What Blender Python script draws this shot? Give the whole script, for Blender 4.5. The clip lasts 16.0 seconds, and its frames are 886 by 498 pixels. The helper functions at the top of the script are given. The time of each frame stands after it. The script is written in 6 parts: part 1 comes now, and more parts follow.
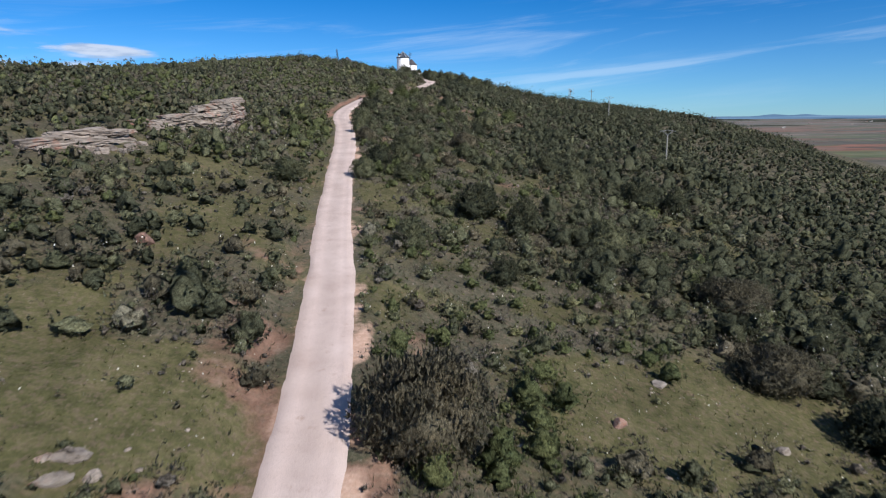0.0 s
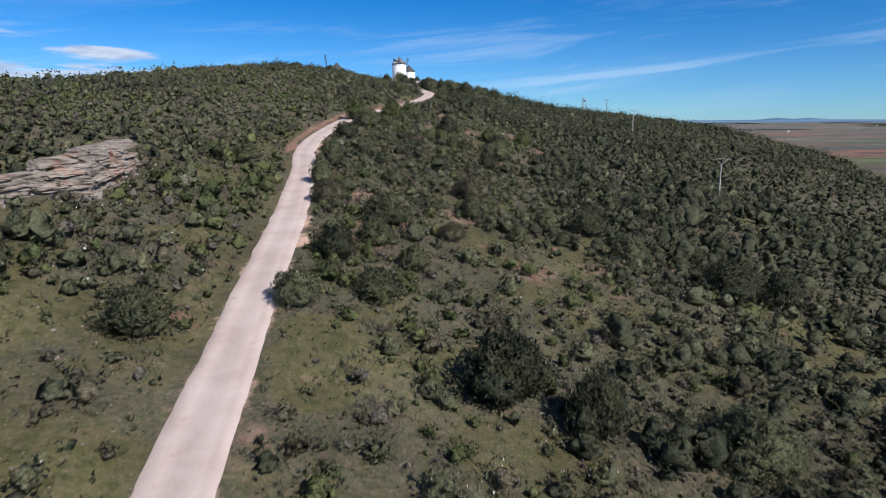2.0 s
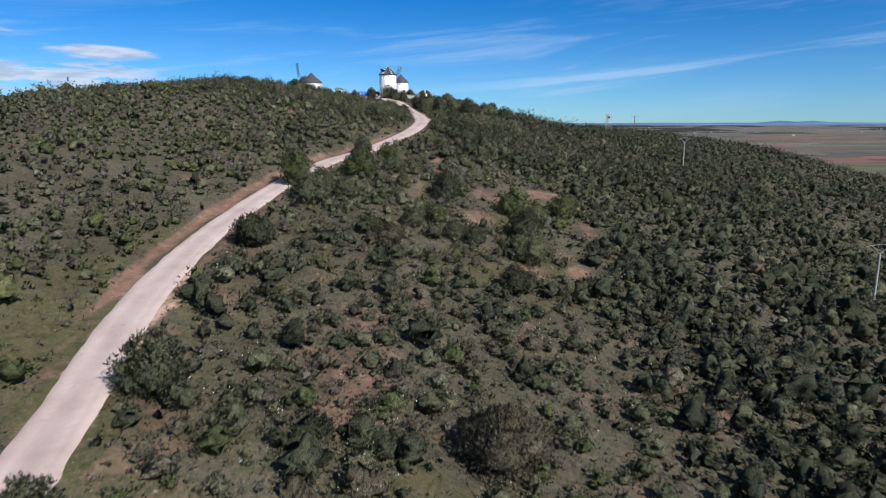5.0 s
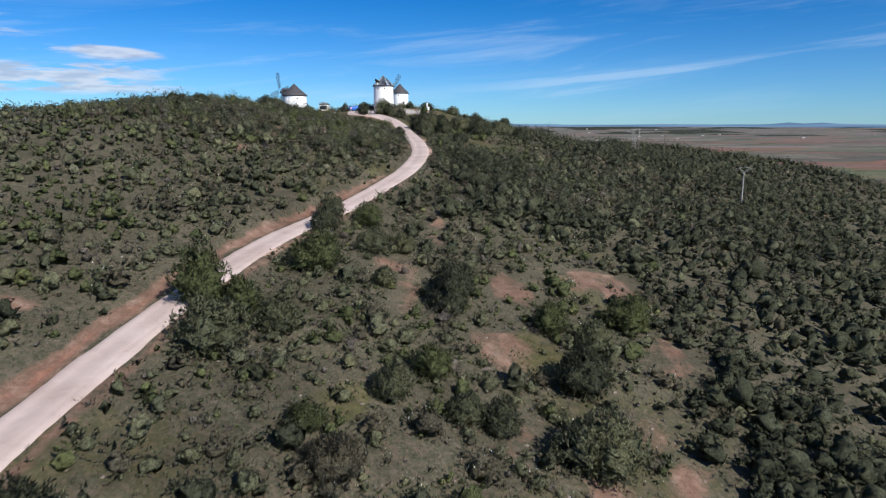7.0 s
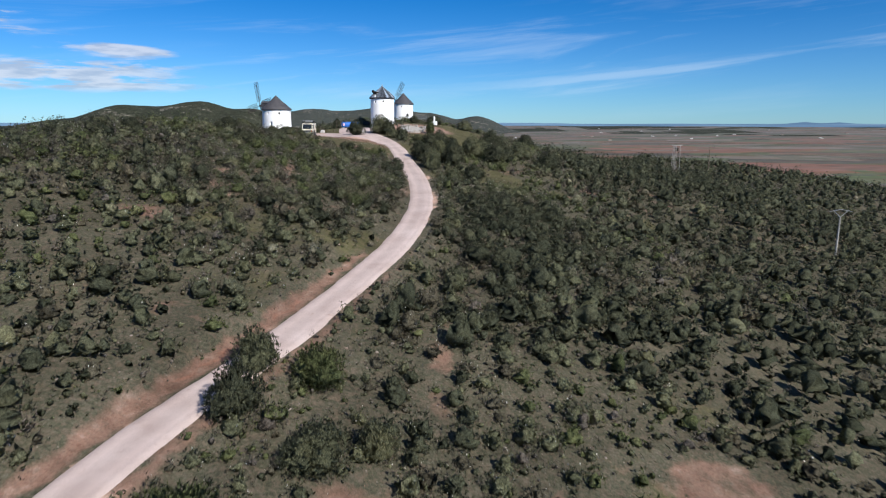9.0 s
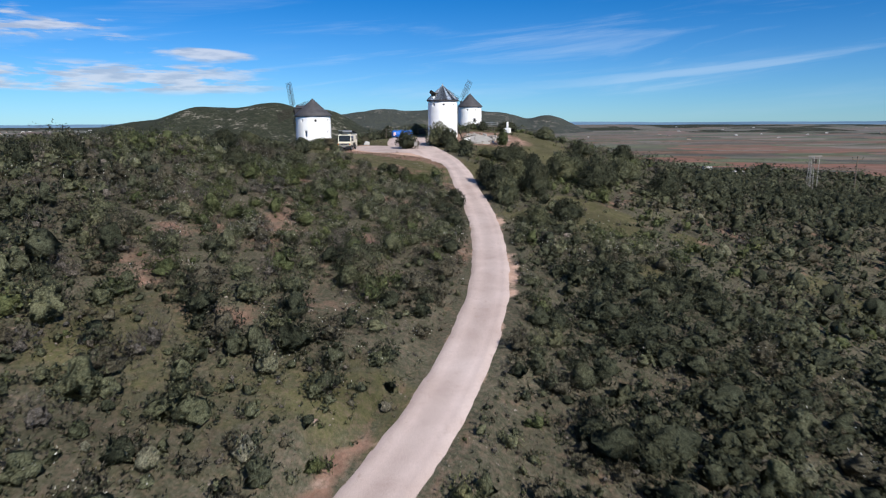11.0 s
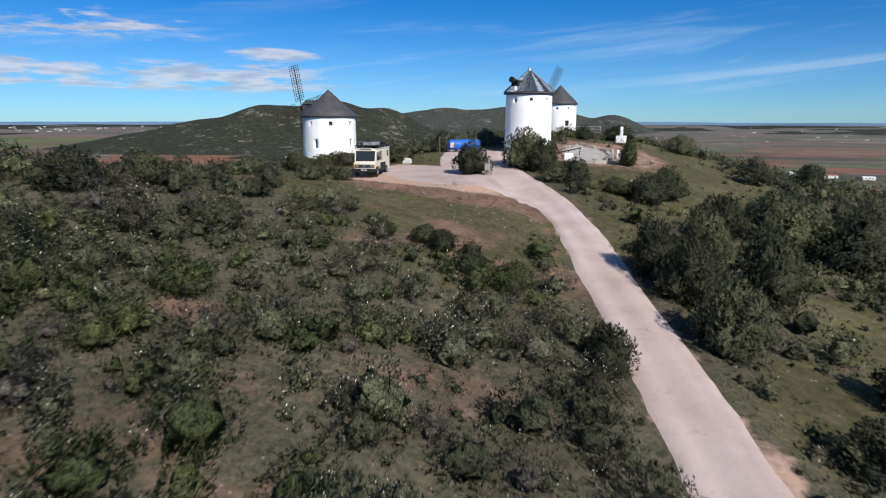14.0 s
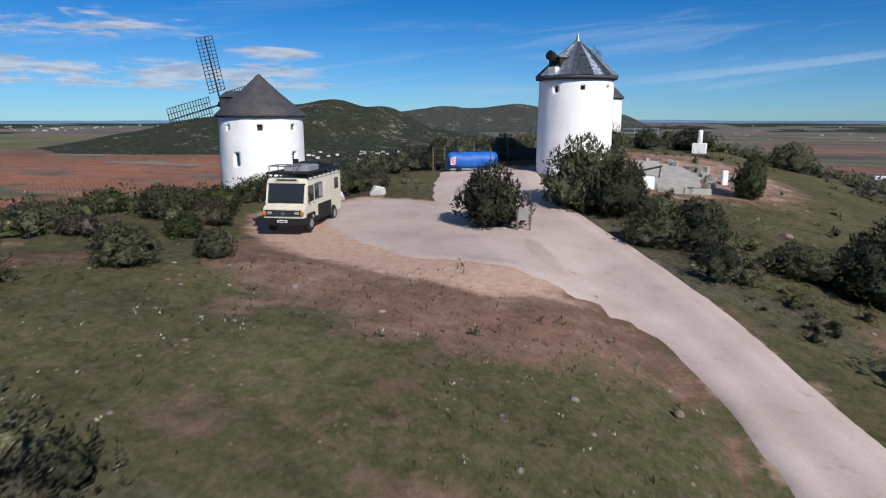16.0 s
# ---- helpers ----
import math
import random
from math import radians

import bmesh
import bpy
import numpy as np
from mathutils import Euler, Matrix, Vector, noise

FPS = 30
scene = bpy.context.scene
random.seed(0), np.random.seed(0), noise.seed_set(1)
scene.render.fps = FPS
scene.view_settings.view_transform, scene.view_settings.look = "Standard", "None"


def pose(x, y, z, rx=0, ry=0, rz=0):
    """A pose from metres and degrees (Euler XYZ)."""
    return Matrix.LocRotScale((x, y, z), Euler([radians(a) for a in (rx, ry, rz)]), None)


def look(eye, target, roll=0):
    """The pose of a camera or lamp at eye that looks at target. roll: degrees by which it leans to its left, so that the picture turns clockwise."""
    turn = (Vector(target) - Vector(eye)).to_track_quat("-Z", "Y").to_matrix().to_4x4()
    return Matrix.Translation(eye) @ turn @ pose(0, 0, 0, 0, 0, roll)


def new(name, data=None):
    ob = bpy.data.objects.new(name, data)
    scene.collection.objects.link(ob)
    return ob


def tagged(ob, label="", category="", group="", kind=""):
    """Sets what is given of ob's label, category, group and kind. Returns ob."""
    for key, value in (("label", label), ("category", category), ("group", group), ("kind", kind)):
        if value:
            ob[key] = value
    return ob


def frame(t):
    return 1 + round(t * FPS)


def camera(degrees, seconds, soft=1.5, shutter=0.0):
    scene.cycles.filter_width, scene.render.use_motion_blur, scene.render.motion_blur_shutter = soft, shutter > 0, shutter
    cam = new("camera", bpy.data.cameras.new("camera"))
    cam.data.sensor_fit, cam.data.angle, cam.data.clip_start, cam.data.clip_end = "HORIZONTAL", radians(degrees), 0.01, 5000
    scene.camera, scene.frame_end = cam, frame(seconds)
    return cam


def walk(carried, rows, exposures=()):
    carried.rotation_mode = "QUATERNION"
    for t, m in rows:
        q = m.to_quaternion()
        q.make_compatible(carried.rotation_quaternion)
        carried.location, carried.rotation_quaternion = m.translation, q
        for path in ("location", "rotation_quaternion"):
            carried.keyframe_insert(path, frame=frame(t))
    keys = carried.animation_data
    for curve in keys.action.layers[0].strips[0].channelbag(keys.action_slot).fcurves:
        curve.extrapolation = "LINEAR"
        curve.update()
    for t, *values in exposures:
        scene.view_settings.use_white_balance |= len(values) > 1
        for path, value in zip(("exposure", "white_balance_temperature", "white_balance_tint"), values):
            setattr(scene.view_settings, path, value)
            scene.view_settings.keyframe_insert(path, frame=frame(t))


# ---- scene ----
cam = camera(70.4, 16.0, 1.15, 0.2)
PATH = [
    (0, (-0.182, 0.16, 13.144), (-0.175, 2.118, 12.74), -0.4),
    (0.5, (-0.163, 7.931, 14.177), (-0.155, 9.89, 13.774), -0.3),
    (1, (-0.046, 15.884, 15.32), (-0.04, 17.844, 14.919), -0.4),
    (1.5, (0.159, 23.865, 16.383), (0.164, 25.825, 15.985), -0.4),
    (2, (0.26, 31.967, 17.629), (0.264, 33.927, 17.232), -0.3),
    (2.5, (0.388, 40.014, 18.882), (0.393, 41.974, 18.484), -0.3),
    (3, (0.603, 48.62, 20.19), (0.606, 50.581, 19.794), -0.3),
    (3.5, (0.77, 56.617, 21.507), (0.773, 58.577, 21.11), -0.3),
    (4, (0.754, 64.812, 22.882), (0.76, 66.772, 22.483), -0.1),
    (4.2, (0.789, 68.112, 23.353), (0.796, 70.072, 22.955), -0.1),
    (6.3, (1.03, 102.192, 28.868), (1.036, 104.152, 28.473), 0.0),
    (6.5, (1.045, 105.314, 29.417), (1.051, 107.274, 29.021), 0.0),
    (7, (1.133, 113.223, 30.573), (1.125, 115.184, 30.179), 0.0),
    (7.5, (1.196, 121.034, 31.792), (1.187, 122.994, 31.396), 0.0),
    (8, (1.223, 128.354, 33.01), (1.215, 130.315, 32.613), 0.0),
    (8.5, (1.167, 136.224, 34.326), (1.159, 138.184, 33.928), -0.0),
    (9, (1.093, 144.042, 35.59), (1.054, 146.001, 35.191), 0.1),
    (9.2, (0.957, 147.186, 36.059), (0.887, 149.144, 35.657), 0.2),
    (11.3, (-1.275, 181.183, 37.303), (-1.588, 183.117, 36.903), -0.2),
    (11.5, (-1.699, 184.106, 37.354), (-2.061, 186.032, 36.955), -0.1),
    (12, (-3.31, 191.398, 37.53), (-3.742, 193.309, 37.13), 0.0),
    (12.5, (-4.819, 198.786, 37.677), (-5.254, 200.696, 37.277), -0.0),
    (13, (-6.334, 206.135, 37.783), (-6.772, 208.045, 37.382), -0.0),
    (13.5, (-7.941, 213.643, 37.754), (-8.379, 215.553, 37.354), 0.1),
    (14, (-9.602, 220.897, 37.84), (-10.035, 222.807, 37.436), 0.1),
    (14.5, (-11.195, 228.175, 37.822), (-11.628, 230.086, 37.42), 0.1),
    (15, (-12.743, 235.65, 37.844), (-13.177, 237.56, 37.44), 0.1),
    (15.5, (-14.265, 243.042, 37.916), (-14.701, 244.951, 37.511), 0.0),
    (16, (-15.855, 249.922, 38.052), (-16.288, 251.831, 37.643), -0.0),
]
EXPOSURES = [(0.0, 0.22), (4.0, 0.18), (9.0, 0.15), (12.5, 0.05), (15.0, 0.0), (16.0, -0.16)]
walk(cam, [(t, look(eye, target, roll)) for t, eye, target, roll in PATH], EXPOSURES)

# ---- light ----
SUN_AZIMUTH, SUN_HEIGHT = 138.0, 37.0  # degrees clockwise from +y, degrees above the horizon
sun = new("sun", bpy.data.lights.new("sun", "SUN"))
sun.data.energy, sun.data.angle, sun.data.color = 5.0, radians(0.53), (1.0, 0.95, 0.88)
_a, _h = radians(SUN_AZIMUTH), radians(SUN_HEIGHT)
SUN_WAY = Vector((math.sin(_a) * math.cos(_h), math.cos(_a) * math.cos(_h), math.sin(_h)))
sun.matrix_world = look(SUN_WAY * 300, (0, 0, 0))


def make_world():
    world = bpy.data.worlds.new("sky")
    scene.world = world
    world.use_nodes = True
    nt = world.node_tree
    nt.nodes.clear()
    N, L = nt.nodes.new, nt.links.new

    def math_node(op, a, b=None, clamp=False):
        n = N("ShaderNodeMath")
        n.operation, n.use_clamp = op, clamp
        for i, v in enumerate((a, b)):
            if v is None:
                continue
            if isinstance(v, (int, float)):
                n.inputs[i].default_value = v
            else:
                L(v, n.inputs[i])
        return n.outputs[0]

    def smooth(v, lo, hi):
        n = N("ShaderNodeMapRange")
        n.interpolation_type = "SMOOTHSTEP"
        L(v, n.inputs[0])
        n.inputs[1].default_value, n.inputs[2].default_value = lo, hi
        return n.outputs[0]

    def combine(x, y, z):
        n = N("ShaderNodeCombineXYZ")
        for i, v in enumerate((x, y, z)):
            if isinstance(v, (int, float)):
                n.inputs[i].default_value = v
            else:
                L(v, n.inputs[i])
        return n.outputs[0]

    def noise_tex(vec, scale, detail, rough=0.55, distort=0.0):
        n = N("ShaderNodeTexNoise")
        L(vec, n.inputs["Vector"])
        n.inputs["Scale"].default_value, n.inputs["Detail"].default_value = scale, detail
        n.inputs["Roughness"].default_value, n.inputs["Distortion"].default_value = rough, distort
        return n.outputs["Fac"]

    sky = N("ShaderNodeTexSky")
    sky.sky_type, sky.sun_disc = "NISHITA", False
    sky.sun_elevation, sky.sun_rotation = _h, _a
    sky.altitude, sky.air_density, sky.dust_density, sky.ozone_density = 1200, 1.0, 0.0, 5.0
    coord = N("ShaderNodeTexCoord")
    split = N("ShaderNodeSeparateXYZ")
    L(coord.outputs["Generated"], split.inputs[0])
    x, y, z = split.outputs
    azim = math_node("MULTIPLY", math_node("ARCTAN2", x, y), 57.296)   # degrees, clockwise from +y
    elev = math_node("MULTIPLY", math_node("ARCSINE", z), 57.296)

    # flat-based cumulus, low over the plain
    band = combine(math_node("MULTIPLY", azim, 0.19), math_node("MULTIPLY", elev, 1.15), 3.7)
    puff = noise_tex(band, 1.0, 7, 0.58, 0.25)
    deck = math_node("MULTIPLY", smooth(elev, 1.9, 2.7), smooth(elev, 4.9, 4.2))
    bank = math_node("MULTIPLY", smooth(elev, 5.0, 5.8), smooth(elev, 9.0, 7.6))
    cover = math_node("MAXIMUM", math_node("MULTIPLY", deck, smooth(azim, -17.0, -29.0)), math_node("MULTIPLY", bank, smooth(azim, -29.0, -37.0)))
    cumulus = math_node("MULTIPLY", smooth(math_node("ADD", math_node("ADD", puff, math_node("MULTIPLY", deck, 0.07)), math_node("MULTIPLY", cover, 0.13)), 0.58, 0.72), cover)
    # one long cloud by itself
    lone_a = math_node("DIVIDE", math_node("ADD", azim, 27.2), 4.4)
    lone_e = math_node("DIVIDE", math_node("SUBTRACT", elev, 5.3), 0.62)
    lone_d = math_node("ADD", math_node("MULTIPLY", lone_a, lone_a), math_node("MULTIPLY", lone_e, lone_e))
    lone = smooth(math_node("ADD", math_node("SUBTRACT", 1.0, lone_d), math_node("MULTIPLY", math_node("SUBTRACT", puff, 0.5), 2.4)), 0.05, 0.75)
    # streaks of cirrus
    slant = math_node("SUBTRACT", elev, math_node("MULTIPLY", azim, 0.09))
    wisp = noise_tex(combine(math_node("MULTIPLY", azim, 0.05), math_node("MULTIPLY", slant, 0.55), 1.3), 1.0, 6, 0.62, 0.5)
    high = math_node("MULTIPLY", smooth(elev, 0.5, 3.5), smooth(elev, 13.0, 5.0))
    cirrus = math_node("MULTIPLY", math_node("MULTIPLY", smooth(wisp, 0.50, 0.78), high), 0.30)
    veil = noise_tex(combine(math_node("MULTIPLY", azim, 0.03), math_node("MULTIPLY", slant, 0.2), 8.0), 1.0, 5, 0.6, 0.3)
    # one long slanting streak to the east
    line = math_node("SUBTRACT", math_node("SUBTRACT", elev, math_node("MULTIPLY", azim, 0.088)), 2.9)
    line = math_node("DIVIDE", math_node("ADD", line, math_node("MULTIPLY", math_node("SUBTRACT", veil, 0.5), 3.6)), 0.50)
    streak = math_node("MULTIPLY", smooth(math_node("MULTIPLY", line, line), 1.0, 0.0), math_node("MULTIPLY", smooth(azim, -8.0, 14.0), smooth(wisp, 0.28, 0.60)))
    cirrus = math_node("MAXIMUM", cirrus, math_node("MULTIPLY", streak, 0.27))
    cirrus = math_node("ADD", cirrus, math_node("MULTIPLY", smooth(veil, 0.5, 0.8), 0.16))

    # light tops, greyer undersides
    shade = noise_tex(band, 2.1, 4)
    grey = N("ShaderNodeMix")
    grey.data_type = "RGBA"
    L(smooth(shade, 0.35, 0.62), grey.inputs[0])
    grey.inputs[6].default_value, grey.inputs[7].default_value = (4.3, 4.8, 5.9, 1), (6.7, 6.9, 7.6, 1)

    def over(fac, below, colour):
        m = N("ShaderNodeMix")
        m.data_type = "RGBA"
        L(fac, m.inputs[0])
        L(below, m.inputs[6])
        if isinstance(colour, tuple):
            m.inputs[7].default_value = colour
        else:
            L(colour, m.inputs[7])
        return m.outputs[2]

    clear = N("ShaderNodeMix")
    clear.data_type, clear.blend_type = "RGBA", "MULTIPLY"
    clear.inputs[0].default_value = 1.0
    L(sky.outputs[0], clear.inputs[6])
    tint = N("ShaderNodeMix")
    tint.data_type = "RGBA"
    L(smooth(elev, 0.0, 13.0), tint.inputs[0])
    tint.inputs[6].default_value, tint.inputs[7].default_value = (0.40, 0.70, 1.02, 1), (0.040, 0.50, 0.90, 1)
    # overhead, far above the lens's view, the sky is made paler so shadows turn less blue
    dome = N("ShaderNodeMix")
    dome.data_type = "RGBA"
    L(smooth(elev, 14.0, 40.0), dome.inputs[0])
    L(tint.outputs[2], dome.inputs[6])
    dome.inputs[7].default_value = (0.85, 0.92, 0.97, 1)
    L(dome.outputs[2], clear.inputs[7])
    out = over(cirrus, clear.outputs[2], (6.6, 7.8, 9.2, 1))
    thick = math_node("MULTIPLY", math_node("MAXIMUM", cumulus, lone), 0.75)
    out = over(thick, out, grey.outputs[2])
    back = N("ShaderNodeBackground")
    L(out, back.inputs[0])
    back.inputs[1].default_value = 0.10
    final = N("ShaderNodeOutputWorld")
    L(back.outputs[0], final.inputs[0])


make_world()

# ---- materials ----
class Shader:
    """A node material with a few short hands."""

    def __init__(self, name, rough=0.8, metal=0.0, spec=0.3):
        self.mat = bpy.data.materials.new(name)
        self.mat.use_nodes = True
        self.nt = self.mat.node_tree
        self.bsdf = self.nt.nodes["Principled BSDF"]
        self.bsdf.inputs["Roughness"].default_value = rough
        self.bsdf.inputs["Metallic"].default_value = metal
        self.bsdf.inputs["Specular IOR Level"].default_value = spec
        self.coord = self.nt.nodes.new("ShaderNodeTexCoord").outputs["Object"]

    def node(self, kind):
        return self.nt.nodes.new(kind)

    def link(self, a, b):
        self.nt.links.new(a, b)

    def place(self):
        return self.node("ShaderNodeNewGeometry").outputs["Position"]

    def island(self):
        return self.node("ShaderNodeNewGeometry").outputs["Random Per Island"]

    def each(self):
        return self.node("ShaderNodeObjectInfo").outputs["Random"]

    def scaled(self, vec, s):
        n = self.node("ShaderNodeMapping")
        self.link(vec, n.inputs[0])
        n.inputs["Scale"].default_value = s
        return n.outputs[0]

    def noise(self, scale, detail=4, rough=0.55, vec=None, distort=0.0):
        n = self.node("ShaderNodeTexNoise")
        self.link(vec if vec is not None else self.coord, n.inputs["Vector"])
        n.inputs["Scale"].default_value, n.inputs["Detail"].default_value = scale, detail
        n.inputs["Roughness"].default_value, n.inputs["Distortion"].default_value = rough, distort
        return n.outputs["Fac"]

    def voronoi(self, scale, vec=None, metric="EUCLIDEAN", out="Color", rand=1.0):
        n = self.node("ShaderNodeTexVoronoi")
        n.distance = metric
        self.link(vec if vec is not None else self.coord, n.inputs["Vector"])
        n.inputs["Scale"].default_value, n.inputs["Randomness"].default_value = scale, rand
        return n.outputs[out]

    def ramp(self, fac, stops, mode="LINEAR"):
        n = self.node("ShaderNodeValToRGB")
        n.color_ramp.interpolation = mode
        self.link(fac, n.inputs[0])
        e = n.color_ramp.elements
        while len(e) < len(stops):
            e.new(0.5)
        for el, (p, c) in zip(e, stops):
            el.position = p
            el.color = (*c, 1) if isinstance(c, tuple) else (c, c, c, 1)
        return n.outputs[0]

    def mix(self, fac, a, b, mode="MIX"):
        n = self.node("ShaderNodeMix")
        n.data_type, n.blend_type = "RGBA", mode
        for i, v in ((0, fac), (6, a), (7, b)):
            if isinstance(v, (int, float)):
                n.inputs[i].default_value = v
            elif isinstance(v, tuple):
                n.inputs[i].default_value = (*v, 1)
            else:
                self.link(v, n.inputs[i])
        return n.outputs[2]

    def bump(self, height, strength=0.4, dist=0.02):
        n = self.node("ShaderNodeBump")
        n.inputs["Strength"].default_value, n.inputs["Distance"].default_value = strength, dist
        self.link(height, n.inputs["Height"])
        self.link(n.outputs[0], self.bsdf.inputs["Normal"])
        return self

    def colour(self, v):
        if isinstance(v, tuple):
            self.bsdf.inputs["Base Color"].default_value = (*v, 1)
        else:
            self.link(v, self.bsdf.inputs["Base Color"])
        return self

    def rough(self, v):
        self.link(v, self.bsdf.inputs["Roughness"])
        return self


def worn(name, base, rough=0.7, metal=0.0, spec=0.3, vary=0.25, scale=3.0, grain=40.0, bump=0.15, dist=0.01):
    """A plain paint, stone or metal with stains at a large and a small scale."""
    s = Shader(name, rough, metal, spec)
    dark = tuple(c * (1 - vary) for c in base)
    light = tuple(min(1, c * (1 + vary * 0.5)) for c in base)
    big = s.ramp(s.noise(scale, 5, 0.6), [(0.3, dark), (0.7, light)])
    fine = s.ramp(s.noise(grain, 3, 0.6), [(0.3, 1 - vary * 0.6), (0.7, 1.0)])
    s.colour(s.mix(1.0, big, fine, "MULTIPLY"))
    if bump:
        s.bump(s.noise(grain, 4, 0.6), bump, dist)
    return s.mat


def foliage(name, dark, light, dry, spec=0.05):
    """Leaves: each bush its own tone, each leaf a little different, each patch of the hill too."""
    s = Shader(name, 0.8, 0.0, spec)
    p = s.place()
    tone = s.node("ShaderNodeAttribute")
    tone.attribute_name = "tone"
    share = s.node("ShaderNodeMix")
    share.inputs[0].default_value = 0.30
    s.link(tone.outputs["Fac"], share.inputs[2])
    s.link(s.island(), share.inputs[3])
    leaf = s.ramp(share.outputs[0], [(0.08, dark), (0.78, light), (0.98, dry)])
    patch = s.ramp(s.noise(0.30, 3, 0.6, p), [(0.32, (0.84, 0.85, 0.85)), (0.5, (1.08, 1.08, 1.05)), (0.72, (1.38, 1.30, 1.20))])
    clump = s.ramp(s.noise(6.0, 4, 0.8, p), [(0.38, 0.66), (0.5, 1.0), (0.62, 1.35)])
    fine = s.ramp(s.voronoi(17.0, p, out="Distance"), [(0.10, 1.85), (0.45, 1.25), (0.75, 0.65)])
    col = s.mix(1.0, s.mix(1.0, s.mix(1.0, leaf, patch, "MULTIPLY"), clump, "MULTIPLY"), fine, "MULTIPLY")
    s.colour(col)
    s.bump(s.noise(20.0, 4, 0.8, p), 0.8, 0.07)
    # thin leaves let some of the sun through
    glow = s.node("ShaderNodeBsdfTranslucent")
    s.link(col, glow.inputs[0])
    both = s.node("ShaderNodeMixShader")
    both.inputs[0].default_value = 0.42
    s.link(s.bsdf.outputs[0], both.inputs[1])
    s.link(glow.outputs[0], both.inputs[2])
    s.link(both.outputs[0], s.nt.nodes["Material Output"].inputs[0])
    return s.mat


def hill_ground():
    s = Shader("hill_ground", 0.95, 0.0, 0.1)
    p = s.place()
    cover = s.node("ShaderNodeAttribute")
    cover.attribute_name = "cover"
    share = s.node("ShaderNodeSeparateColor")
    s.link(cover.outputs["Color"], share.inputs[0])
    grass = s.ramp(s.noise(1.3, 6, 0.7, p), [(0.28, (0.056, 0.058, 0.026)), (0.5, (0.104, 0.102, 0.046)), (0.72, (0.165, 0.138, 0.080))])
    litter = s.ramp(s.noise(1.0, 6, 0.7, p), [(0.3, (0.066, 0.058, 0.040)), (0.5, (0.122, 0.104, 0.074)), (0.72, (0.20, 0.170, 0.134))])
    soil = s.ramp(s.noise(0.9, 6, 0.65, p), [(0.3, (0.165, 0.098, 0.070)), (0.55, (0.275, 0.168, 0.125)), (0.75, (0.38, 0.285, 0.23))])
    pebbly = s.ramp(s.noise(3.0, 5, 0.7, p), [(0.3, (0.50, 0.315, 0.232)), (0.7, (0.64, 0.46, 0.37))])
    fine = s.noise(0.8, 6, 0.72, p)

    def share_of(channel, lo, hi):
        blend = s.node("ShaderNodeMath")
        blend.operation = "ADD"
        s.link(share.outputs[channel], blend.inputs[0])
        s.link(fine, blend.inputs[1])
        return s.ramp(halved(blend.outputs[0]), [(lo / 2, 0.0), (hi / 2, 1.0)])

    def halved(v):
        n = s.node("ShaderNodeMath")
        n.operation = "MULTIPLY"
        s.link(v, n.inputs[0])
        n.inputs[1].default_value = 0.5
        return n.outputs[0]

    heath = s.ramp(s.noise(1.7, 6, 0.72, p, 0.4), [(0.38, 0.0), (0.50, 0.88)])
    tint = s.ramp(s.noise(5.0, 5, 0.75, p), [(0.35, (0.040, 0.044, 0.028)), (0.5, (0.082, 0.084, 0.054)), (0.66, (0.15, 0.14, 0.105))])
    col = s.mix(heath, litter, tint)
    col = s.mix(share_of(1, 0.56, 0.88), col, grass)
    col = s.mix(share_of(0, 0.78, 1.08), col, soil)
    raw = s.ramp(s.noise(1.4, 6, 0.7, p), [(0.3, (0.27, 0.120, 0.080)), (0.65, (0.44, 0.215, 0.150))])
    col = s.mix(share_of(0, 1.28, 1.60), col, raw)
    dry = s.ramp(s.noise(3.2, 6, 0.75, p), [(0.50, 0.0), (0.60, 0.55)])
    col = s.mix(dry, col, (0.185, 0.138, 0.104))
    stones = s.ramp(s.voronoi(2.6, p, out="Distance"), [(0.09, 1.0), (0.14, 0.0)])
    some = s.ramp(s.noise(0.5, 3, 0.5, p), [(0.52, 0.0), (0.62, 0.8)])
    col = s.mix(s.mix(1.0, stones, some, "MULTIPLY"), col, (0.34, 0.29, 0.25))
    col = s.mix(1.0, col, s.ramp(s.noise(7.0, 7, 0.8, p), [(0.28, 0.55), (0.5, 1.0), (0.72, 1.35)]), "MULTIPLY")
    col = s.mix(1.0, col, s.ramp(s.noise(0.16, 4, 0.6, p), [(0.3, 0.64), (0.7, 1.06)]), "MULTIPLY")
    col = s.mix(share_of(2, 0.85, 1.15), col, s.mix(1.0, pebbly, s.ramp(s.noise(9.0, 6, 0.8, p), [(0.3, 0.72), (0.65, 1.04)]), "MULTIPLY"))
    s.colour(col)
    return s.bump(s.mix(0.5, s.noise(5.0, 6, 0.75, p), s.noise(22.0, 4, 0.7, p)), 0.55, 0.12).mat


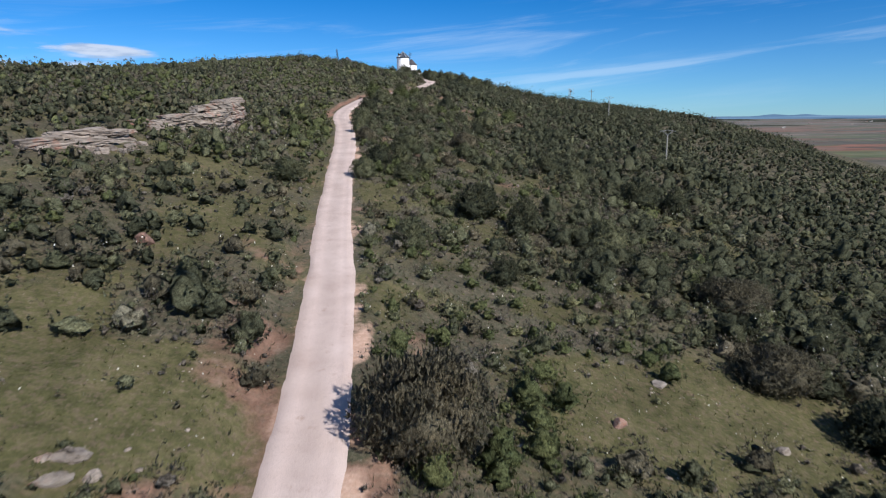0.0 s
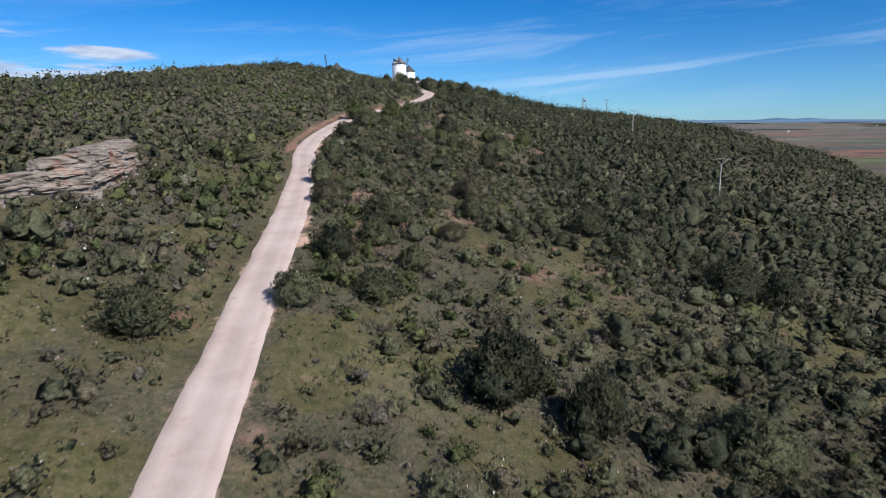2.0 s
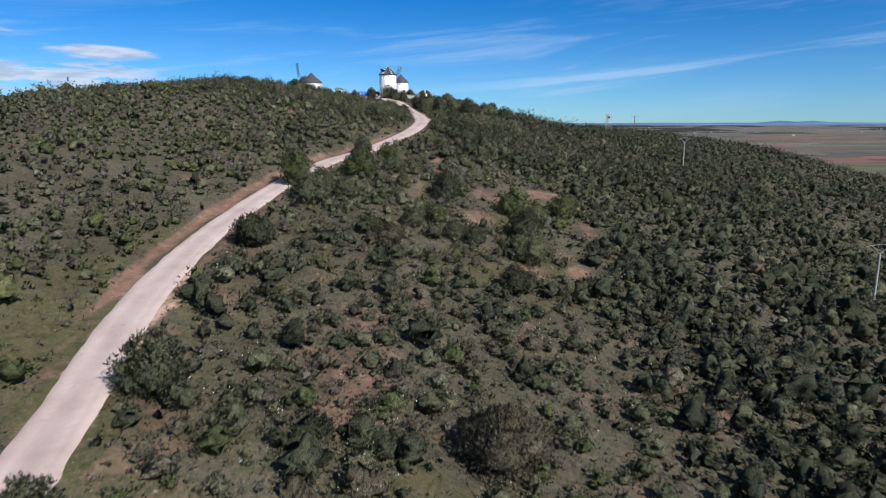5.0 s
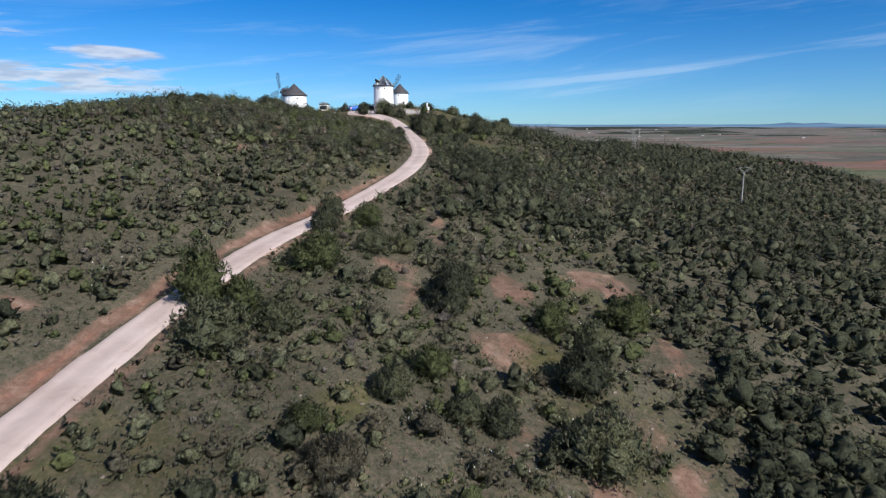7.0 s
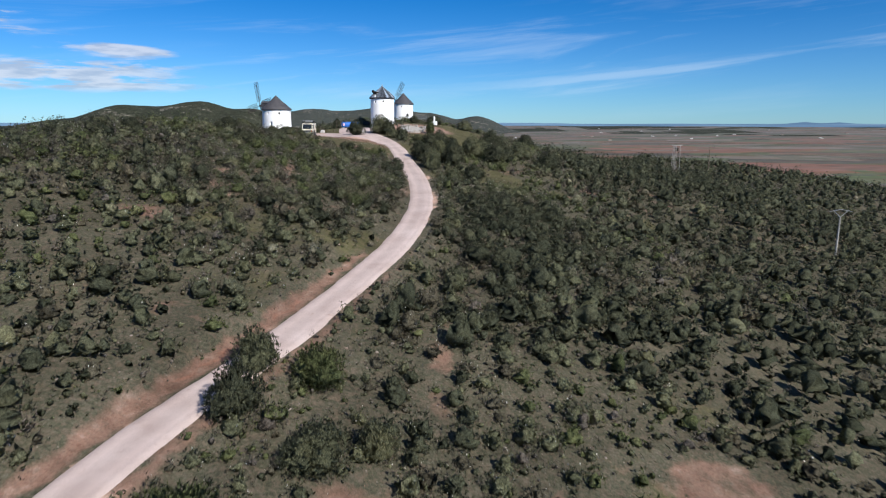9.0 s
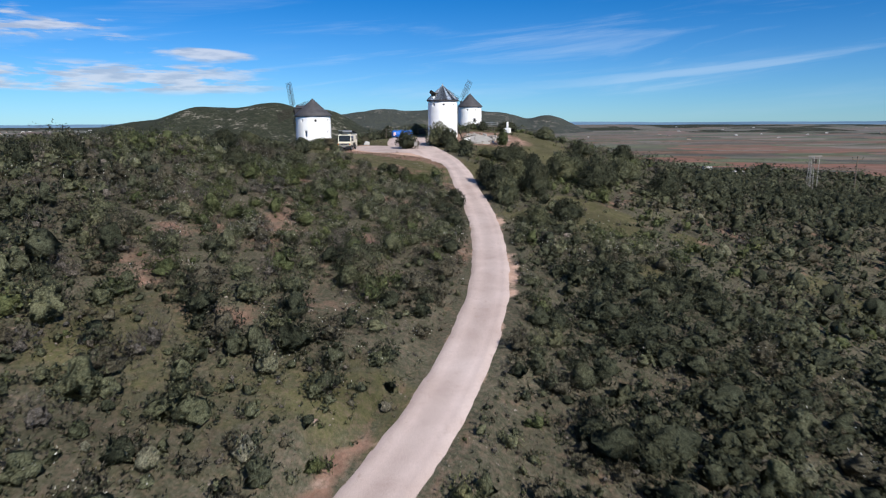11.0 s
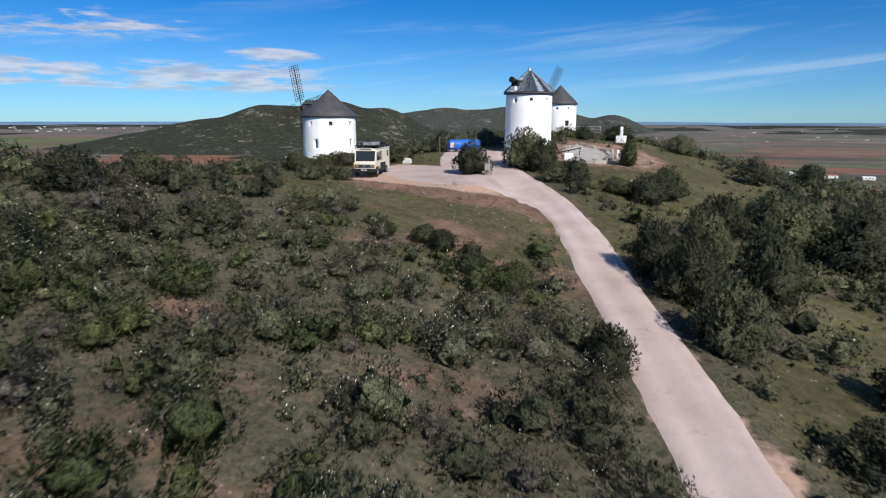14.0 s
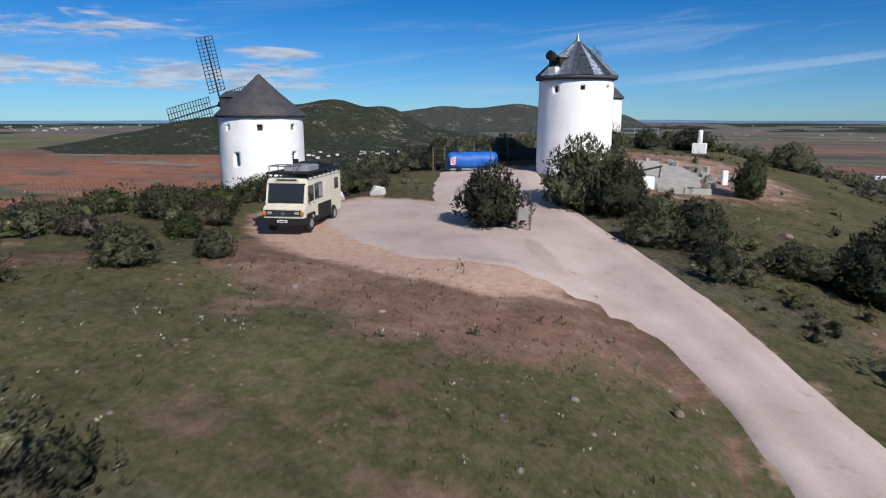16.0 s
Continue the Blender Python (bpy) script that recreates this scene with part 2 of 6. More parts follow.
def farmland():
    """Fields of the plain: red ploughed soil, young corn, stubble, rows of vines."""
    s = Shader("farmland", 0.95, 0.0, 0.1)
    p = s.place()
    wob = s.node("ShaderNodeVectorMath")
    wob.operation = "ADD"
    s.link(p, wob.inputs[0])
    nz = s.node("ShaderNodeTexNoise")
    s.link(p, nz.inputs["Vector"])
    nz.inputs["Scale"].default_value = 0.004
    sc = s.node("ShaderNodeVectorMath")
    sc.operation = "SCALE"
    s.link(nz.outputs["Color"], sc.inputs[0])
    sc.inputs["Scale"].default_value = 60.0
    s.link(sc.outputs[0], wob.inputs[1])
    flat = s.scaled(wob.outputs[0], (0.0032, 0.0095, 0.0))
    cell = s.node("ShaderNodeSeparateColor")
    s.link(s.voronoi(1.0, flat, "CHEBYCHEV"), cell.inputs[0])
    small = s.node("ShaderNodeSeparateColor")
    s.link(s.voronoi(2.7, flat, "CHEBYCHEV"), small.inputs[0])
    pal = [(0.0, (0.24, 0.118, 0.086)), (0.16, (0.125, 0.115, 0.092)), (0.27, (0.26, 0.225, 0.19)), (0.36, (0.098, 0.124, 0.066)),
           (0.48, (0.21, 0.128, 0.102)), (0.60, (0.080, 0.082, 0.070)), (0.72, (0.19, 0.168, 0.14)), (0.84, (0.122, 0.145, 0.078)), (0.93, (0.27, 0.135, 0.10))]
    col = s.mix(0.28, s.ramp(cell.outputs[0], pal, "CONSTANT"), s.ramp(small.outputs[1], pal, "CONSTANT"))
    col = s.mix(1.0, col, s.ramp(s.noise(0.02, 5, 0.6, p), [(0.3, 0.72), (0.7, 1.15)]), "MULTIPLY")
    # far out on the plain the air's haze is put into the field colours as grey
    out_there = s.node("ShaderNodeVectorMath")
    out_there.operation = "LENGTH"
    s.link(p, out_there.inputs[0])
    haze_share = s.node("ShaderNodeMapRange")
    s.link(out_there.outputs["Value"], haze_share.inputs[0])
    haze_share.inputs[1].default_value, haze_share.inputs[2].default_value, haze_share.inputs[4].default_value = 1600.0, 4000.0, 0.55
    col = s.mix(haze_share.outputs[0], col, s.ramp(small.outputs[2], [(0.0, (0.13, 0.135, 0.13)), (0.5, (0.19, 0.185, 0.18)), (1.0, (0.10, 0.115, 0.11))]))
    dots = s.ramp(s.voronoi(0.13, p, out="Distance", rand=0.15), [(0.30, 1.0), (0.38, 0.0)])
    vines = s.ramp(cell.outputs[2], [(0.50, 0.0), (0.51, 0.85)], "CONSTANT")
    # the red vineyards west of the hill
    away = s.node("ShaderNodeVectorMath")
    away.operation = "DISTANCE"
    s.link(s.scaled(wob.outputs[0], (1.0, 1.0, 0.0)), away.inputs[0])
    away.inputs[1].default_value = (-980.0, 1150.0, 0.0)
    near_vines = s.node("ShaderNodeMapRange")
    s.link(away.outputs["Value"], near_vines.inputs[0])
    near_vines.inputs[1].default_value, near_vines.inputs[2].default_value = 560.0, 540.0
    plots = s.ramp(small.outputs[0], [(0.0, 0.0), (0.25, 1.0)], "CONSTANT")
    red_plot = s.mix(1.0, near_vines.outputs[0], plots, "MULTIPLY")
    col = s.mix(red_plot, col, s.ramp(s.noise(0.03, 5, 0.6, p), [(0.3, (0.25, 0.105, 0.07)), (0.7, (0.36, 0.17, 0.115))]))
    vines = s.mix(1.0, vines, red_plot, "LIGHTEN")
    # young corn beyond them
    corn = s.node("ShaderNodeVectorMath")
    corn.operation = "DISTANCE"
    s.link(s.scaled(wob.outputs[0], (0.6, 1.0, 0.0)), corn.inputs[0])
    corn.inputs[1].default_value = (-1060.0, 2150.0, 0.0)
    green_plot = s.node("ShaderNodeMapRange")
    s.link(corn.outputs["Value"], green_plot.inputs[0])
    green_plot.inputs[1].default_value, green_plot.inputs[2].default_value = 420.0, 400.0
    some_plots = s.ramp(small.outputs[2], [(0.0, 0.0), (0.35, 0.9)], "CONSTANT")
    col = s.mix(s.mix(1.0, green_plot.outputs[0], some_plots, "MULTIPLY"), col, (0.125, 0.165, 0.065))
    col = s.mix(s.mix(1.0, dots, vines, "MULTIPLY"), col, (0.05, 0.06, 0.03))
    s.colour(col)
    return s.mat


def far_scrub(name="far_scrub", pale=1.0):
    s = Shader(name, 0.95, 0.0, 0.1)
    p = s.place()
    # pale above 1 puts the air's haze into the greens: lighter and bluer
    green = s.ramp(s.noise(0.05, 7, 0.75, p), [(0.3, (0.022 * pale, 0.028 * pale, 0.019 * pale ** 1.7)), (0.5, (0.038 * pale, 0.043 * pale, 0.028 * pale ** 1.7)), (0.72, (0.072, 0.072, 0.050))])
    clumps = s.ramp(s.voronoi(0.16, p, out="Distance"), [(0.2, 0.6), (0.75, 1.15)])
    col = s.mix(1.0, green, clumps, "MULTIPLY")
    rock = s.ramp(s.mix(0.5, s.noise(0.012, 7, 0.7, p), s.noise(0.06, 5, 0.7, p)), [(0.555, 0.0), (0.60, 0.8)])
    s.colour(s.mix(rock, col, (0.24, 0.215, 0.18)))
    return s.bump(s.noise(0.08, 6, 0.7, p), 0.6, 4.0).mat


def gravel_road():
    s = Shader("gravel_road", 0.95, 0.0, 0.1)
    p = s.place()
    base = s.ramp(s.noise(0.35, 6, 0.6, p), [(0.3, (0.48, 0.375, 0.34)), (0.55, (0.575, 0.465, 0.43)), (0.75, (0.64, 0.53, 0.495))])
    grit = s.ramp(s.noise(26.0, 4, 0.75, p), [(0.25, 0.72), (0.6, 1.05)])
    col = s.mix(1.0, base, grit, "MULTIPLY")
    patches = s.ramp(s.noise(1.6, 5, 0.7, p), [(0.60, 0.0), (0.72, 0.5)])
    col = s.mix(patches, col, (0.33, 0.22, 0.17))
    wheel = s.node("ShaderNodeAttribute")
    wheel.attribute_name = "across"
    side = s.node("ShaderNodeMath")
    side.operation = "ABSOLUTE"
    s.link(wheel.outputs["Fac"], side.inputs[0])
    rut = s.ramp(side.outputs[0], [(0.0, 0.90), (0.30, 0.93), (0.70, 1.05), (1.0, 0.99)])
    col = s.mix(1.0, col, rut, "MULTIPLY")
    s.colour(col)
    return s.bump(s.noise(18.0, 6, 0.8, p), 0.5, 0.03).mat


def limewash():
    s = Shader("limewash", 0.9, 0.0, 0.15)
    stain = s.ramp(s.noise(0.8, 6, 0.65, s.scaled(s.coord, (1.0, 1.0, 0.35))), [(0.3, (0.86, 0.86, 0.855)), (0.55, (0.93, 0.93, 0.925))])
    s.colour(stain)
    return s.bump(s.mix(0.5, s.noise(2.2, 4, 0.6), s.noise(9.0, 4, 0.6)), 0.35, 0.08).mat


def sheet_metal():
    s = Shader("sheet_metal", 0.34, 0.7, 0.5)
    col = s.ramp(s.noise(1.3, 5, 0.7, s.scaled(s.coord, (3.0, 3.0, 0.5))), [(0.3, (0.42, 0.48, 0.58)), (0.6, (0.80, 0.85, 0.92))])
    # some sheets far paler: the glint of tilted sheets is put into their colour
    s.colour(s.mix(1.0, col, s.ramp(s.each(), [(0.0, 0.30), (0.45, 0.55), (0.62, 1.25), (1.0, 1.5)]), "MULTIPLY"))
    return s.rough(s.ramp(s.noise(4.0, 4), [(0.3, 0.20), (0.7, 0.40)])).mat


def rock_face():
    s = Shader("rock_face", 0.9, 0.0, 0.15)
    p = s.place()
    base = s.ramp(s.noise(0.9, 7, 0.72, s.scaled(p, (1.0, 1.0, 5.0))), [(0.34, (0.055, 0.046, 0.040)), (0.45, (0.26, 0.225, 0.20)), (0.70, (0.46, 0.42, 0.385))])
    rust = s.ramp(s.noise(0.45, 5, 0.7, p), [(0.54, 0.0), (0.68, 0.7)])
    col = s.mix(rust, base, (0.36, 0.135, 0.08))
    s.colour(s.mix(1.0, col, s.ramp(s.each(), [(0.0, (0.72, 0.71, 0.69)), (0.5, (0.88, 0.86, 0.84)), (1.0, (1.0, 0.96, 0.92))]), "MULTIPLY"))
    return s.bump(s.noise(4.0, 7, 0.8, p), 0.9, 0.12).mat


# the same scrub for the farther hills, with haze put into its colour
FAR_HAZED = far_scrub("far_scrub_hazed", 1.6)
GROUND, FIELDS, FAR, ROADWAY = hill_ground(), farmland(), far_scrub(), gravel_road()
WHITEWASH, METAL_SHEET, ROCK = limewash(), sheet_metal(), rock_face()
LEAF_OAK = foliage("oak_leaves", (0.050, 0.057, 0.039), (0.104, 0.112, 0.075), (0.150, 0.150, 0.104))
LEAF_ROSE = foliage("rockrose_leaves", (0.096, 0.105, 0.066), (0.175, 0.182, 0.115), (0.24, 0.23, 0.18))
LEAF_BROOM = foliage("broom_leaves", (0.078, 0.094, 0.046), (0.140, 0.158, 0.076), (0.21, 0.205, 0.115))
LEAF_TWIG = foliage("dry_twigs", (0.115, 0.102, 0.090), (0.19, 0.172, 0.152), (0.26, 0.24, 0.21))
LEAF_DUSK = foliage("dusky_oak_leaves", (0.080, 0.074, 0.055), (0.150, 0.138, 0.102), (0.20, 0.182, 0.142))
LEAF_GRASS = foliage("grass_blades", (0.060, 0.066, 0.024), (0.130, 0.130, 0.052), (0.24, 0.21, 0.115))
PETAL = worn("white_petals", (0.75, 0.74, 0.68), 0.7, vary=0.1, bump=0)
BARK = worn("bark", (0.085, 0.068, 0.052), 0.95, vary=0.4, scale=6, grain=30, bump=0.6, dist=0.02)
SLATE = worn("slate_roof", (0.085, 0.082, 0.088), 0.6, vary=0.3, scale=1.5, grain=18, bump=0.4, dist=0.03)
DARK_WOOD = worn("dark_wood", (0.045, 0.036, 0.030), 0.8, vary=0.3, scale=4, grain=30)
BLACK = worn("black_rubber", (0.018, 0.018, 0.019), 0.7, vary=0.3)
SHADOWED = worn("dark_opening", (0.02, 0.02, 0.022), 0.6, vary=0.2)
BLUE_SHUTTER = worn("blue_shutter", (0.04, 0.09, 0.17), 0.6, vary=0.25)
CREAM = worn("cream_paint", (0.74, 0.69, 0.56), 0.38, spec=0.5, vary=0.1, scale=1.2, grain=25, bump=0.03)
GREY_PLASTIC = worn("grey_plastic", (0.30, 0.31, 0.32), 0.55, vary=0.15)
CHROME = worn("steel", (0.45, 0.46, 0.47), 0.4, 0.9, 0.5, vary=0.2, bump=0.05)
GALV = worn("galvanised_steel", (0.40, 0.41, 0.42), 0.5, 0.7, 0.5, vary=0.25)
CONCRETE = worn("concrete", (0.42, 0.40, 0.37), 0.9, vary=0.25, scale=1.2, grain=14, bump=0.3, dist=0.02)
TARP = worn("blue_tarpaulin", (0.016, 0.15, 0.58), 0.5, spec=0.4, vary=0.25, scale=2.5, grain=9, bump=0.5, dist=0.05)
WHITE_PAINT = worn("white_paint", (0.78, 0.78, 0.76), 0.6, vary=0.1)
ORANGE = worn("orange_lens", (0.62, 0.19, 0.02), 0.3, spec=0.5, vary=0.1, bump=0)
RED = worn("red_paint", (0.50, 0.035, 0.03), 0.5, vary=0.15, bump=0)
LAMP_GLASS = worn("lamp_glass", (0.34, 0.35, 0.35), 0.15, spec=0.6, vary=0.1, bump=0)
RED_STONE = worn("red_stone", (0.27, 0.165, 0.13), 0.9, vary=0.4, scale=2.0, bump=0.6, dist=0.05)
TERRACOTTA = worn("terracotta", (0.36, 0.16, 0.10), 0.85, vary=0.25)
POST = worn("weathered_post", (0.20, 0.165, 0.125), 0.9, vary=0.3, grain=30)
BLUE_ROOF = worn("blue_sheet_roof", (0.20, 0.32, 0.46), 0.5, vary=0.15)


def window_glass():
    s = Shader("window_glass", 0.08, 0.0, 0.35)
    s.bsdf.inputs["Transmission Weight"].default_value = 0.6
    s.colour((0.06, 0.075, 0.085))
    return s.mat


GLASS = window_glass()


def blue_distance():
    """Mountains tens of kilometres off, the air's haze put into their blue and a faint glow."""
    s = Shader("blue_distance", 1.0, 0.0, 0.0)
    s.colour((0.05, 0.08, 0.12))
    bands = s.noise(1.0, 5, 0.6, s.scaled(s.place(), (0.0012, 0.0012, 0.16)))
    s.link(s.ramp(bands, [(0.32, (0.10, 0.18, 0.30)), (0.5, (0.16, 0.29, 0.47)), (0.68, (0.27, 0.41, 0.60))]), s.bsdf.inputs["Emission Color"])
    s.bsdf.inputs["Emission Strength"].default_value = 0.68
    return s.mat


HAZE = blue_distance()

# ---- the hill ----
# cross-sections of the hill from west to east: y, then the ground's height at each x of SECTION_X
SECTION_X = (-130, -85, -50, -25, -8, 10, 35, 75, 140)
SECTIONS = [
    (-10, (20.8, 14.4, 8.2, 3.0, -0.9, -5.2, -11.4, -22.4, -39.3)),
    (40, (25.2, 18.3, 12.5, 7.4, 3.8, -0.6, -6.4, -17.9, -34.8)),
    (85, (24.5, 20.7, 17.3, 11.7, 8.4, 3.9, -2.7, -11.8, -28.3)),
    (130, (20.6, 22.8, 21.5, 15.6, 13.6, 8.3, 4.1, -6.6, -21.9)),
    (175, (21.2, 26.6, 26.8, 22.5, 18.9, 15.1, 9.8, -1.6, -15.3)),
    (215, (21.4, 29.8, 32.5, 29.2, 26.0, 22.3, 15.1, 6.1, -7.3)),
    (250, (20.3, 29.6, 34.7, 32.0, 28.5, 25.0, 18.4, 11.6, -0.7)),
    (285, (14.1, 24.8, 31.3, 32.8, 32.0, 28.8, 23.5, 16.0, 0.3)),
    (325, (7.8, 20.1, 29.1, 34.6, 35.0, 31.4, 24.7, 18.3, 9.7)),
    (375, (-0.8, 7.6, 16.8, 25.6, 29.0, 28.6, 21.7, 21.9, 14.4)),
]

# the middle line of the track up to the mills
TRACK = [(-2.6, -60), (-3.6, -10), (-4.6, 12), (-5.5, 25), (-7.1, 38), (-8.8, 50), (-11.4, 71), (-13.7, 91), (-16.1, 107), (-18.6, 120),
         (-19.6, 132), (-19.0, 146), (-17.3, 160), (-14.9, 172), (-10.6, 184.5), (-7.6, 194), (-4.6, 205), (-3.2, 217), (-3.6, 229),
         (-5.5, 244), (-8.0, 256), (-10.8, 268), (-14.0, 277), (-17.3, 285), (-19.8, 293), (-21.4, 302)]
ROAD_HALF = 1.52


def spline_weights(knots, q):
    """Weights of a smooth curve through the knots, for each place of q."""
    k, q = np.asarray(knots, float), np.clip(np.asarray(q, float), knots[0], knots[-1])
    m, h = len(k), np.diff(k)
    slope = np.zeros((m, m))
    for i in range(m):
        if 0 < i < m - 1:
            a, b = h[i - 1], h[i]
            slope[i, i - 1:i + 2] = -b / (a * (a + b)), (b - a) / (a * b), a / (b * (a + b))
        else:
            j = min(i, m - 2)
            slope[i, j:j + 2] = -1 / h[j], 1 / h[j]
    i = np.clip(np.searchsorted(k, q) - 1, 0, m - 2)
    w = h[i]
    t = (q - k[i]) / w
    out = (w * (t ** 3 - 2 * t ** 2 + t))[:, None] * slope[i] + (w * (t ** 3 - t ** 2))[:, None] * slope[i + 1]
    r = np.arange(len(q))
    out[r, i] += 2 * t ** 3 - 3 * t ** 2 + 1
    out[r, i + 1] += 3 * t ** 2 - 2 * t ** 3
    return out


def hashed(ix, iy, seed):
    v = np.sin(ix * 127.1 + iy * 311.7 + seed * 74.7) * 43758.5453
    return v - np.floor(v)


def rough2(x, y, scale, seed=0):
    """Smooth random heights between -1 and 1."""
    x, y = x / scale, y / scale
    ix, iy = np.floor(x), np.floor(y)
    fx, fy = x - ix, y - iy
    fx, fy = fx * fx * (3 - 2 * fx), fy * fy * (3 - 2 * fy)
    a, b = hashed(ix, iy, seed), hashed(ix + 1, iy, seed)
    c, d = hashed(ix, iy + 1, seed), hashed(ix + 1, iy + 1, seed)
    return 2 * (a + (b - a) * fx + (c - a) * fy + (a - b - c + d) * fx * fy) - 1


SECTION_Y = [s[0] for s in SECTIONS]
SECTION_Z = np.array([s[1] for s in SECTIONS])
TRACK_Y = [p[1] for p in TRACK]
TRACK_X = np.array([p[0] for p in TRACK])


def track_x(y):
    return spline_weights(TRACK_Y, y) @ TRACK_X


def hill(x, y):
    z = ((spline_weights(SECTION_Y, y) @ SECTION_Z) * spline_weights(SECTION_X, x)).sum(1)
    z = z - 0.085 * np.maximum(SECTION_Y[0] - y, 0) - 0.27 * np.maximum(y - SECTION_Y[-1], 0)
    return z - 0.22 * np.maximum(SECTION_X[0] - x, 0) - 0.25 * np.maximum(x - SECTION_X[-1], 0)


def plain(x, y):
    r = np.hypot(x, y - 200)
    return -58 + 60 * np.clip((r - 900) / 4000, 0, 1) ** 1.8 + 2.5 * rough2(x, y, 330, 5)


def smooth_step(v, lo, hi):
    t = np.clip((v - lo) / (hi - lo), 0, 1)
    return t * t * (3 - 2 * t)


def track_gap(x, y):
    """Distance from the track's middle line, right of it positive."""
    y = np.asarray(y, float)
    tx = track_x(y)
    lean = (track_x(y + 1) - track_x(y - 1)) / 2
    gap = (x - tx) / np.sqrt(1 + lean * lean)
    return np.where(y > 303, 99.0, gap)


def in_yard(x, y):
    """0 to 1: the levelled yard before the mills."""
    dx, dy = (x + 25.5) / 8.5, (y - 281.5) / 8.0
    return smooth_step(1.35 - np.sqrt(dx * dx + dy * dy), 0.0, 0.5)


def ground_z(x, y):
    x, y = np.atleast_1d(np.asarray(x, float)), np.atleast_1d(np.asarray(y, float))
    a, b = hill(x, y), plain(x, y)
    k = 9.0
    z = np.where(a - b > 60, a, b + k * np.log1p(np.exp(np.clip((a - b) / k, -30, 8))))
    gap = track_gap(x, y)
    near = np.abs(gap)
    wild = smooth_step(near, 2.6, 5.5) * (1 - in_yard(x, y)) * (a > b)
    z = z + wild * (0.28 * rough2(x, y, 9.0, 1) + 0.16 * rough2(x, y, 3.3, 2) + 0.07 * rough2(x, y, 1.4, 3))
    # the track is cut level into the slope: a bank above it, a fall below it
    mid = hill(track_x(y), y)
    flat = 1 - smooth_step(near, 2.35, 3.6 + 0.5 * rough2(x, y, 5.0, 7))
    z = np.where(near < 8, z * (1 - flat) + flat * (mid - 0.10), z)
    yard = in_yard(x, y)
    return z * (1 - yard) + yard * (32.45 + 0.035 * (y - 280) + 0.012 * (x + 25))


def mesh_of(name, verts, faces, material=None, smooth=False):
    """A mesh from arrays: faces all with the same number of corners."""
    me = bpy.data.meshes.new(name)
    verts, faces = np.asarray(verts, np.float32), np.asarray(faces, np.int32)
    n = faces.shape[1]
    me.vertices.add(len(verts))
    me.vertices.foreach_set("co", verts.ravel())
    me.loops.add(faces.size)
    me.loops.foreach_set("vertex_index", faces.ravel())
    me.polygons.add(len(faces))
    me.polygons.foreach_set("loop_start", np.arange(0, faces.size, n, dtype=np.int32))
    if smooth:
        me.polygons.foreach_set("use_smooth", np.ones(len(faces), bool))
    if material:
        me.materials.append(material)
    me.update(calc_edges=True)
    return me


def grid_faces(nx, ny):
    i = np.arange(nx * ny).reshape(ny, nx)
    return np.stack([i[:-1, :-1], i[:-1, 1:], i[1:, 1:], i[1:, :-1]], -1).reshape(-1, 4)


def spread(lo, hi, step, reach, growth=1.13):
    """Grid lines: even between lo and hi, then ever wider out to reach."""
    mid = list(np.arange(lo, hi + step / 2, step))
    up, down, s = [hi], [lo], step
    while up[-1] < reach or down[-1] > -reach:
        s = min(s * growth, 160)
        up.append(up[-1] + s)
        down.append(down[-1] - s)
    return np.array(down[:0:-1] + mid + up[1:])


# open turf: x, y, half-widths, how much
TURF_LOW = [(-12, 22, 7.0, 5.5, 1.0), (-17.6, 27.5, 3.0, 2.6, 0.95), (10, 29.5, 5.5, 6.0, 1.2), (18.0, 31.5, 6.5, 6.0, 1.35), (-24.4, 62, 3.0, 3.5, 0.9), (-16.8, 45, 3.0, 2.8, 0.7), (7.7, 86.6, 4.0, 4.0, 0.7),
            (22.6, 83.4, 3.2, 6.0, 0.8), (34.6, 80.8, 5.5, 11.0, 1.1), (38, 66, 4.0, 6.0, 1.1), (6.7, 41.2, 2.4, 2.4, 0.8), (-6, 63, 2.6, 5.0, 0.8)]
TURF_MID = [(-22.7, 96.7, 5.0, 3.2, 0.75), (-19.8, 83.2, 2.5, 1.6, 0.8), (-18.9, 77, 3.0, 2.0, 0.8), (3.4, 93.1, 4.2, 5.5, 0.9), (12, 93.7, 4.0, 6.0, 0.9), (18.9, 101.6, 5.0, 5.0, 0.9), (15.5, 81.1, 4.5, 2.6, 0.8),
            (7.9, 83.8, 2.4, 2.6, 0.7), (0.5, 107, 3.0, 3.0, 0.7), (52, 133, 3.5, 10.0, 0.9), (8, 159, 2.6, 3.0, 0.9), (-4.5, 147.2, 1.4, 2.2, 0.8)]
TURF_TOP = [(8, 253, 6.5, 9.0, 1.0), (32.3, 246.6, 3.1, 6.8, 1.0), (19.1, 252.2, 3.0, 3.4, 1.0), (9.8, 233, 2.5, 3.2, 1.0), (-15.5, 261, 5.5, 9.0, 1.0), (-25.4, 263, 6.5, 6.0, 0.85), (0.7, 248.2, 2.2, 3.4, 1.0),
            (-18, 267.5, 10.5, 8.5, 1.0), (-2, 311, 12.0, 14.0, 1.0), (-27, 297, 6.0, 7.0, 1.0), (-31, 267, 10.0, 6.5, 0.95), (-9, 266, 4.0, 6.5, 1.0), (-38, 278, 8.0, 9.0, 0.9), (-2, 288, 9.0, 17.0, 1.0), (-41, 265, 11.0, 8.0, 0.85), (6, 299, 6.5, 13.0, 1.0)]
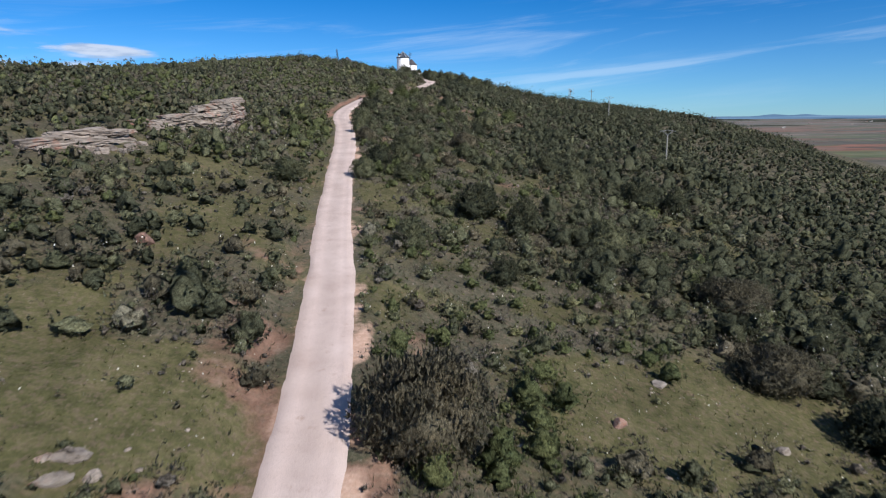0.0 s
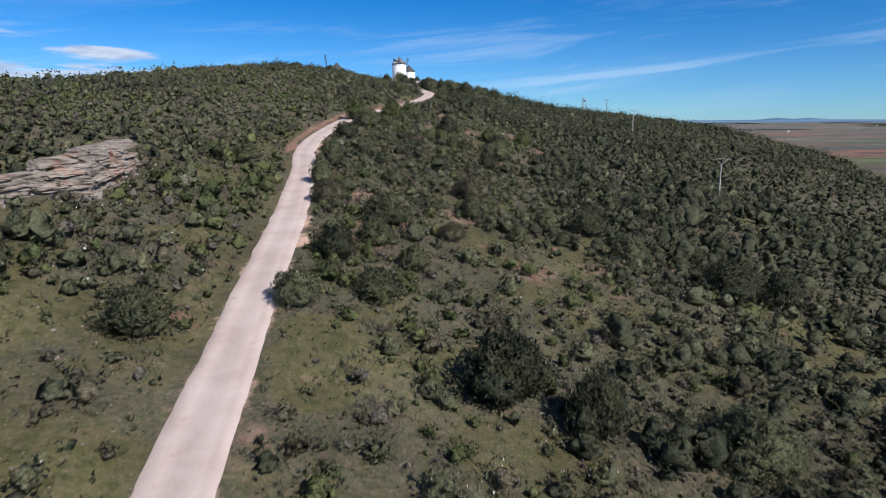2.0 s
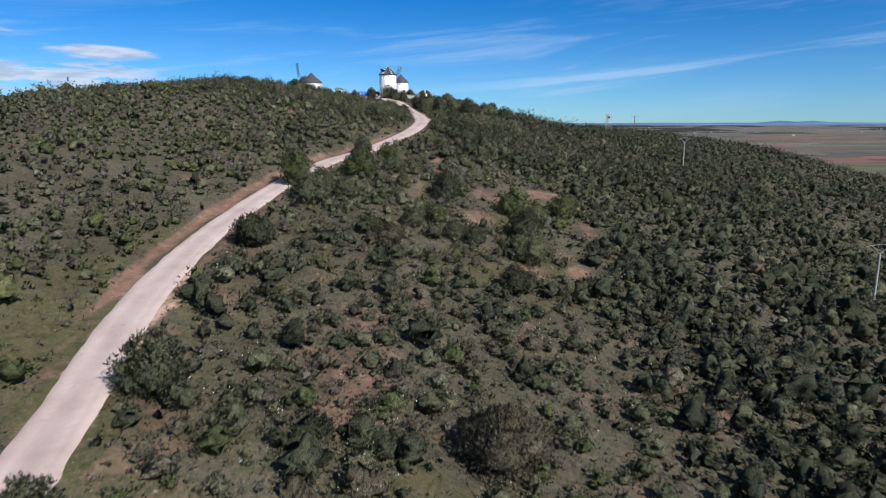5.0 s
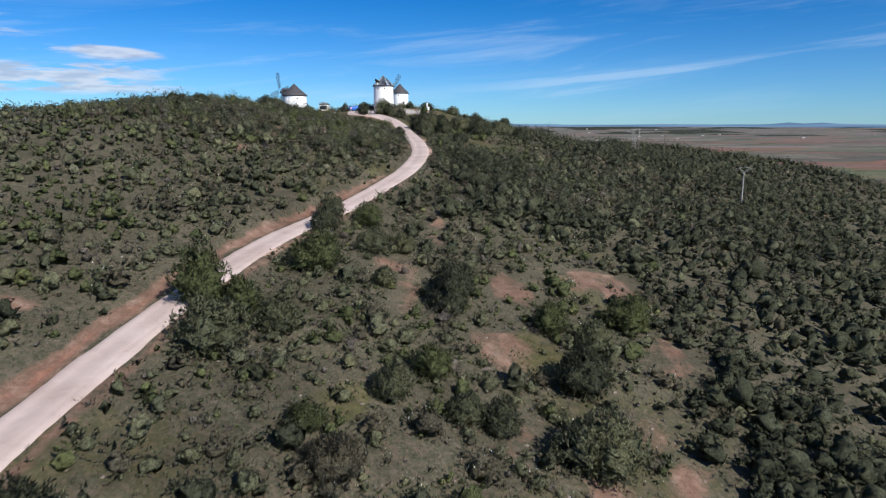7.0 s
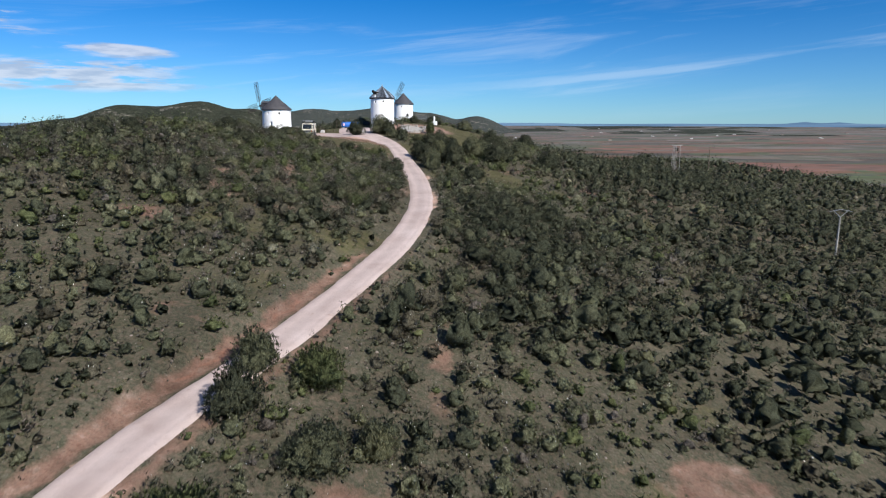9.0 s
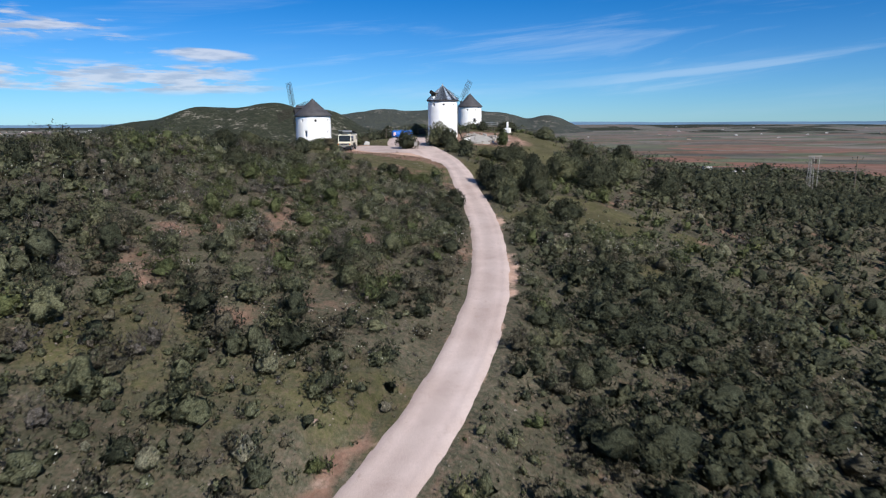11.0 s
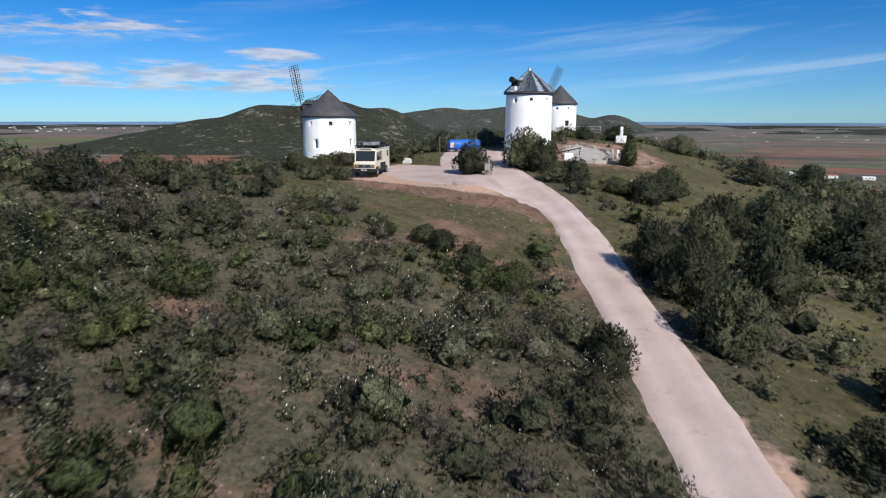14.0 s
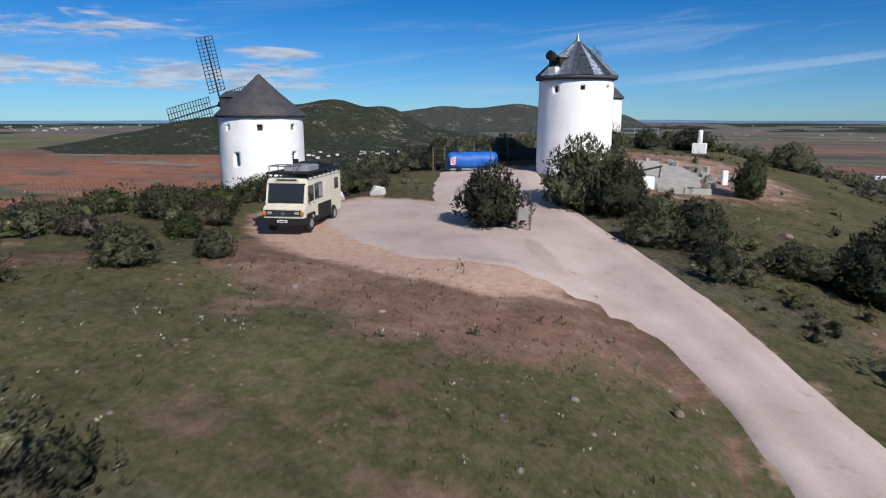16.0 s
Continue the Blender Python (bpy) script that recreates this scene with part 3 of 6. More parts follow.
# bare red ground: x, y, half-widths
SOIL_BEND = [(-2.1, 167, 1.6, 7.5), (7.1, 171, 2.1, 5.0), (13.4, 176.5, 4.0, 3.0), (4.7, 148, 2.8, 3.6), (20, 162.6, 2.6, 5.0), (10.8, 144, 2.6, 2.7), (0.1, 183.4, 1.6, 5.0), (-3.3, 169.7, 2.9, 4.3),
             (7.4, 171.5, 2.4, 2.7), (17.5, 178, 4.0, 3.4), (18.8, 175.3, 2.7, 2.2), (-27.3, 201, 3.5, 2.2), (-17.4, 185.3, 2.8, 1.9), (-27.2, 152.5, 2.0, 1.2), (6.0, 158.5, 3.0, 3.6), (14.2, 152.0, 3.4, 3.0), (16.5, 147.0, 2.4, 2.6)]
SOIL_RISE = [(-27.5, 222.8, 2.6, 1.3), (-26, 218.5, 2.4, 1.2), (-19.7, 222.9, 1.3, 1.3), (-18.7, 216.2, 1.8, 2.0), (-12.9, 212, 2.3, 2.2), (-23.4, 210.8, 2.0, 1.2), (-9.4, 218.8, 1.5, 1.8), (-13.8, 225.3, 1.6, 1.9),
             (-16.4, 208.8, 1.6, 1.2), (-23.8, 240.3, 1.8, 1.3), (-15.4, 240.7, 1.4, 1.1), (-18.3, 235, 1.3, 1.1), (-17.4, 233, 1.2, 0.8)]


def within(x, y, spots, rim):
    """0 to 1: inside any of the oval spots, with a soft rim."""
    g = np.zeros_like(x)
    wob = 0.16 * rough2(x, y, 2.6, 24) + 0.10 * rough2(x, y, 1.1, 25)
    for cx, cy, rx, ry, *much in spots:
        g = np.maximum(g, (much[0] if much else 1.0) * smooth_step(1.15 + wob - np.hypot((x - cx) / rx, (y - cy) / ry), 0.0, rim))
    return g


def bare_spots(x, y):
    return within(x, y, SOIL_BEND + SOIL_RISE, 0.5)


def east_flank(x, y):
    """0 to 1: the thick wood on the east side of the hill."""
    wood = smooth_step(x - 0.05 * (y - 100), 9, 22)
    return np.maximum(wood, 0.9 * smooth_step(track_gap(x, y), 3, 8) * smooth_step(y, 181, 192) * (1 - smooth_step(y, 225, 240)))


def open_grass(x, y):
    """0 to 1: where the hill is grass rather than scrub."""
    g = smooth_step(rough2(x, y, 17.0, 21) + 0.6 * rough2(x, y, 7.0, 22), 0.35, 0.8) * 0.40 * (1 - east_flank(x, y)) * (1 - 0.7 * smooth_step(-x, 22, 34))
    return np.maximum(g, within(x, y, TURF_LOW + TURF_MID + TURF_TOP, 0.45))


def land_cover(x, y):
    """Three shares for the ground: bare red earth, lush grass, scattered gravel."""
    gap = track_gap(x, y)
    cut = smooth_step(y, 105, 125) * (1 - smooth_step(y, 188, 212))
    bank = smooth_step(-gap, 1.6, 2.0) * (1 - smooth_step(-gap, 2.3 + 0.35 * cut, 2.9 + 0.4 * cut)) * (0.25 + 0.65 * cut + 0.40 * smooth_step(y, 256, 264) + 0.25 * rough2(x, y, 3.0, 83))
    bank = np.maximum(bank, (0.2 + 0.35 * cut) * (1 - smooth_step(y, 250, 262)) * smooth_step(gap, 1.2, 1.7) * (1 - smooth_step(gap, 2.2, 3.2)))
    apron = smooth_step(1.35 - np.hypot((x + 25.0) / 8.5, (y - 277.8 + 0.55 * (x + 25.0)) / 5.0), 0.0, 0.5)
    below = 0.80 * smooth_step(1.4 - np.hypot((x + 22.5) / 9.0, (y - 272.0 + 0.30 * (x + 22.5)) / 5.5), 0.0, 0.7)
    strip_soil = smooth_step(rough2(x, y, 24.0, 71) + 0.5 * rough2(x, y, 8.0, 72), 0.0, 0.6)
    patchy = smooth_step(rough2(x, y, 5.0, 73) + 0.6 * rough2(x, y, 1.9, 74), 0.0, 0.8)
    lawn = 0.52 * smooth_step(rough2(x, y, 2.6, 79) + 0.6 * rough2(x, y, 1.0, 80) + 0.4 * rough2(x, y, 8.0, 81), -0.1, 0.9) * smooth_step(y, 246, 254) * (1 - smooth_step(y, 276, 284))
    clearing = bare_spots(x, y) * (0.44 + 0.30 * rough2(x, y, 3.0, 75) + 0.20 * rough2(x, y, 1.2, 89))
    rise = smooth_step(1.3 - np.hypot((x + 18) / 14.0, (y - 225) / 18.0), 0.0, 0.5)
    clearing = np.maximum(clearing, rise * (0.25 + 0.28 * rough2(x, y, 4.0, 78)))
    crown = smooth_step(1.3 - np.hypot((x + 9) / 10.0, (y - 303) / 11.0), 0.0, 0.6)
    east = 0.22 * strip_soil * smooth_step(gap, 0.0, 6.0) * (1 - smooth_step(x - 0.05 * (y - 100), 16, 28)) * smooth_step(y, 110, 135) * (1 - smooth_step(y, 236, 250))
    low = (0.20 * strip_soil + 0.6 * patchy * (1 - smooth_step(np.abs(gap), 3.0, 8.0))) * (1 - smooth_step(y, 60, 90))
    worn_slope = smooth_step(y, 70, 84) * (1 - smooth_step(y, 128, 146)) * smooth_step(gap, 1.4, 2.6) * (1 - 0.6 * smooth_step(x, 26, 36))
    slope_soil = worn_slope * np.clip(0.20 + 0.36 * rough2(x, y, 4.0, 87) + 0.22 * rough2(x, y, 1.7, 88), 0, 0.6)
    bare = np.clip(np.maximum.reduce([slope_soil, bank, apron, below, east, low, lawn, clearing, 0.24 * patchy, 0.62 * crown]), 0, 1)
    lush = np.clip(open_grass(x, y) * (1 - 0.7 * bare) * (0.78 + 0.35 * rough2(x, y, 4.5, 76)) + (0.10 + 0.34 * rough2(x, y, 3.5, 86)) * (1 - smooth_step(y, 95, 130)), 0, 1) * (1 - 0.45 * worn_slope)
    gravel = smooth_step(1.75 - np.abs(gap), 0.0, 0.5)
    yard = np.hypot((x + 23.2) / 7.6, (y - 281.6 + 0.6 * (x + 23.2)) / 5.6)
    berm = 0.8 * smooth_step(gap, 1.3, 1.7) * (1 - smooth_step(gap, 1.9, 2.7)) * smooth_step(rough2(x, y, 6.0, 84) + 0.5 * rough2(x, y, 1.6, 85), -0.1, 0.5)
    gravel = np.maximum.reduce([0.6 * gravel, berm * (1 - smooth_step(y, 252, 262)), smooth_step(1.30 - yard, 0.0, 0.35), 0.8 * apron, 0.42 * crown])
    return bare, lush, gravel


def build_ground():
    gx, gy = spread(-58, 50, 0.9, 4950), spread(10, 320, 1.1, 4950)
    x, y = np.meshgrid(gx, gy)
    x, y = x.ravel(), y.ravel()
    z = ground_z(x, y)
    faces = grid_faces(len(gx), len(gy))
    me = mesh_of("ground", np.c_[x, y, z], faces, GROUND, True)
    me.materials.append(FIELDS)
    me.materials.append(FAR)
    bare, lush, gravel = land_cover(x, y)
    cover = me.attributes.new("cover", "FLOAT_COLOR", "POINT")
    cover.data.foreach_set("color", np.c_[bare, lush, gravel, np.ones(len(x))].astype(np.float32).ravel())
    cx, cy = x[faces].mean(1), y[faces].mean(1)
    up = hill(cx, cy) - plain(cx, cy)
    bearing = np.degrees(np.arctan2(cx + 5, cy - 200))
    scrubby = (bearing > -30) & (bearing < -4) & (cy > 420) & (np.hypot(cx, cy - 200) < 2500)
    # past 2.2 km dark scrub faces are put in to grey the plain like haze
    kind = np.where(up < 4, np.where(scrubby | (rough2(cx, cy, 520, 91) + 0.5 * rough2(cx, cy, 190, 92) > 1.5 - np.clip(np.hypot(cx, cy - 200) - 2200, 0, 2700) / 1900), 2, 1), 0).astype(np.int32)
    me.polygons.foreach_set("material_index", kind)
    return tagged(new("ground", me), "scrubby hillside of red soil and olive grass above a farmed plain", "ground", kind="structure")


build_ground()


def strip(name, pts, offsets, lift, material, label, category, edge=0.0, seed=0, patchy=False):
    """A sheet that follows the ground along a line of points, at each sideways offset."""
    pts = np.array(pts)
    fan = 1 + 3.2 * smooth_step(pts[:, 1], 270.5, 278.0)
    way = np.gradient(pts, axis=0)
    way /= np.linalg.norm(way, axis=1)[:, None]
    side = np.c_[way[:, 1], -way[:, 0]]
    v = []
    for j, o in enumerate(offsets):
        wob = edge * (rough2(pts[:, 0] + 7 * j, pts[:, 1], 2.1, seed) + 0.5 * rough2(pts[:, 0], pts[:, 1], 0.7, seed + 1)) if j in (0, len(offsets) - 1) else 0
        reach = o * (fan if o < 0 else 1.0) + np.sign(o) * wob
        q = pts + side * (reach * np.ones(len(pts)))[:, None]
        v.append(q)
    v = np.stack(v, 1)
    flat = v.reshape(-1, 2)
    z = ground_z(flat[:, 0], flat[:, 1])
    lifts = np.tile([lift[0] if j in (0, len(offsets) - 1) else lift[1] for j in range(len(offsets))], len(pts))
    if patchy:
        lifts = lifts - 0.10 + 0.15 * smooth_step(rough2(flat[:, 0], flat[:, 1], 2.3, seed + 3) + 0.6 * rough2(flat[:, 0], flat[:, 1], 0.9, seed + 4), -0.35, 0.25)
    me = mesh_of(name, np.c_[flat, z + lifts], grid_faces(len(offsets), len(pts)), material, True)
    across = me.attributes.new("across", "FLOAT", "POINT")
    across.data.foreach_set("value", np.tile(np.asarray(offsets, np.float32), len(pts)))
    return tagged(new(name, me), label, category, kind="structure")


ty = np.arange(-58, 301, 0.45)
strip("road", np.c_[track_x(ty), ty], np.linspace(-ROAD_HALF - 0.1, ROAD_HALF + 0.1, 11), (-0.07, 0.10), ROADWAY,
      "pale pinkish gravel track climbing the hill", "road", 0.17, 11)


def lobed_sheet(name, cx, cy, rx, ry, shear, lift, material, label, category, ragged=1.0):
    """A sheet with an uneven outline that lies on the ground."""
    rings, spokes = 16, 96
    v, f = [], []
    for i in range(rings + 1):
        for j in range(spokes):
            a, r = 2 * math.pi * j / spokes, i / rings
            rag = ragged * r * (0.5 * math.sin(3 * a + 1) + 0.35 * math.sin(7 * a) + 0.25 * math.sin(13 * a + 2) + 0.15 * math.sin(29 * a))
            px, py = (rx + rag) * r * math.cos(a), (ry + rag) * r * math.sin(a)
            v.append((cx + px, cy + py + shear * px))
    for i in range(rings):
        for j in range(spokes):
            a, b = i * spokes + j, i * spokes + (j + 1) % spokes
            f.append((a, a + spokes, b + spokes, b))
    v = np.array(v)
    z = ground_z(v[:, 0], v[:, 1]) + lift
    z[-spokes:] -= lift + 0.10
    tagged(new(name, mesh_of(name, np.c_[v, z], f, material, True)), label, category, kind="structure")


lobed_sheet("pavement", -23.4, 281.3, 8.0, 6.0, -0.62, 0.085, ROADWAY, "pale gravel yard with worn wheel tracks before the windmills", "pavement", 0.5)


# ---- far hills ----
def far_hill(label, humps, half_x, half_y, cx, cy, material, seed=0, base=-58.0):
    """Distant hills: a patch of land with rounded humps. A hump: bearing, distance and height in degrees as the camera
    sees it from above the upper track, to fit its view, then its half-widths along and across the view."""
    nx, ny = 150, 70
    gx, gy = np.linspace(cx - half_x, cx + half_x, nx), np.linspace(cy - half_y, cy + half_y, ny)
    x, y = np.meshgrid(gx, gy)
    x, y = x.ravel(), y.ravel()
    total = np.zeros(x.shape)
    for bearing, dist, rise, wx, wy in humps:
        hx, hy = -5 + dist * math.sin(radians(bearing)), 200 + dist * math.cos(radians(bearing))
        top = 38 + dist * math.tan(radians(rise)) - base
        d = np.sqrt(((x - hx) / wx) ** 2 + ((y - hy) / wy) ** 2)
        total += np.maximum(top * np.exp(-np.power(d, 2.0)), 0) ** 5
    z = base - 6 + total ** 0.2
    z = z + np.clip(z - base, 0, 60) * (0.06 * rough2(x, y, 140, seed) + 0.035 * rough2(x, y, 55, seed + 1) + 0.018 * rough2(x, y, 24, seed + 2))
    me = mesh_of("far_hill", np.c_[x, y, z], grid_faces(nx, ny), material, True)
    return tagged(new("far_hill", me), label, "hill", kind="structure")


far_hill("dark scrub-covered hill with a grey rocky crest", [(-22.3, 2400, 1.62, 250, 380), (-27.4, 2450, 1.35, 230, 380), (-18.0, 2350, 0.95, 150, 380), (-14.2, 2300, -0.6, 150, 350), (-10.6, 2250, -1.1, 120, 300), (-32.5, 2500, 0.1, 200, 380), (-37.0, 2500, -0.9, 150, 320)],
         1350, 850, -1020, 2420, FAR, 3, -52.0)
far_hill("distant scrub hills beyond the valley", [(-12.7, 3800, 1.05, 260, 330), (-9.5, 3800, 0.9, 330, 330), (-6.2, 3800, 1.28, 300, 330), (-2.4, 3800, 0.72, 260, 330), (1.9, 3800, 0.46, 200, 300), (-15.5, 3800, 0.7, 300, 330)], 1100, 620, -420, 3980, FAR_HAZED, 8, -38.0)


def skyline():
    """Low blue ranges on the far side of the plain."""
    v, n = [], 240
    for i in range(n + 1):
        a = radians(-70 + 140 * i / n)
        deg = math.degrees(a)
        rise = 6 * noise.noise(Vector((deg * 0.11, 0, 0))) + 3 * noise.noise(Vector((deg * 0.5, 3, 0)))
        rise += 13 * math.exp(-((deg - 28.6) / 0.9) ** 2) + 10 * math.exp(-((deg - 30.9) / 0.8) ** 2)
        d = 4880
        v += [(d * math.sin(a), 200 + d * math.cos(a), -60), (d * math.sin(a), 200 + d * math.cos(a), 20 + max(rise, -6))]
    f = [(2 * i, 2 * i + 2, 2 * i + 3, 2 * i + 1) for i in range(n)]
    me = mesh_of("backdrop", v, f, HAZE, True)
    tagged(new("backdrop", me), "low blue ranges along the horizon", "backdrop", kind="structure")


skyline()

# ---- scrub ----
rng = np.random.default_rng(7)


def lobe_heaps(n, lobes):
    """Each bush is a loose heap of rounded lobes of different size: the middle and size of each."""
    la = rng.uniform(0, 2 * np.pi, (n, lobes))
    lr = np.sqrt(rng.uniform(0.0, 1.0, (n, lobes))) * 0.68
    lr[:, 0] *= 0.3
    ls = rng.uniform(0.24, 0.46, (n, lobes)) * (1.1 - 0.4 * lr)
    ls[:, 0] = rng.uniform(0.42, 0.56, n)
    lz = ls * 0.7 + rng.uniform(0.0, 0.60, (n, lobes)) * (0.95 - lr)
    return np.stack([lr * np.cos(la), lr * np.sin(la), lz], 2), ls


HEART = np.array([0.0, 0.0, 0.26])


def heap_skin(mid, size, own, d):
    """How far the skin of heap own lies from its heart along d, and the skin's normal there."""
    rel = mid[own] - HEART
    along = (rel * d[:, None, :]).sum(2)
    disc = along ** 2 - (rel ** 2).sum(2) + size[own] ** 2
    reach = np.where(disc > 0, along + np.sqrt(np.maximum(disc, 0)), 0)
    best = reach.argmax(1)
    r = np.arange(len(own))
    far = np.maximum(reach[r, best], 0.28)
    normal = d * far[:, None] - rel[r, best]
    normal /= np.linalg.norm(normal, axis=1)[:, None] + 1e-9
    return far, normal


def dome(spokes, rings):
    """Directions over a dome that reaches a little below its rim, and its triangles."""
    v, f = [(0.0, 0.0, 1.0)], []
    for i in range(1, rings + 1):
        e = math.pi / 2 - (math.pi / 2 + 0.42) * i / rings
        for j in range(spokes):
            a = 2 * math.pi * (j + 0.5 * (i % 2)) / spokes
            v.append((math.cos(e) * math.cos(a), math.cos(e) * math.sin(a), math.sin(e)))
    for j in range(spokes):
        k = (j + 1) % spokes
        f.append((0, 1 + j, 1 + k))
        for i in range(rings - 1):
            a, b = 1 + i * spokes, 1 + (i + 1) * spokes
            if i % 2:
                f += [(a + j, b + j, b + k), (a + j, b + k, a + k)]
            else:
                f += [(a + j, b + j, a + k), (a + k, b + j, b + k)]
    return np.array(v), np.array(f)


def leaf_cloud(centres, radii, heights, count, leaf, lobes=6, up=0.0, tuft=3, slim=0.75, core=(9, 4), fill=0.66, long=2.7):
    """Many bushes at once: a dense lumpy inside with little three-cornered blades in tufts all over it.
    Returns corners, faces, normals and each bush's tone."""
    n = len(centres)
    if not n:
        return np.zeros((0, 3)), np.zeros((0, 3), int), np.zeros((0, 3)), np.zeros(0)
    mid, lobe = lobe_heaps(n, lobes)
    scale = np.stack([radii, radii, heights], 1)
    tone = np.clip(rng.normal(0.45, 0.24, n), 0, 1)
    # large bushes carry more sprigs than small ones, those near the camera more
    bulk = (radii / radii.mean()) ** 1.7 * (1 + 2.2 * smooth_step(centres[:, 1], 195, 220))
    tufts = np.maximum(1, np.rint(count / tuft * bulk / bulk.mean())).astype(int)
    t_own = np.repeat(np.arange(n), tufts)
    k = len(t_own)
    d = rng.normal(size=(k, 3))
    d[:, 2] = d[:, 2] * 0.85 + 0.40
    d /= np.linalg.norm(d, axis=1)[:, None]
    far, skin = heap_skin(mid, lobe, t_own, d)
    deep = 0.74 - 0.08 * smooth_step(centres[t_own, 1], 195, 220)
    q = HEART + d * (far * (deep + (1.02 - deep) * rng.uniform(0, 1, k) ** 0.7))[:, None]
    q[:, 2] = np.abs(q[:, 2]) + 0.03
    tip = centres[t_own] + q * scale[t_own]
    own = np.repeat(np.arange(k), tuft)
    m = len(own)
    size = leaf * rng.uniform(0.55, 1.45, m) * (1 - 0.24 * smooth_step(centres[t_own[own], 1], 195, 220))
    pos = tip[own] + rng.normal(size=(m, 3)) * (leaf * 0.7)
    # sprigs: the blades of a tuft stand out from the bush and spread
    way = skin[own] * 0.50 + rng.normal(size=(m, 3)) * 0.62
    way[:, 2] += 0.15 + up
    way /= np.linalg.norm(way, axis=1)[:, None] + 1e-9
    side = np.cross(way, rng.normal(size=(m, 3)))
    side /= np.linalg.norm(side, axis=1)[:, None] + 1e-9
    side *= (size * slim)[:, None]
    way *= (size * long)[:, None]
    v = np.stack([pos - side, pos + side, pos + way], 1).reshape(-1, 3)
    # the leaves take the light as the round of the bush does, each tilted a little its own way
    out = skin[own] + rng.normal(size=(m, 3)) * 0.42
    out /= np.linalg.norm(out, axis=1)[:, None] + 1e-9
    f = np.arange(m * 3).reshape(-1, 3)
    turned_in = (np.cross(2 * side, way + side) * out).sum(1) < 0
    f[turned_in] = f[turned_in][:, ::-1]
    blades = v, f, np.repeat(out, 3, axis=0), np.repeat(tone[t_own[own]], 3)
    if not core:
        return blades
    dv, df = dome(*core)
    c_own = np.repeat(np.arange(n), len(dv))
    cd = np.tile(dv, (n, 1)) + rng.normal(size=(n * len(dv), 3)) * 0.07
    cd /= np.linalg.norm(cd, axis=1)[:, None]
    cf, cn = heap_skin(mid, lobe, c_own, cd)
    cq = HEART + cd * (cf * fill * (1 - 0.10 * smooth_step(centres[c_own, 1], 195, 220)) * rng.uniform(0.72, 1.10, len(cf)))[:, None]
    cn = cn + rng.normal(size=cn.shape) * 0.45
    cn /= np.linalg.norm(cn, axis=1)[:, None]
    cv = centres[c_own] + cq * scale[c_own]
    faces = (df[None] + (np.arange(n) * len(dv))[:, None, None]).reshape(-1, 3)
    return merge([blades, (cv, faces, cn, tone[c_own])])


def leafy_mesh(name, cloud, material):
    """A mesh of leaves with the soft normals of their bushes."""
    v, f, n, t = cloud
    me = mesh_of(name, v, f, material)
    soft = me.attributes.new("custom_normal", "FLOAT_VECTOR", "POINT")
    soft.data.foreach_set("vector", n.astype(np.float32).ravel())
    tone = me.attributes.new("tone", "FLOAT", "POINT")
    tone.data.foreach_set("value", t.astype(np.float32))
    me.update()
    return me


def merge(chunks):
    """Joins chunks of corners, faces and whatever else each corner has."""
    f, base = [], 0
    for chunk in chunks:
        f.append(chunk[1] + base)
        base += len(chunk[0])
    rest = [np.concatenate([chunk[i] for chunk in chunks]) for i in range(2, len(chunks[0]))]
    return (np.concatenate([chunk[0] for chunk in chunks]), np.concatenate(f), *rest)


# places to keep clear: x, y, radius
CLEAR = [(-34.6, 55.5, 2.0), (-32.8, 59.0, 2.2), (-31.4, 62.5, 2.2), (-34.2, 74.8, 1.8), (-31.9, 77.6, 2.0), (-29.4, 80.6, 2.4), (-27.6, 84.0, 2.6), (-27.0, 87.5, 2.2),
         (-42.2, 298.2, 5.0), (-16.9, 300.9, 4.6), (-14.7, 336.0, 4.6), (-30.8, 281.0, 4.2), (-25.0, 301.5, 6.0), (-9.7, 300.4, 6.5), (-4.8, 318.0, 3.0), (-15.5, 274.5, 5.0), (-19.5, 257.0, 3.2), (-22.0, 262.0, 3.0)]


def scatter(step, x0, x1, y0, y1, keep, verge=2.2):
    """Jittered places on the hill, kept with a chance given by keep(x, y)."""
    gx, gy = np.arange(x0, x1, step), np.arange(y0, y1, step)
    x, y = np.meshgrid(gx, gy)
    x = x.ravel() + rng.uniform(-0.48, 0.48, x.size) * step
    y = y.ravel() + rng.uniform(-0.48, 0.48, y.size) * step
    ok = rng.uniform(0, 1, x.size) < keep(x, y)
    gap = track_gap(x, y)
    ok &= np.where(gap > 0, gap, -gap - 0.9 * smooth_step(y, 112, 128) * (1 - smooth_step(y, 188, 208))) > verge + 0.6 * rng.uniform(0, 1, x.size)
    ok &= in_yard(x, y) < 0.25
    for cx, cy, cr in CLEAR:
        ok &= np.hypot(x - cx, y - cy) > cr
    return x[ok], y[ok]


def corridor(x, y):
    """Sideways distance from a line close to the camera's path, which sets the leaf detail."""
    mid = np.interp(y, [0, 150, 190, 215, 260], [0.5, 1.0, -4.0, -10.5, -20.0])
    return np.abs(x - mid) * np.where(x > mid, 0.55 + 0.45 * smooth_step(y, 85, 112), 1.0) / (1 + 0.5 * smooth_step(y, 188, 208) * (1 - smooth_step(y, 262, 272)) * (x < mid))


SCRUB = {"oak": [], "rose": [], "broom": [], "twig": [], "dusk": []}


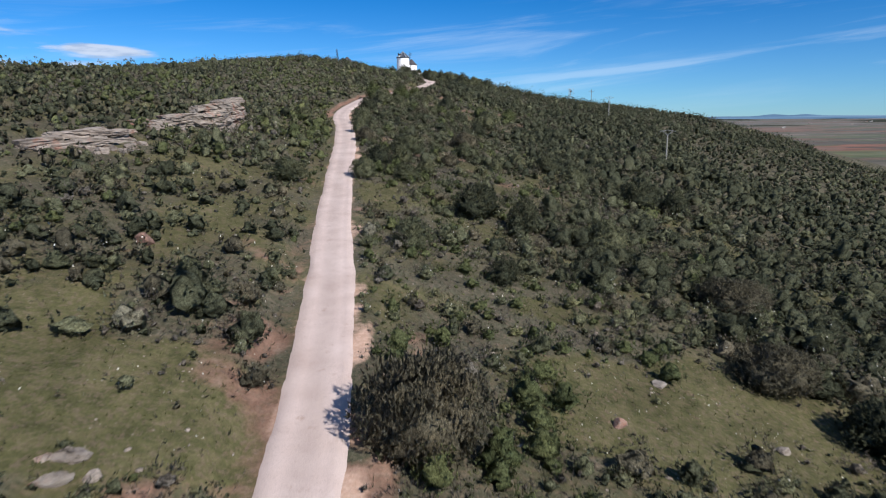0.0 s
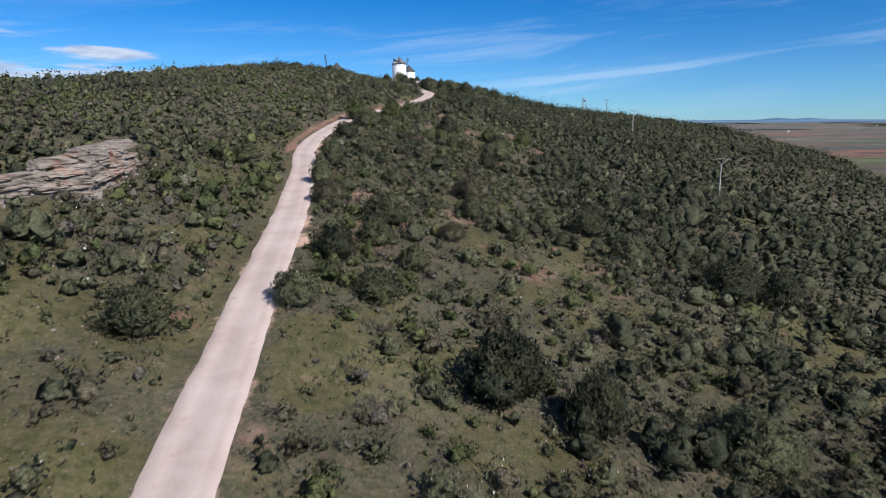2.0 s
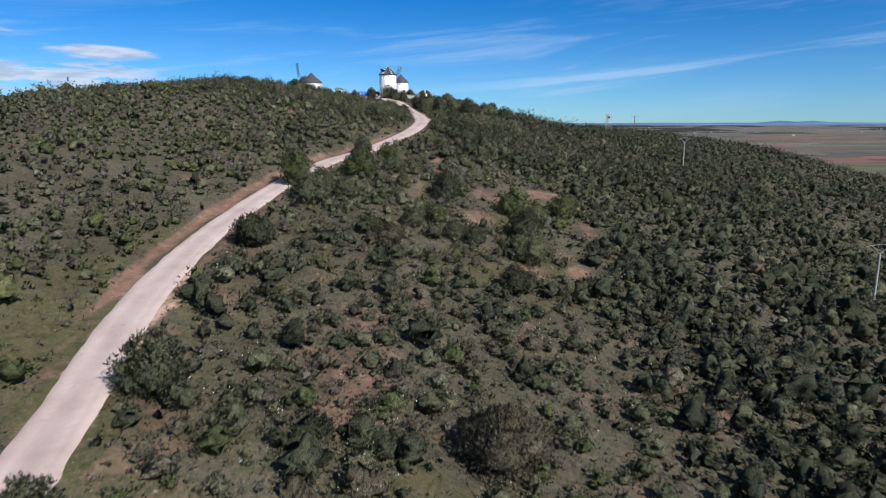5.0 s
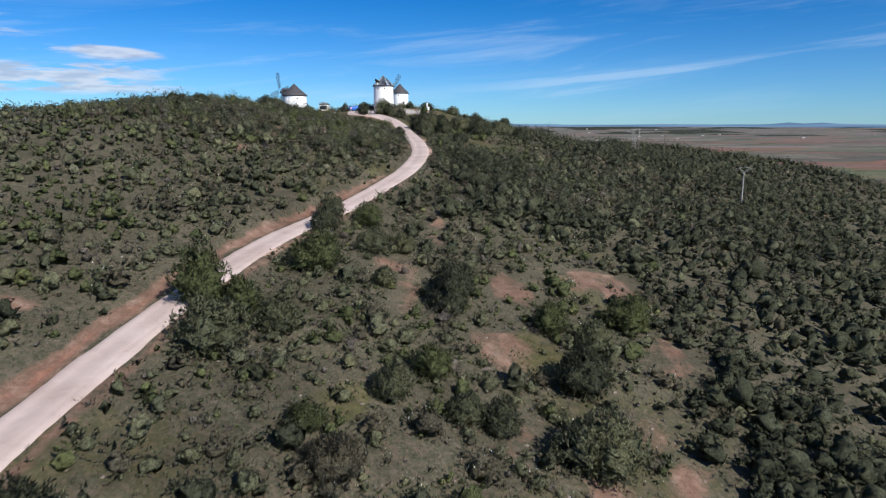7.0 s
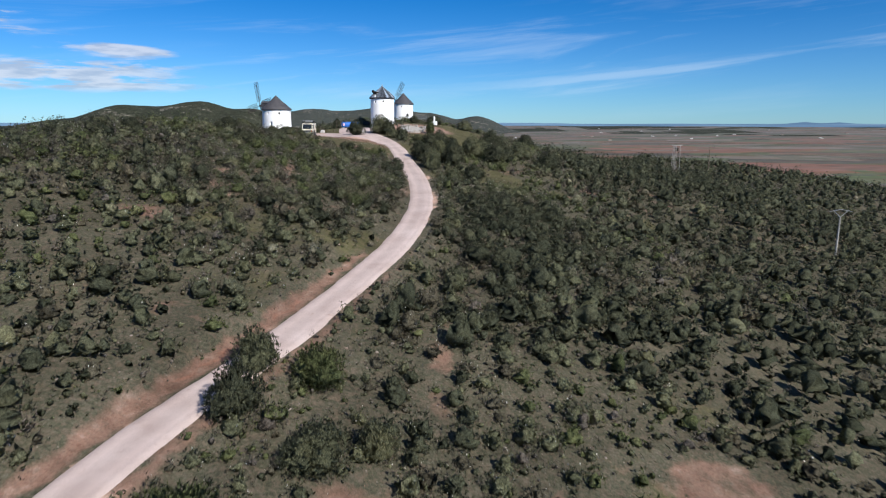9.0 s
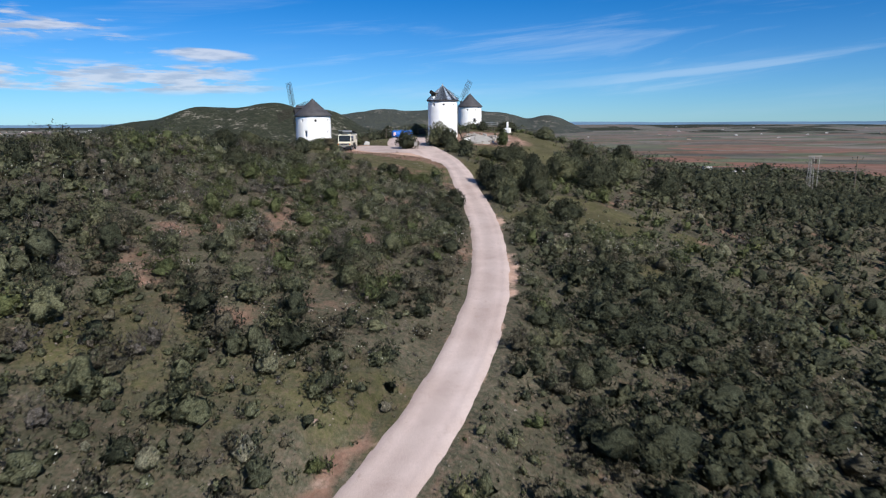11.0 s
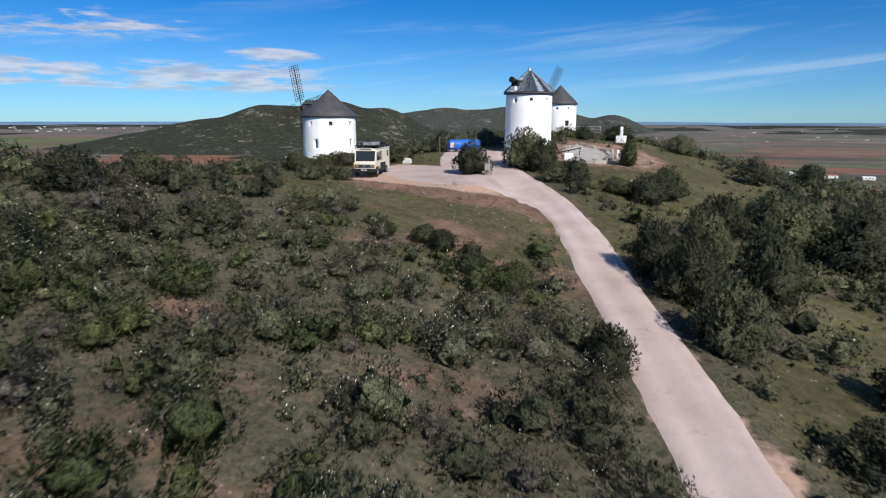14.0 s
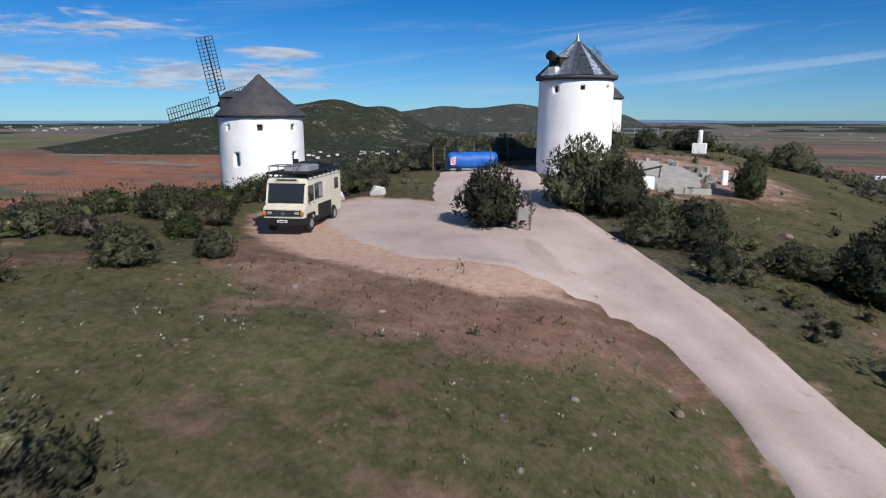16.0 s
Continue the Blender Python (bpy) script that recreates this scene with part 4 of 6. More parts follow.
def grow(x, y, leaves, leaf, size_lo, size_hi, tall, lobes, core, small=False, long=2.7):
    z = ground_z(x, y)
    which = rough2(x, y, 11.0, 31) * 0.8 + 0.55 * rng.normal(size=len(x)) + 1.1 * (0.5 + 0.5 * smooth_step(y, 60, 130)) * east_flank(x, y)
    kinds = np.select([which > 0.60, which > 0.32, which > -0.30, which > -0.52], [0, 4, 1, 3], 2)
    if small:
        kinds = np.where(rng.uniform(0, 1, len(x)) < 0.22 + 0.2 * (y < 120), 3, kinds)
    r = (size_lo + (size_hi - size_lo) * rng.uniform(0, 1, len(x)) ** 1.5) * (1 + 0.25 * rough2(x, y, 6.0, 33))
    r = np.where(kinds == 0, r * 1.18, r) * (1.08 + 0.14 * smooth_step(y, 58, 70) * (1 - smooth_step(y, 120, 145)) * (x < 14) + 0.34 * east_flank(x, y) + 0.20 * smooth_step(y, 190, 205) * (1 - smooth_step(y, 240, 252)) * (x < -4))
    h = r * rng.uniform(0.85, 1.30, len(x)) * tall
    h = np.where(kinds == 0, h * 1.05, h)
    c = np.c_[x, y, z - 0.06]
    for k, name in enumerate(("oak", "rose", "broom", "twig", "dusk")):
        w = kinds == k
        if name == "twig":
            SCRUB[name].append(leaf_cloud(c[w], r[w], h[w], int(leaves * 1.25), leaf * 1.25, lobes, 0.5, 4, 0.20, core, 0.42))
        else:
            SCRUB[name].append(leaf_cloud(c[w], r[w], h[w], leaves, leaf, lobes, 0.15, 4, 1.5 / long, core, 0.66 if leaf < 0.15 else 0.57, long))
    return x, y, z, r, h, kinds


def thicket(x, y):
    """Chance that a spot is scrub: thick on the east flank, broken along the open strips."""
    east = east_flank(x, y)
    open_here = np.maximum(open_grass(x, y) * (1 - 0.3 * east * (y < 225)), 0.85 * bare_spots(x, y))
    return np.clip((1 - open_here) * (0.94 + 0.10 * east + 0.30 * (1 - 0.8 * east) * rough2(x, y, 5.0, 41)), 0, 1)


AREA = (-72, 82, 8, 350)
# from the camera's path outwards: reach, spacing, blades, blade size, radii, lobes, inside; large bushes, then small
# ones
BANDS = [(0, 13, 1.85, 330, 0.061, 0.60, 1.40, 11, (10, 5), 2.7, 0), (13, 30, 1.78, 96, 0.103, 0.70, 1.50, 9, (9, 4), 2.3, 0),
         (30, 200, 1.52, 26, 0.122, 0.72, 1.22, 6, (7, 3), 1.8, -1), (30, 200, 2.15, 36, 0.180, 0.72, 1.95, 7, (8, 3), 2.1, 1)]
SMALL = [(0, 13, 0.95, 36, 0.053, 0.24, 0.68, 4, (6, 3)), (13, 30, 1.12, 22, 0.076, 0.32, 0.76, 3, (6, 2)), (30, 60, 2.4, 12, 0.12, 0.45, 0.8, 3, (5, 2))]


def mown(x, y):
    """0 to 1: the short turf below the yard, nearly free of shrubs."""
    return smooth_step(1.25 - np.hypot((x + 22) / 16.0, (y - 266) / 10.5), 0, 0.4)


near_bushes = []
for lo, hi, step, leaves, leaf, s0, s1, lobes, core, long, flank in BANDS:
    keep = lambda x, y: thicket(x, y) * ((corridor(x, y) >= lo) & (corridor(x, y) < hi) & ((flank == 0) | ((x > -8) == (flank > 0))))
    x, y = scatter(step, *AREA, keep)
    near_bushes.append(grow(x, y, leaves, leaf, s0, s1, 0.95, lobes, core, False, long))
for lo, hi, step, leaves, leaf, s0, s1, lobes, core in SMALL:
    keep = lambda x, y: np.clip(0.10 + 0.80 * thicket(x, y) + 0.30 * rough2(x, y, 3.0, 45) + 0.22 * smooth_step(y, 55, 70) * (1 - smooth_step(y, 110, 135)) * (x < 0), 0, 1) * ((corridor(x, y) >= lo) & (corridor(x, y) < hi)) * (1 - 0.7 * bare_spots(x, y)) * (1 - 0.92 * mown(x, y))
    x, y = scatter(step, *AREA, keep, 1.75)
    near_bushes.append(grow(x, y, leaves, leaf, s0, s1, 0.85, lobes, core, True))


def heath():
    """Low twiggy heath and dry stalks that fill the ground between the bushes."""
    keep = lambda x, y: np.clip(0.22 + 0.62 * thicket(x, y) + 0.40 * rough2(x, y, 2.2, 47) + 0.40 * smooth_step(y, 55, 70) * (1 - smooth_step(y, 110, 135)), 0, 1) * (corridor(x, y) < np.where(x < -8, 32, 21)) * (1 - 0.6 * bare_spots(x, y)) * (1 - 0.8 * mown(x, y))
    x, y = scatter(0.62, -60, 40, 10, 290, keep, 1.7)
    c = np.c_[x, y, ground_z(x, y) - 0.02]
    r = rng.uniform(0.16, 0.42, len(x))
    which = rng.uniform(0, 1, len(x)) + 0.4 * rough2(x, y, 6.0, 48)
    for name, w in (("twig", which < 0.42), ("dusk", (which >= 0.42) & (which < 0.62)), ("rose", (which >= 0.62) & (which < 0.9)), ("broom", which >= 0.9)):
        SCRUB[name].append(leaf_cloud(c[w], r[w], r[w] * 0.8, 7, 0.060, 2, 0.5, 3, 0.22 if name == "twig" else 0.42, None))


heath()
# the far flanks of the hill
keep = lambda x, y: 0.95 * thicket(x, y) * ~((x > AREA[0]) & (x < AREA[1]) & (y > AREA[2]) & (y < AREA[3])) * (hill(x, y) > plain(x, y) + 12)
x, y = scatter(3.0, -150, 190, -10, 460, keep)
grow(x, y, 24, 0.22, 1.4, 2.1, 0.85, 4, (8, 3), False, 1.6)

SCRUB_LOOK = {"oak": (LEAF_OAK, "dark green holm oak and juniper scrub", "oak_scrub"), "rose": (LEAF_ROSE, "grey-green rockrose scrub on the hillside", "rockrose_scrub"),
              "dusk": (LEAF_DUSK, "dull brownish evergreen bushes on the hillside", "dusky_scrub"),
              "broom": (LEAF_BROOM, "olive green broom bushes among the scrub", "broom_scrub"), "twig": (LEAF_TWIG, "bare brownish twiggy bushes on the hillside", "dry_scrub")}
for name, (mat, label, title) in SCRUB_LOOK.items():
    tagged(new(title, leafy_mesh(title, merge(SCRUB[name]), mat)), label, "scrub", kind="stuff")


def flowers():
    """White blossom on some of the rockroses."""
    clouds = []
    for i, count, petal in ((0, 24, 0.030), (4, 7, 0.030), (1, 8, 0.042)):
        x, y, z, r, h, kinds = near_bushes[i]
        ok = ((kinds == 1) | (kinds == 4)) & (rough2(x, y, 8.0, 51) + 0.6 * smooth_step(y, 200, 230) > 0.0)
        clouds.append(leaf_cloud(np.c_[x, y, z][ok], r[ok] * 1.05, h[ok] * 1.05, count, petal, up=1.5, tuft=1, slim=0.8, core=None))
    tagged(new("rockrose_blossom", leafy_mesh("rockrose_blossom", merge(clouds), PETAL)), "white blossom on the rockrose bushes", "flowers", kind="stuff")


def grass():
    """Tufts on the open ground."""
    x, y = scatter(0.52, -34, 26, 12, 306, lambda x, y: 0.75 * np.clip(0.25 + open_grass(x, y), 0, 1) * (corridor(x, y) < 17))
    c = np.c_[x, y, ground_z(x, y) - 0.02]
    n = len(x)
    count = 5
    own = np.repeat(np.arange(n), count)
    a = rng.uniform(0, 2 * np.pi, n * count)
    foot = c[own] + np.stack([np.cos(a), np.sin(a), 0 * a], 1) * rng.uniform(0, 0.16, n * count)[:, None]
    tall = rng.uniform(0.04, 0.13, n * count)
    tip = foot + np.stack([np.cos(a) * tall * 0.7, np.sin(a) * tall * 0.7, tall], 1)
    side = np.stack([-np.sin(a), np.cos(a), 0 * a], 1) * 0.016
    v = np.stack([foot - side, foot + side, tip + side * 0.2, tip - side * 0.2], 1).reshape(-1, 3)
    tagged(new("grass", mesh_of("grass", v, np.arange(len(v)).reshape(-1, 4), LEAF_GRASS)), "short olive and dry grass tufts", "grass", kind="stuff")


def daisies():
    """Small white flowers in the turf below the yard and beside the lower track."""
    x, y = scatter(0.9, -36, 24, 14, 274, lambda x, y: 0.40 * ((y > 248) | (y < 60)) * (1 - smooth_step(y, 264, 269)) * np.clip(open_grass(x, y), 0, 1) * (rough2(x, y, 4.0, 77) > -0.1))
    cloud = leaf_cloud(np.c_[x, y, ground_z(x, y)], np.full(len(x), 0.25), np.full(len(x), 0.22), 4, 0.026, 2, 1.0, 1, 0.8, None)
    tagged(new("white_flowers", leafy_mesh("white_flowers", cloud, PETAL)), "small white flowers scattered in the turf", "flowers", kind="stuff")


flowers()
daisies()
grass()


def lump(seed, squash=0.7, detail=2):
    """A stone: a ball knocked out of shape with flat breaks."""
    r = random.Random(seed)
    bm = bmesh.new()
    bmesh.ops.create_icosphere(bm, subdivisions=detail, radius=1.0)
    cuts = [(Vector((r.gauss(0, 1), r.gauss(0, 1), r.gauss(0, 0.8))).normalized(), r.uniform(0.45, 0.85)) for _ in range(9)]
    for v in bm.verts:
        for n, d in cuts:
            over = v.co.dot(n) - d
            if over > 0:
                v.co -= n * over * 0.9
        v.co *= 1 + 0.06 * noise.noise(v.co * 3 + Vector((seed, 0, 0)))
        v.co.z *= squash
    return bm


def mesh_from(name, bm, material, smooth=False):
    me = bpy.data.meshes.new(name)
    bm.to_mesh(me)
    bm.free()
    me.materials.append(material)
    if smooth:
        me.polygons.foreach_set("use_smooth", np.ones(len(me.polygons), bool))
    return me


def stones():
    """Loose stones all over the bare ground, as one mesh."""
    shapes = []
    for k in range(4):
        bm = lump(60 + k, 0.6, 1)
        bm.verts.ensure_lookup_table()
        shapes.append((np.array([v.co for v in bm.verts]), np.array([[v.index for v in f.verts] for f in bm.faces])))
        bm.free()
    x, y = scatter(1.5, -34, 26, 12, 306, lambda x, y: 0.5 * (corridor(x, y) < 20) * (rough2(x, y, 9.0, 61) > -0.1))
    z = ground_z(x, y)
    chunks = []
    for k, (sv, sf) in enumerate(shapes):
        for i in range(k, len(x), 4):
            s = 0.05 + 0.16 * rng.uniform() ** 3
            a = rng.uniform(0, 6.28)
            ca, sa = math.cos(a), math.sin(a)
            q = sv * s * np.array([1.2, 0.9, 0.8])
            chunks.append((np.c_[q[:, 0] * ca - q[:, 1] * sa + x[i], q[:, 0] * sa + q[:, 1] * ca + y[i], q[:, 2] + z[i]], sf))
    v, f = merge(chunks)
    tagged(new("stones", mesh_of("stones", v, f, ROCK)), "pale loose stones strewn over the red soil", "stones", kind="stuff")


stones()

# ---- building blocks ----
def thing(name, m, label, category, group=""):
    ob = new(name)
    ob.empty_display_size = 0.2
    ob.matrix_world = m
    return tagged(ob, label, category, group)


def part(name, bm, material, parent, label="", smooth=False):
    ob = new(name, mesh_from(name, bm, material, smooth))
    ob.parent = parent
    return tagged(ob, label) if label else ob


def box(bm, centre, size, turn=(0, 0, 0), bevel=0.0):
    made = bmesh.ops.create_cube(bm, size=1.0)["verts"]
    bmesh.ops.scale(bm, vec=size, verts=made)
    if bevel:
        edges = list({e for v in made for e in v.link_edges})
        made = bmesh.ops.bevel(bm, geom=edges, offset=bevel, segments=2, affect="EDGES", profile=0.6)["verts"]
    bmesh.ops.transform(bm, matrix=pose(*centre, *turn), verts=made)
    return made


def boxes(*args, bevel=0.0):
    bm = bmesh.new()
    for a in args:
        box(bm, *a, bevel=bevel)
    return bm


def tube(bm, a, b, r0, r1=None, sides=8, caps=True):
    a, b = Vector(a), Vector(b)
    way = b - a
    made = bmesh.ops.create_cone(bm, cap_ends=caps, segments=sides, radius1=r0, radius2=r0 if r1 is None else r1, depth=way.length)["verts"]
    turn = way.to_track_quat("Z", "Y").to_matrix().to_4x4()
    bmesh.ops.transform(bm, matrix=Matrix.Translation((a + b) / 2) @ turn, verts=made)
    return made


def tubes(*args, sides=8):
    bm = bmesh.new()
    for a in args:
        tube(bm, *a, sides=sides)
    return bm


def turned(profile, sides=48, wobble=0.0, seed=0):
    """A lathed shape from (radius, height) pairs."""
    bm = bmesh.new()
    rings = []
    for r, z in profile:
        ring = []
        for j in range(sides):
            a = 2 * math.pi * j / sides
            k = 1 + wobble * noise.noise(Vector((math.cos(a) * 2 + seed, math.sin(a) * 2, z * 0.5)))
            ring.append(bm.verts.new((r * k * math.cos(a), r * k * math.sin(a), z)))
        rings.append(ring)
    for lo, hi in zip(rings, rings[1:]):
        for j in range(sides):
            bm.faces.new((lo[j], lo[(j + 1) % sides], hi[(j + 1) % sides], hi[j]))
    bm.faces.new(rings[0][::-1])
    bm.faces.new(rings[-1])
    return bm


def land(x, y):
    return float(ground_z(x, y)[0])


# ---- windmills ----
def wall_with_holes(radius, height, holes, taper=0.98, thick=0.55, sides=96, rows=44, seed=0):
    """A round wall with openings cut through it. holes: angle in degrees, height of the middle, width, height."""
    bm = bmesh.new()
    zs = [height * i / rows for i in range(rows + 1)]

    def spot(j, i, inner):
        a, z = 2 * math.pi * j / sides, zs[i]
        r = radius * (1 - (1 - taper) * z / height)
        r += 0.035 * noise.noise(Vector((math.cos(a) * 3 + seed, math.sin(a) * 3, z * 0.8)))
        if i == rows:
            r -= 0.10
        r -= thick if inner else 0
        return r * math.cos(a), r * math.sin(a), z

    out = [[bm.verts.new(spot(j, i, False)) for j in range(sides)] for i in range(rows + 1)]
    inn = [[bm.verts.new(spot(j, i, True)) for j in range(sides)] for i in range(rows + 1)]

    def is_hole(j, i):
        a = 360 * (j + 0.5) / sides
        z = (zs[i] + zs[i + 1]) / 2
        for ha, hz, w, h in holes:
            d = (a - ha + 180) % 360 - 180
            if abs(radians(d)) * radius < w / 2 and abs(z - hz) < h / 2:
                return True
        return False

    cut = {(j, i) for i in range(rows) for j in range(sides) if is_hole(j, i)}
    for i in range(rows):
        for j in range(sides):
            k = (j + 1) % sides
            if (j, i) in cut:
                for jj, a, b in (((j - 1) % sides, (j, i), (j, i + 1)), (k, (k, i + 1), (k, i))):
                    if (jj, i) not in cut:
                        bm.faces.new((out[a[1]][a[0]], inn[a[1]][a[0]], inn[b[1]][b[0]], out[b[1]][b[0]]))
                for ii, r in ((i - 1, i), (i + 1, i + 1)):
                    if (j, ii) not in cut:
                        f = (out[r][j], out[r][k], inn[r][k], inn[r][j])
                        bm.faces.new(f if ii < i else f[::-1])
                continue
            bm.faces.new((out[i][j], out[i][k], out[i + 1][k], out[i + 1][j]))
            bm.faces.new((inn[i][k], inn[i][j], inn[i + 1][j], inn[i + 1][k]))
    for j in range(sides):
        k = (j + 1) % sides
        bm.faces.new((out[rows][j], out[rows][k], inn[rows][k], inn[rows][j]))
    return bm


def opening_parts(tower, radius, holes, material):
    """A dark recessed leaf behind each opening."""
    for a, z, w, h in holes:
        bm = boxes(((radius - 0.30, 0, z), (0.05, w + 0.25, h + 0.15)))
        ob = part("window", bm, material if h > 0.5 else SHADOWED, tower)
        ob.matrix_local = pose(0, 0, 0, 0, 0, a)


def lattice_sail(parent, length, width, angle, start=1.1, rungs=15):
    """One sail: a stout spar with a ladder of laths. It lies in the xz plane, pointing up before it is turned by angle."""
    bm = tubes(((0, 0, 0.1), (0, 0, length), 0.075, 0.05), sides=6)
    sail = part("sail", bm, DARK_WOOD, parent, "weathered lattice sail")
    laths = []
    for k in range(5):
        x = -width / 2 + width * k / 4
        laths.append(((x, 0.05, start + (length - start) / 2), (0.045, 0.04, length - start)))
    frame_bm = boxes(*laths)
    part("lath_frame", frame_bm, DARK_WOOD, sail)
    for k in range(rungs + 1):
        rung = part("rung", boxes(((0, 0.08, start + (length - start) * k / rungs), (width + 0.06, 0.04, 0.045))), DARK_WOOD, sail)
    sail.matrix_local = pose(0, 0, 0, 0, angle, 0)
    return sail


def mill_tower(name, x, y, base, radius, height, holes, label, leaf_mat=SHADOWED, seed=0):
    mill = thing(name, pose(x, y, base), label, "windmill", "windmills on the hilltop")
    wall = part("wall", wall_with_holes(radius, height, holes, seed=seed), WHITEWASH, mill, "lumpy whitewashed round wall", True)
    opening_parts(wall, radius, holes, leaf_mat)
    part("floor_slab", turned([(radius - 0.4, 0.02), (radius - 0.4, 0.12)], 32), CONCRETE, mill)
    return mill


def facing(x, y):
    """The angle at a mill towards the camera's last position, from which its openings are placed to fit the view."""
    return math.degrees(math.atan2(252 - y, -15 - x))


def cone_roof(parent, radius, z0, z1, material, label, lip=0.16):
    bm = turned([(radius - 0.25, z0 - 0.04), (radius, z0 - 0.02), (radius, z0 + lip), (radius * 0.80, z0 + lip + (z1 - z0) * 0.20), (radius * 0.45, z0 + (z1 - z0) * 0.56), (0.10, z1 - 0.05), (0.02, z1)], 48, 0.01)
    return part("roof", bm, material, parent, label, True)


# the mill with a slate cone and sails
AX, AY, AZ = -42.2, 298.2, land(-42.2, 298.2) - 0.3
fa = facing(AX, AY)
top_a = 38.15 - AZ
mill_a = mill_tower("windmill", AX, AY, AZ, 3.42, top_a, [(fa - 6, top_a - 0.88, 0.46, 0.40), (fa - 51, top_a - 0.84, 0.42, 0.38), (fa + 45, top_a - 0.84, 0.42, 0.38), (fa - 38, top_a - 3.35, 0.66, 1.0), (fa + 45, top_a - 3.25, 0.60, 1.0)],
                    "whitewashed round windmill with dark slate cone and lattice sails", BLUE_SHUTTER, 3)
cone_roof(mill_a, 3.62, top_a, 41.55 - AZ, SLATE, "dark grey slate cone")
HUB_WAY = 166.0  # where the sails face, degrees counterclockwise from +x
dorm = bmesh.new()
box(dorm, (1.9, 0, top_a + 0.82), (3.3, 1.9, 1.5))
ridge = [dorm.verts.new((xx, yy, zz)) for xx, yy, zz in ((0.35, -1.05, top_a + 1.58), (3.6, -1.05, top_a + 1.58), (3.6, 1.05, top_a + 1.58), (0.35, 1.05, top_a + 1.58), (0.35, 0, top_a + 2.12), (3.6, 0, top_a + 2.12))]
for q in ((0, 1, 5, 4), (2, 3, 4, 5), (1, 2, 5), (3, 0, 4)):
    dorm.faces.new([ridge[i] for i in q])
dormer = part("dormer", dorm, SLATE, mill_a, "slate-clad dormer over the axle")
dormer.matrix_local = pose(0, 0, 0, 0, 0, HUB_WAY)
axle = part("axle", tubes(((2.0, 0, top_a + 0.85), (4.5, 0, top_a + 1.03), 0.24, 0.20), sides=14), DARK_WOOD, mill_a, "dark timber axle")
axle.matrix_local = pose(0, 0, 0, 0, 0, HUB_WAY)
rotor = part("sail_cross", boxes(((0, 0, 0), (0.42, 0.34, 0.42)), bevel=0.04), DARK_WOOD, mill_a)
rotor.matrix_local = pose(0, 0, 0, 0, 0, HUB_WAY) @ pose(4.34, 0, top_a + 1.02, 0, 0, -90)
for q in range(4):
    lattice_sail(rotor, 5.5, 1.75, -13.7 + 90 * q)

# the mill with a sheet-metal roof
BX, BY, BZ = -16.9, 300.9, land(-16.9, 300.9) - 0.3
fb = facing(BX, BY)
top_b = 40.85 - BZ
mill_b = mill_tower("windmill", BX, BY, BZ, 2.88, top_b, [(fb + 8, top_b - 0.68, 0.40, 0.40), (fb - 33, top_b - 0.68, 0.36, 0.42), (fb + 55, top_b - 0.7, 0.3, 0.3), (fb + 150, 1.3, 1.1, 2.0)],
                    "taller whitewashed windmill with sheet-metal roof and no sails", SHADOWED, 9)
rb = 3.04
roof_b = part("roof", turned([(rb - 0.3, top_b - 0.03), (rb - 0.08, top_b), (rb - 0.08, top_b + 0.25), (rb * 0.5, top_b + 1.55), (0.06, top_b + 2.85)], 48), DARK_WOOD, mill_b, "boarded cone under metal sheets", True)
sheets = 22
for k in range(sheets):
    a0, a1 = 2 * math.pi * k / sheets, 2 * math.pi * (k + 1.06) / sheets
    bm = bmesh.new()
    lift = 0.05 + 0.02 * (k % 2)
    quad = []
    for r, z in ((rb + 0.02, top_b + 0.22), (rb * 0.52, top_b + 1.58), (0.10, top_b + 2.86)):
        for a in (a0, (a0 + a1) / 2, a1):
            rr = r + (lift if a != (a0 + a1) / 2 else lift - 0.02)
            quad.append(bm.verts.new((rr * math.cos(a), rr * math.sin(a), z + lift)))
    for i in (0, 1, 3, 4):
        bm.faces.new((quad[i], quad[i + 1], quad[i + 4], quad[i + 3]))
    bmesh.ops.solidify(bm, geom=bm.faces[:], thickness=0.012)
    sheet = part("roof_sheet", bm, METAL_SHEET, roof_b)
    # bright seam ribs, added for the white streaks of glint on the roof
    ca, sa = math.cos(a0), math.sin(a0)
    part("seam", tubes((((rb + 0.08) * ca, (rb + 0.08) * sa, top_b + 0.30), ((rb * 0.52 + 0.08) * ca, (rb * 0.52 + 0.08) * sa, top_b + 1.66), 0.035), (((rb * 0.52 + 0.08) * ca, (rb * 0.52 + 0.08) * sa, top_b + 1.66), (0.16 * ca, 0.16 * sa, top_b + 2.92), 0.03), sides=5), CHROME, sheet)
skirt = turned([(rb - 0.05, top_b + 0.02), (rb + 0.03, top_b + 0.02), (rb + 0.09, top_b + 0.22), (rb - 0.02, top_b + 0.24)], 48)
part("eave_band", skirt, SLATE, mill_b, "dark metal eave band", True)
part("finial", turned([(0.30, top_b + 2.62), (0.20, top_b + 2.95), (0.08, top_b + 3.2), (0.03, top_b + 3.42)], 12), CHROME, mill_b, "pale metal finial")
hole_b = fb - 42
bay = part("dormer_frame", boxes(((1.75, -0.50, top_b + 0.95), (1.5, 0.10, 1.2)), ((1.75, 0.50, top_b + 0.95), (1.5, 0.10, 1.2)), ((1.95, 0, top_b + 1.55), (1.3, 1.2, 0.08)), ((1.3, 0, top_b + 0.8), (0.1, 1.0, 1.2))), DARK_WOOD, mill_b, "broken dormer opening")
bay.matrix_local = pose(0, 0, 0, 0, 0, hole_b)
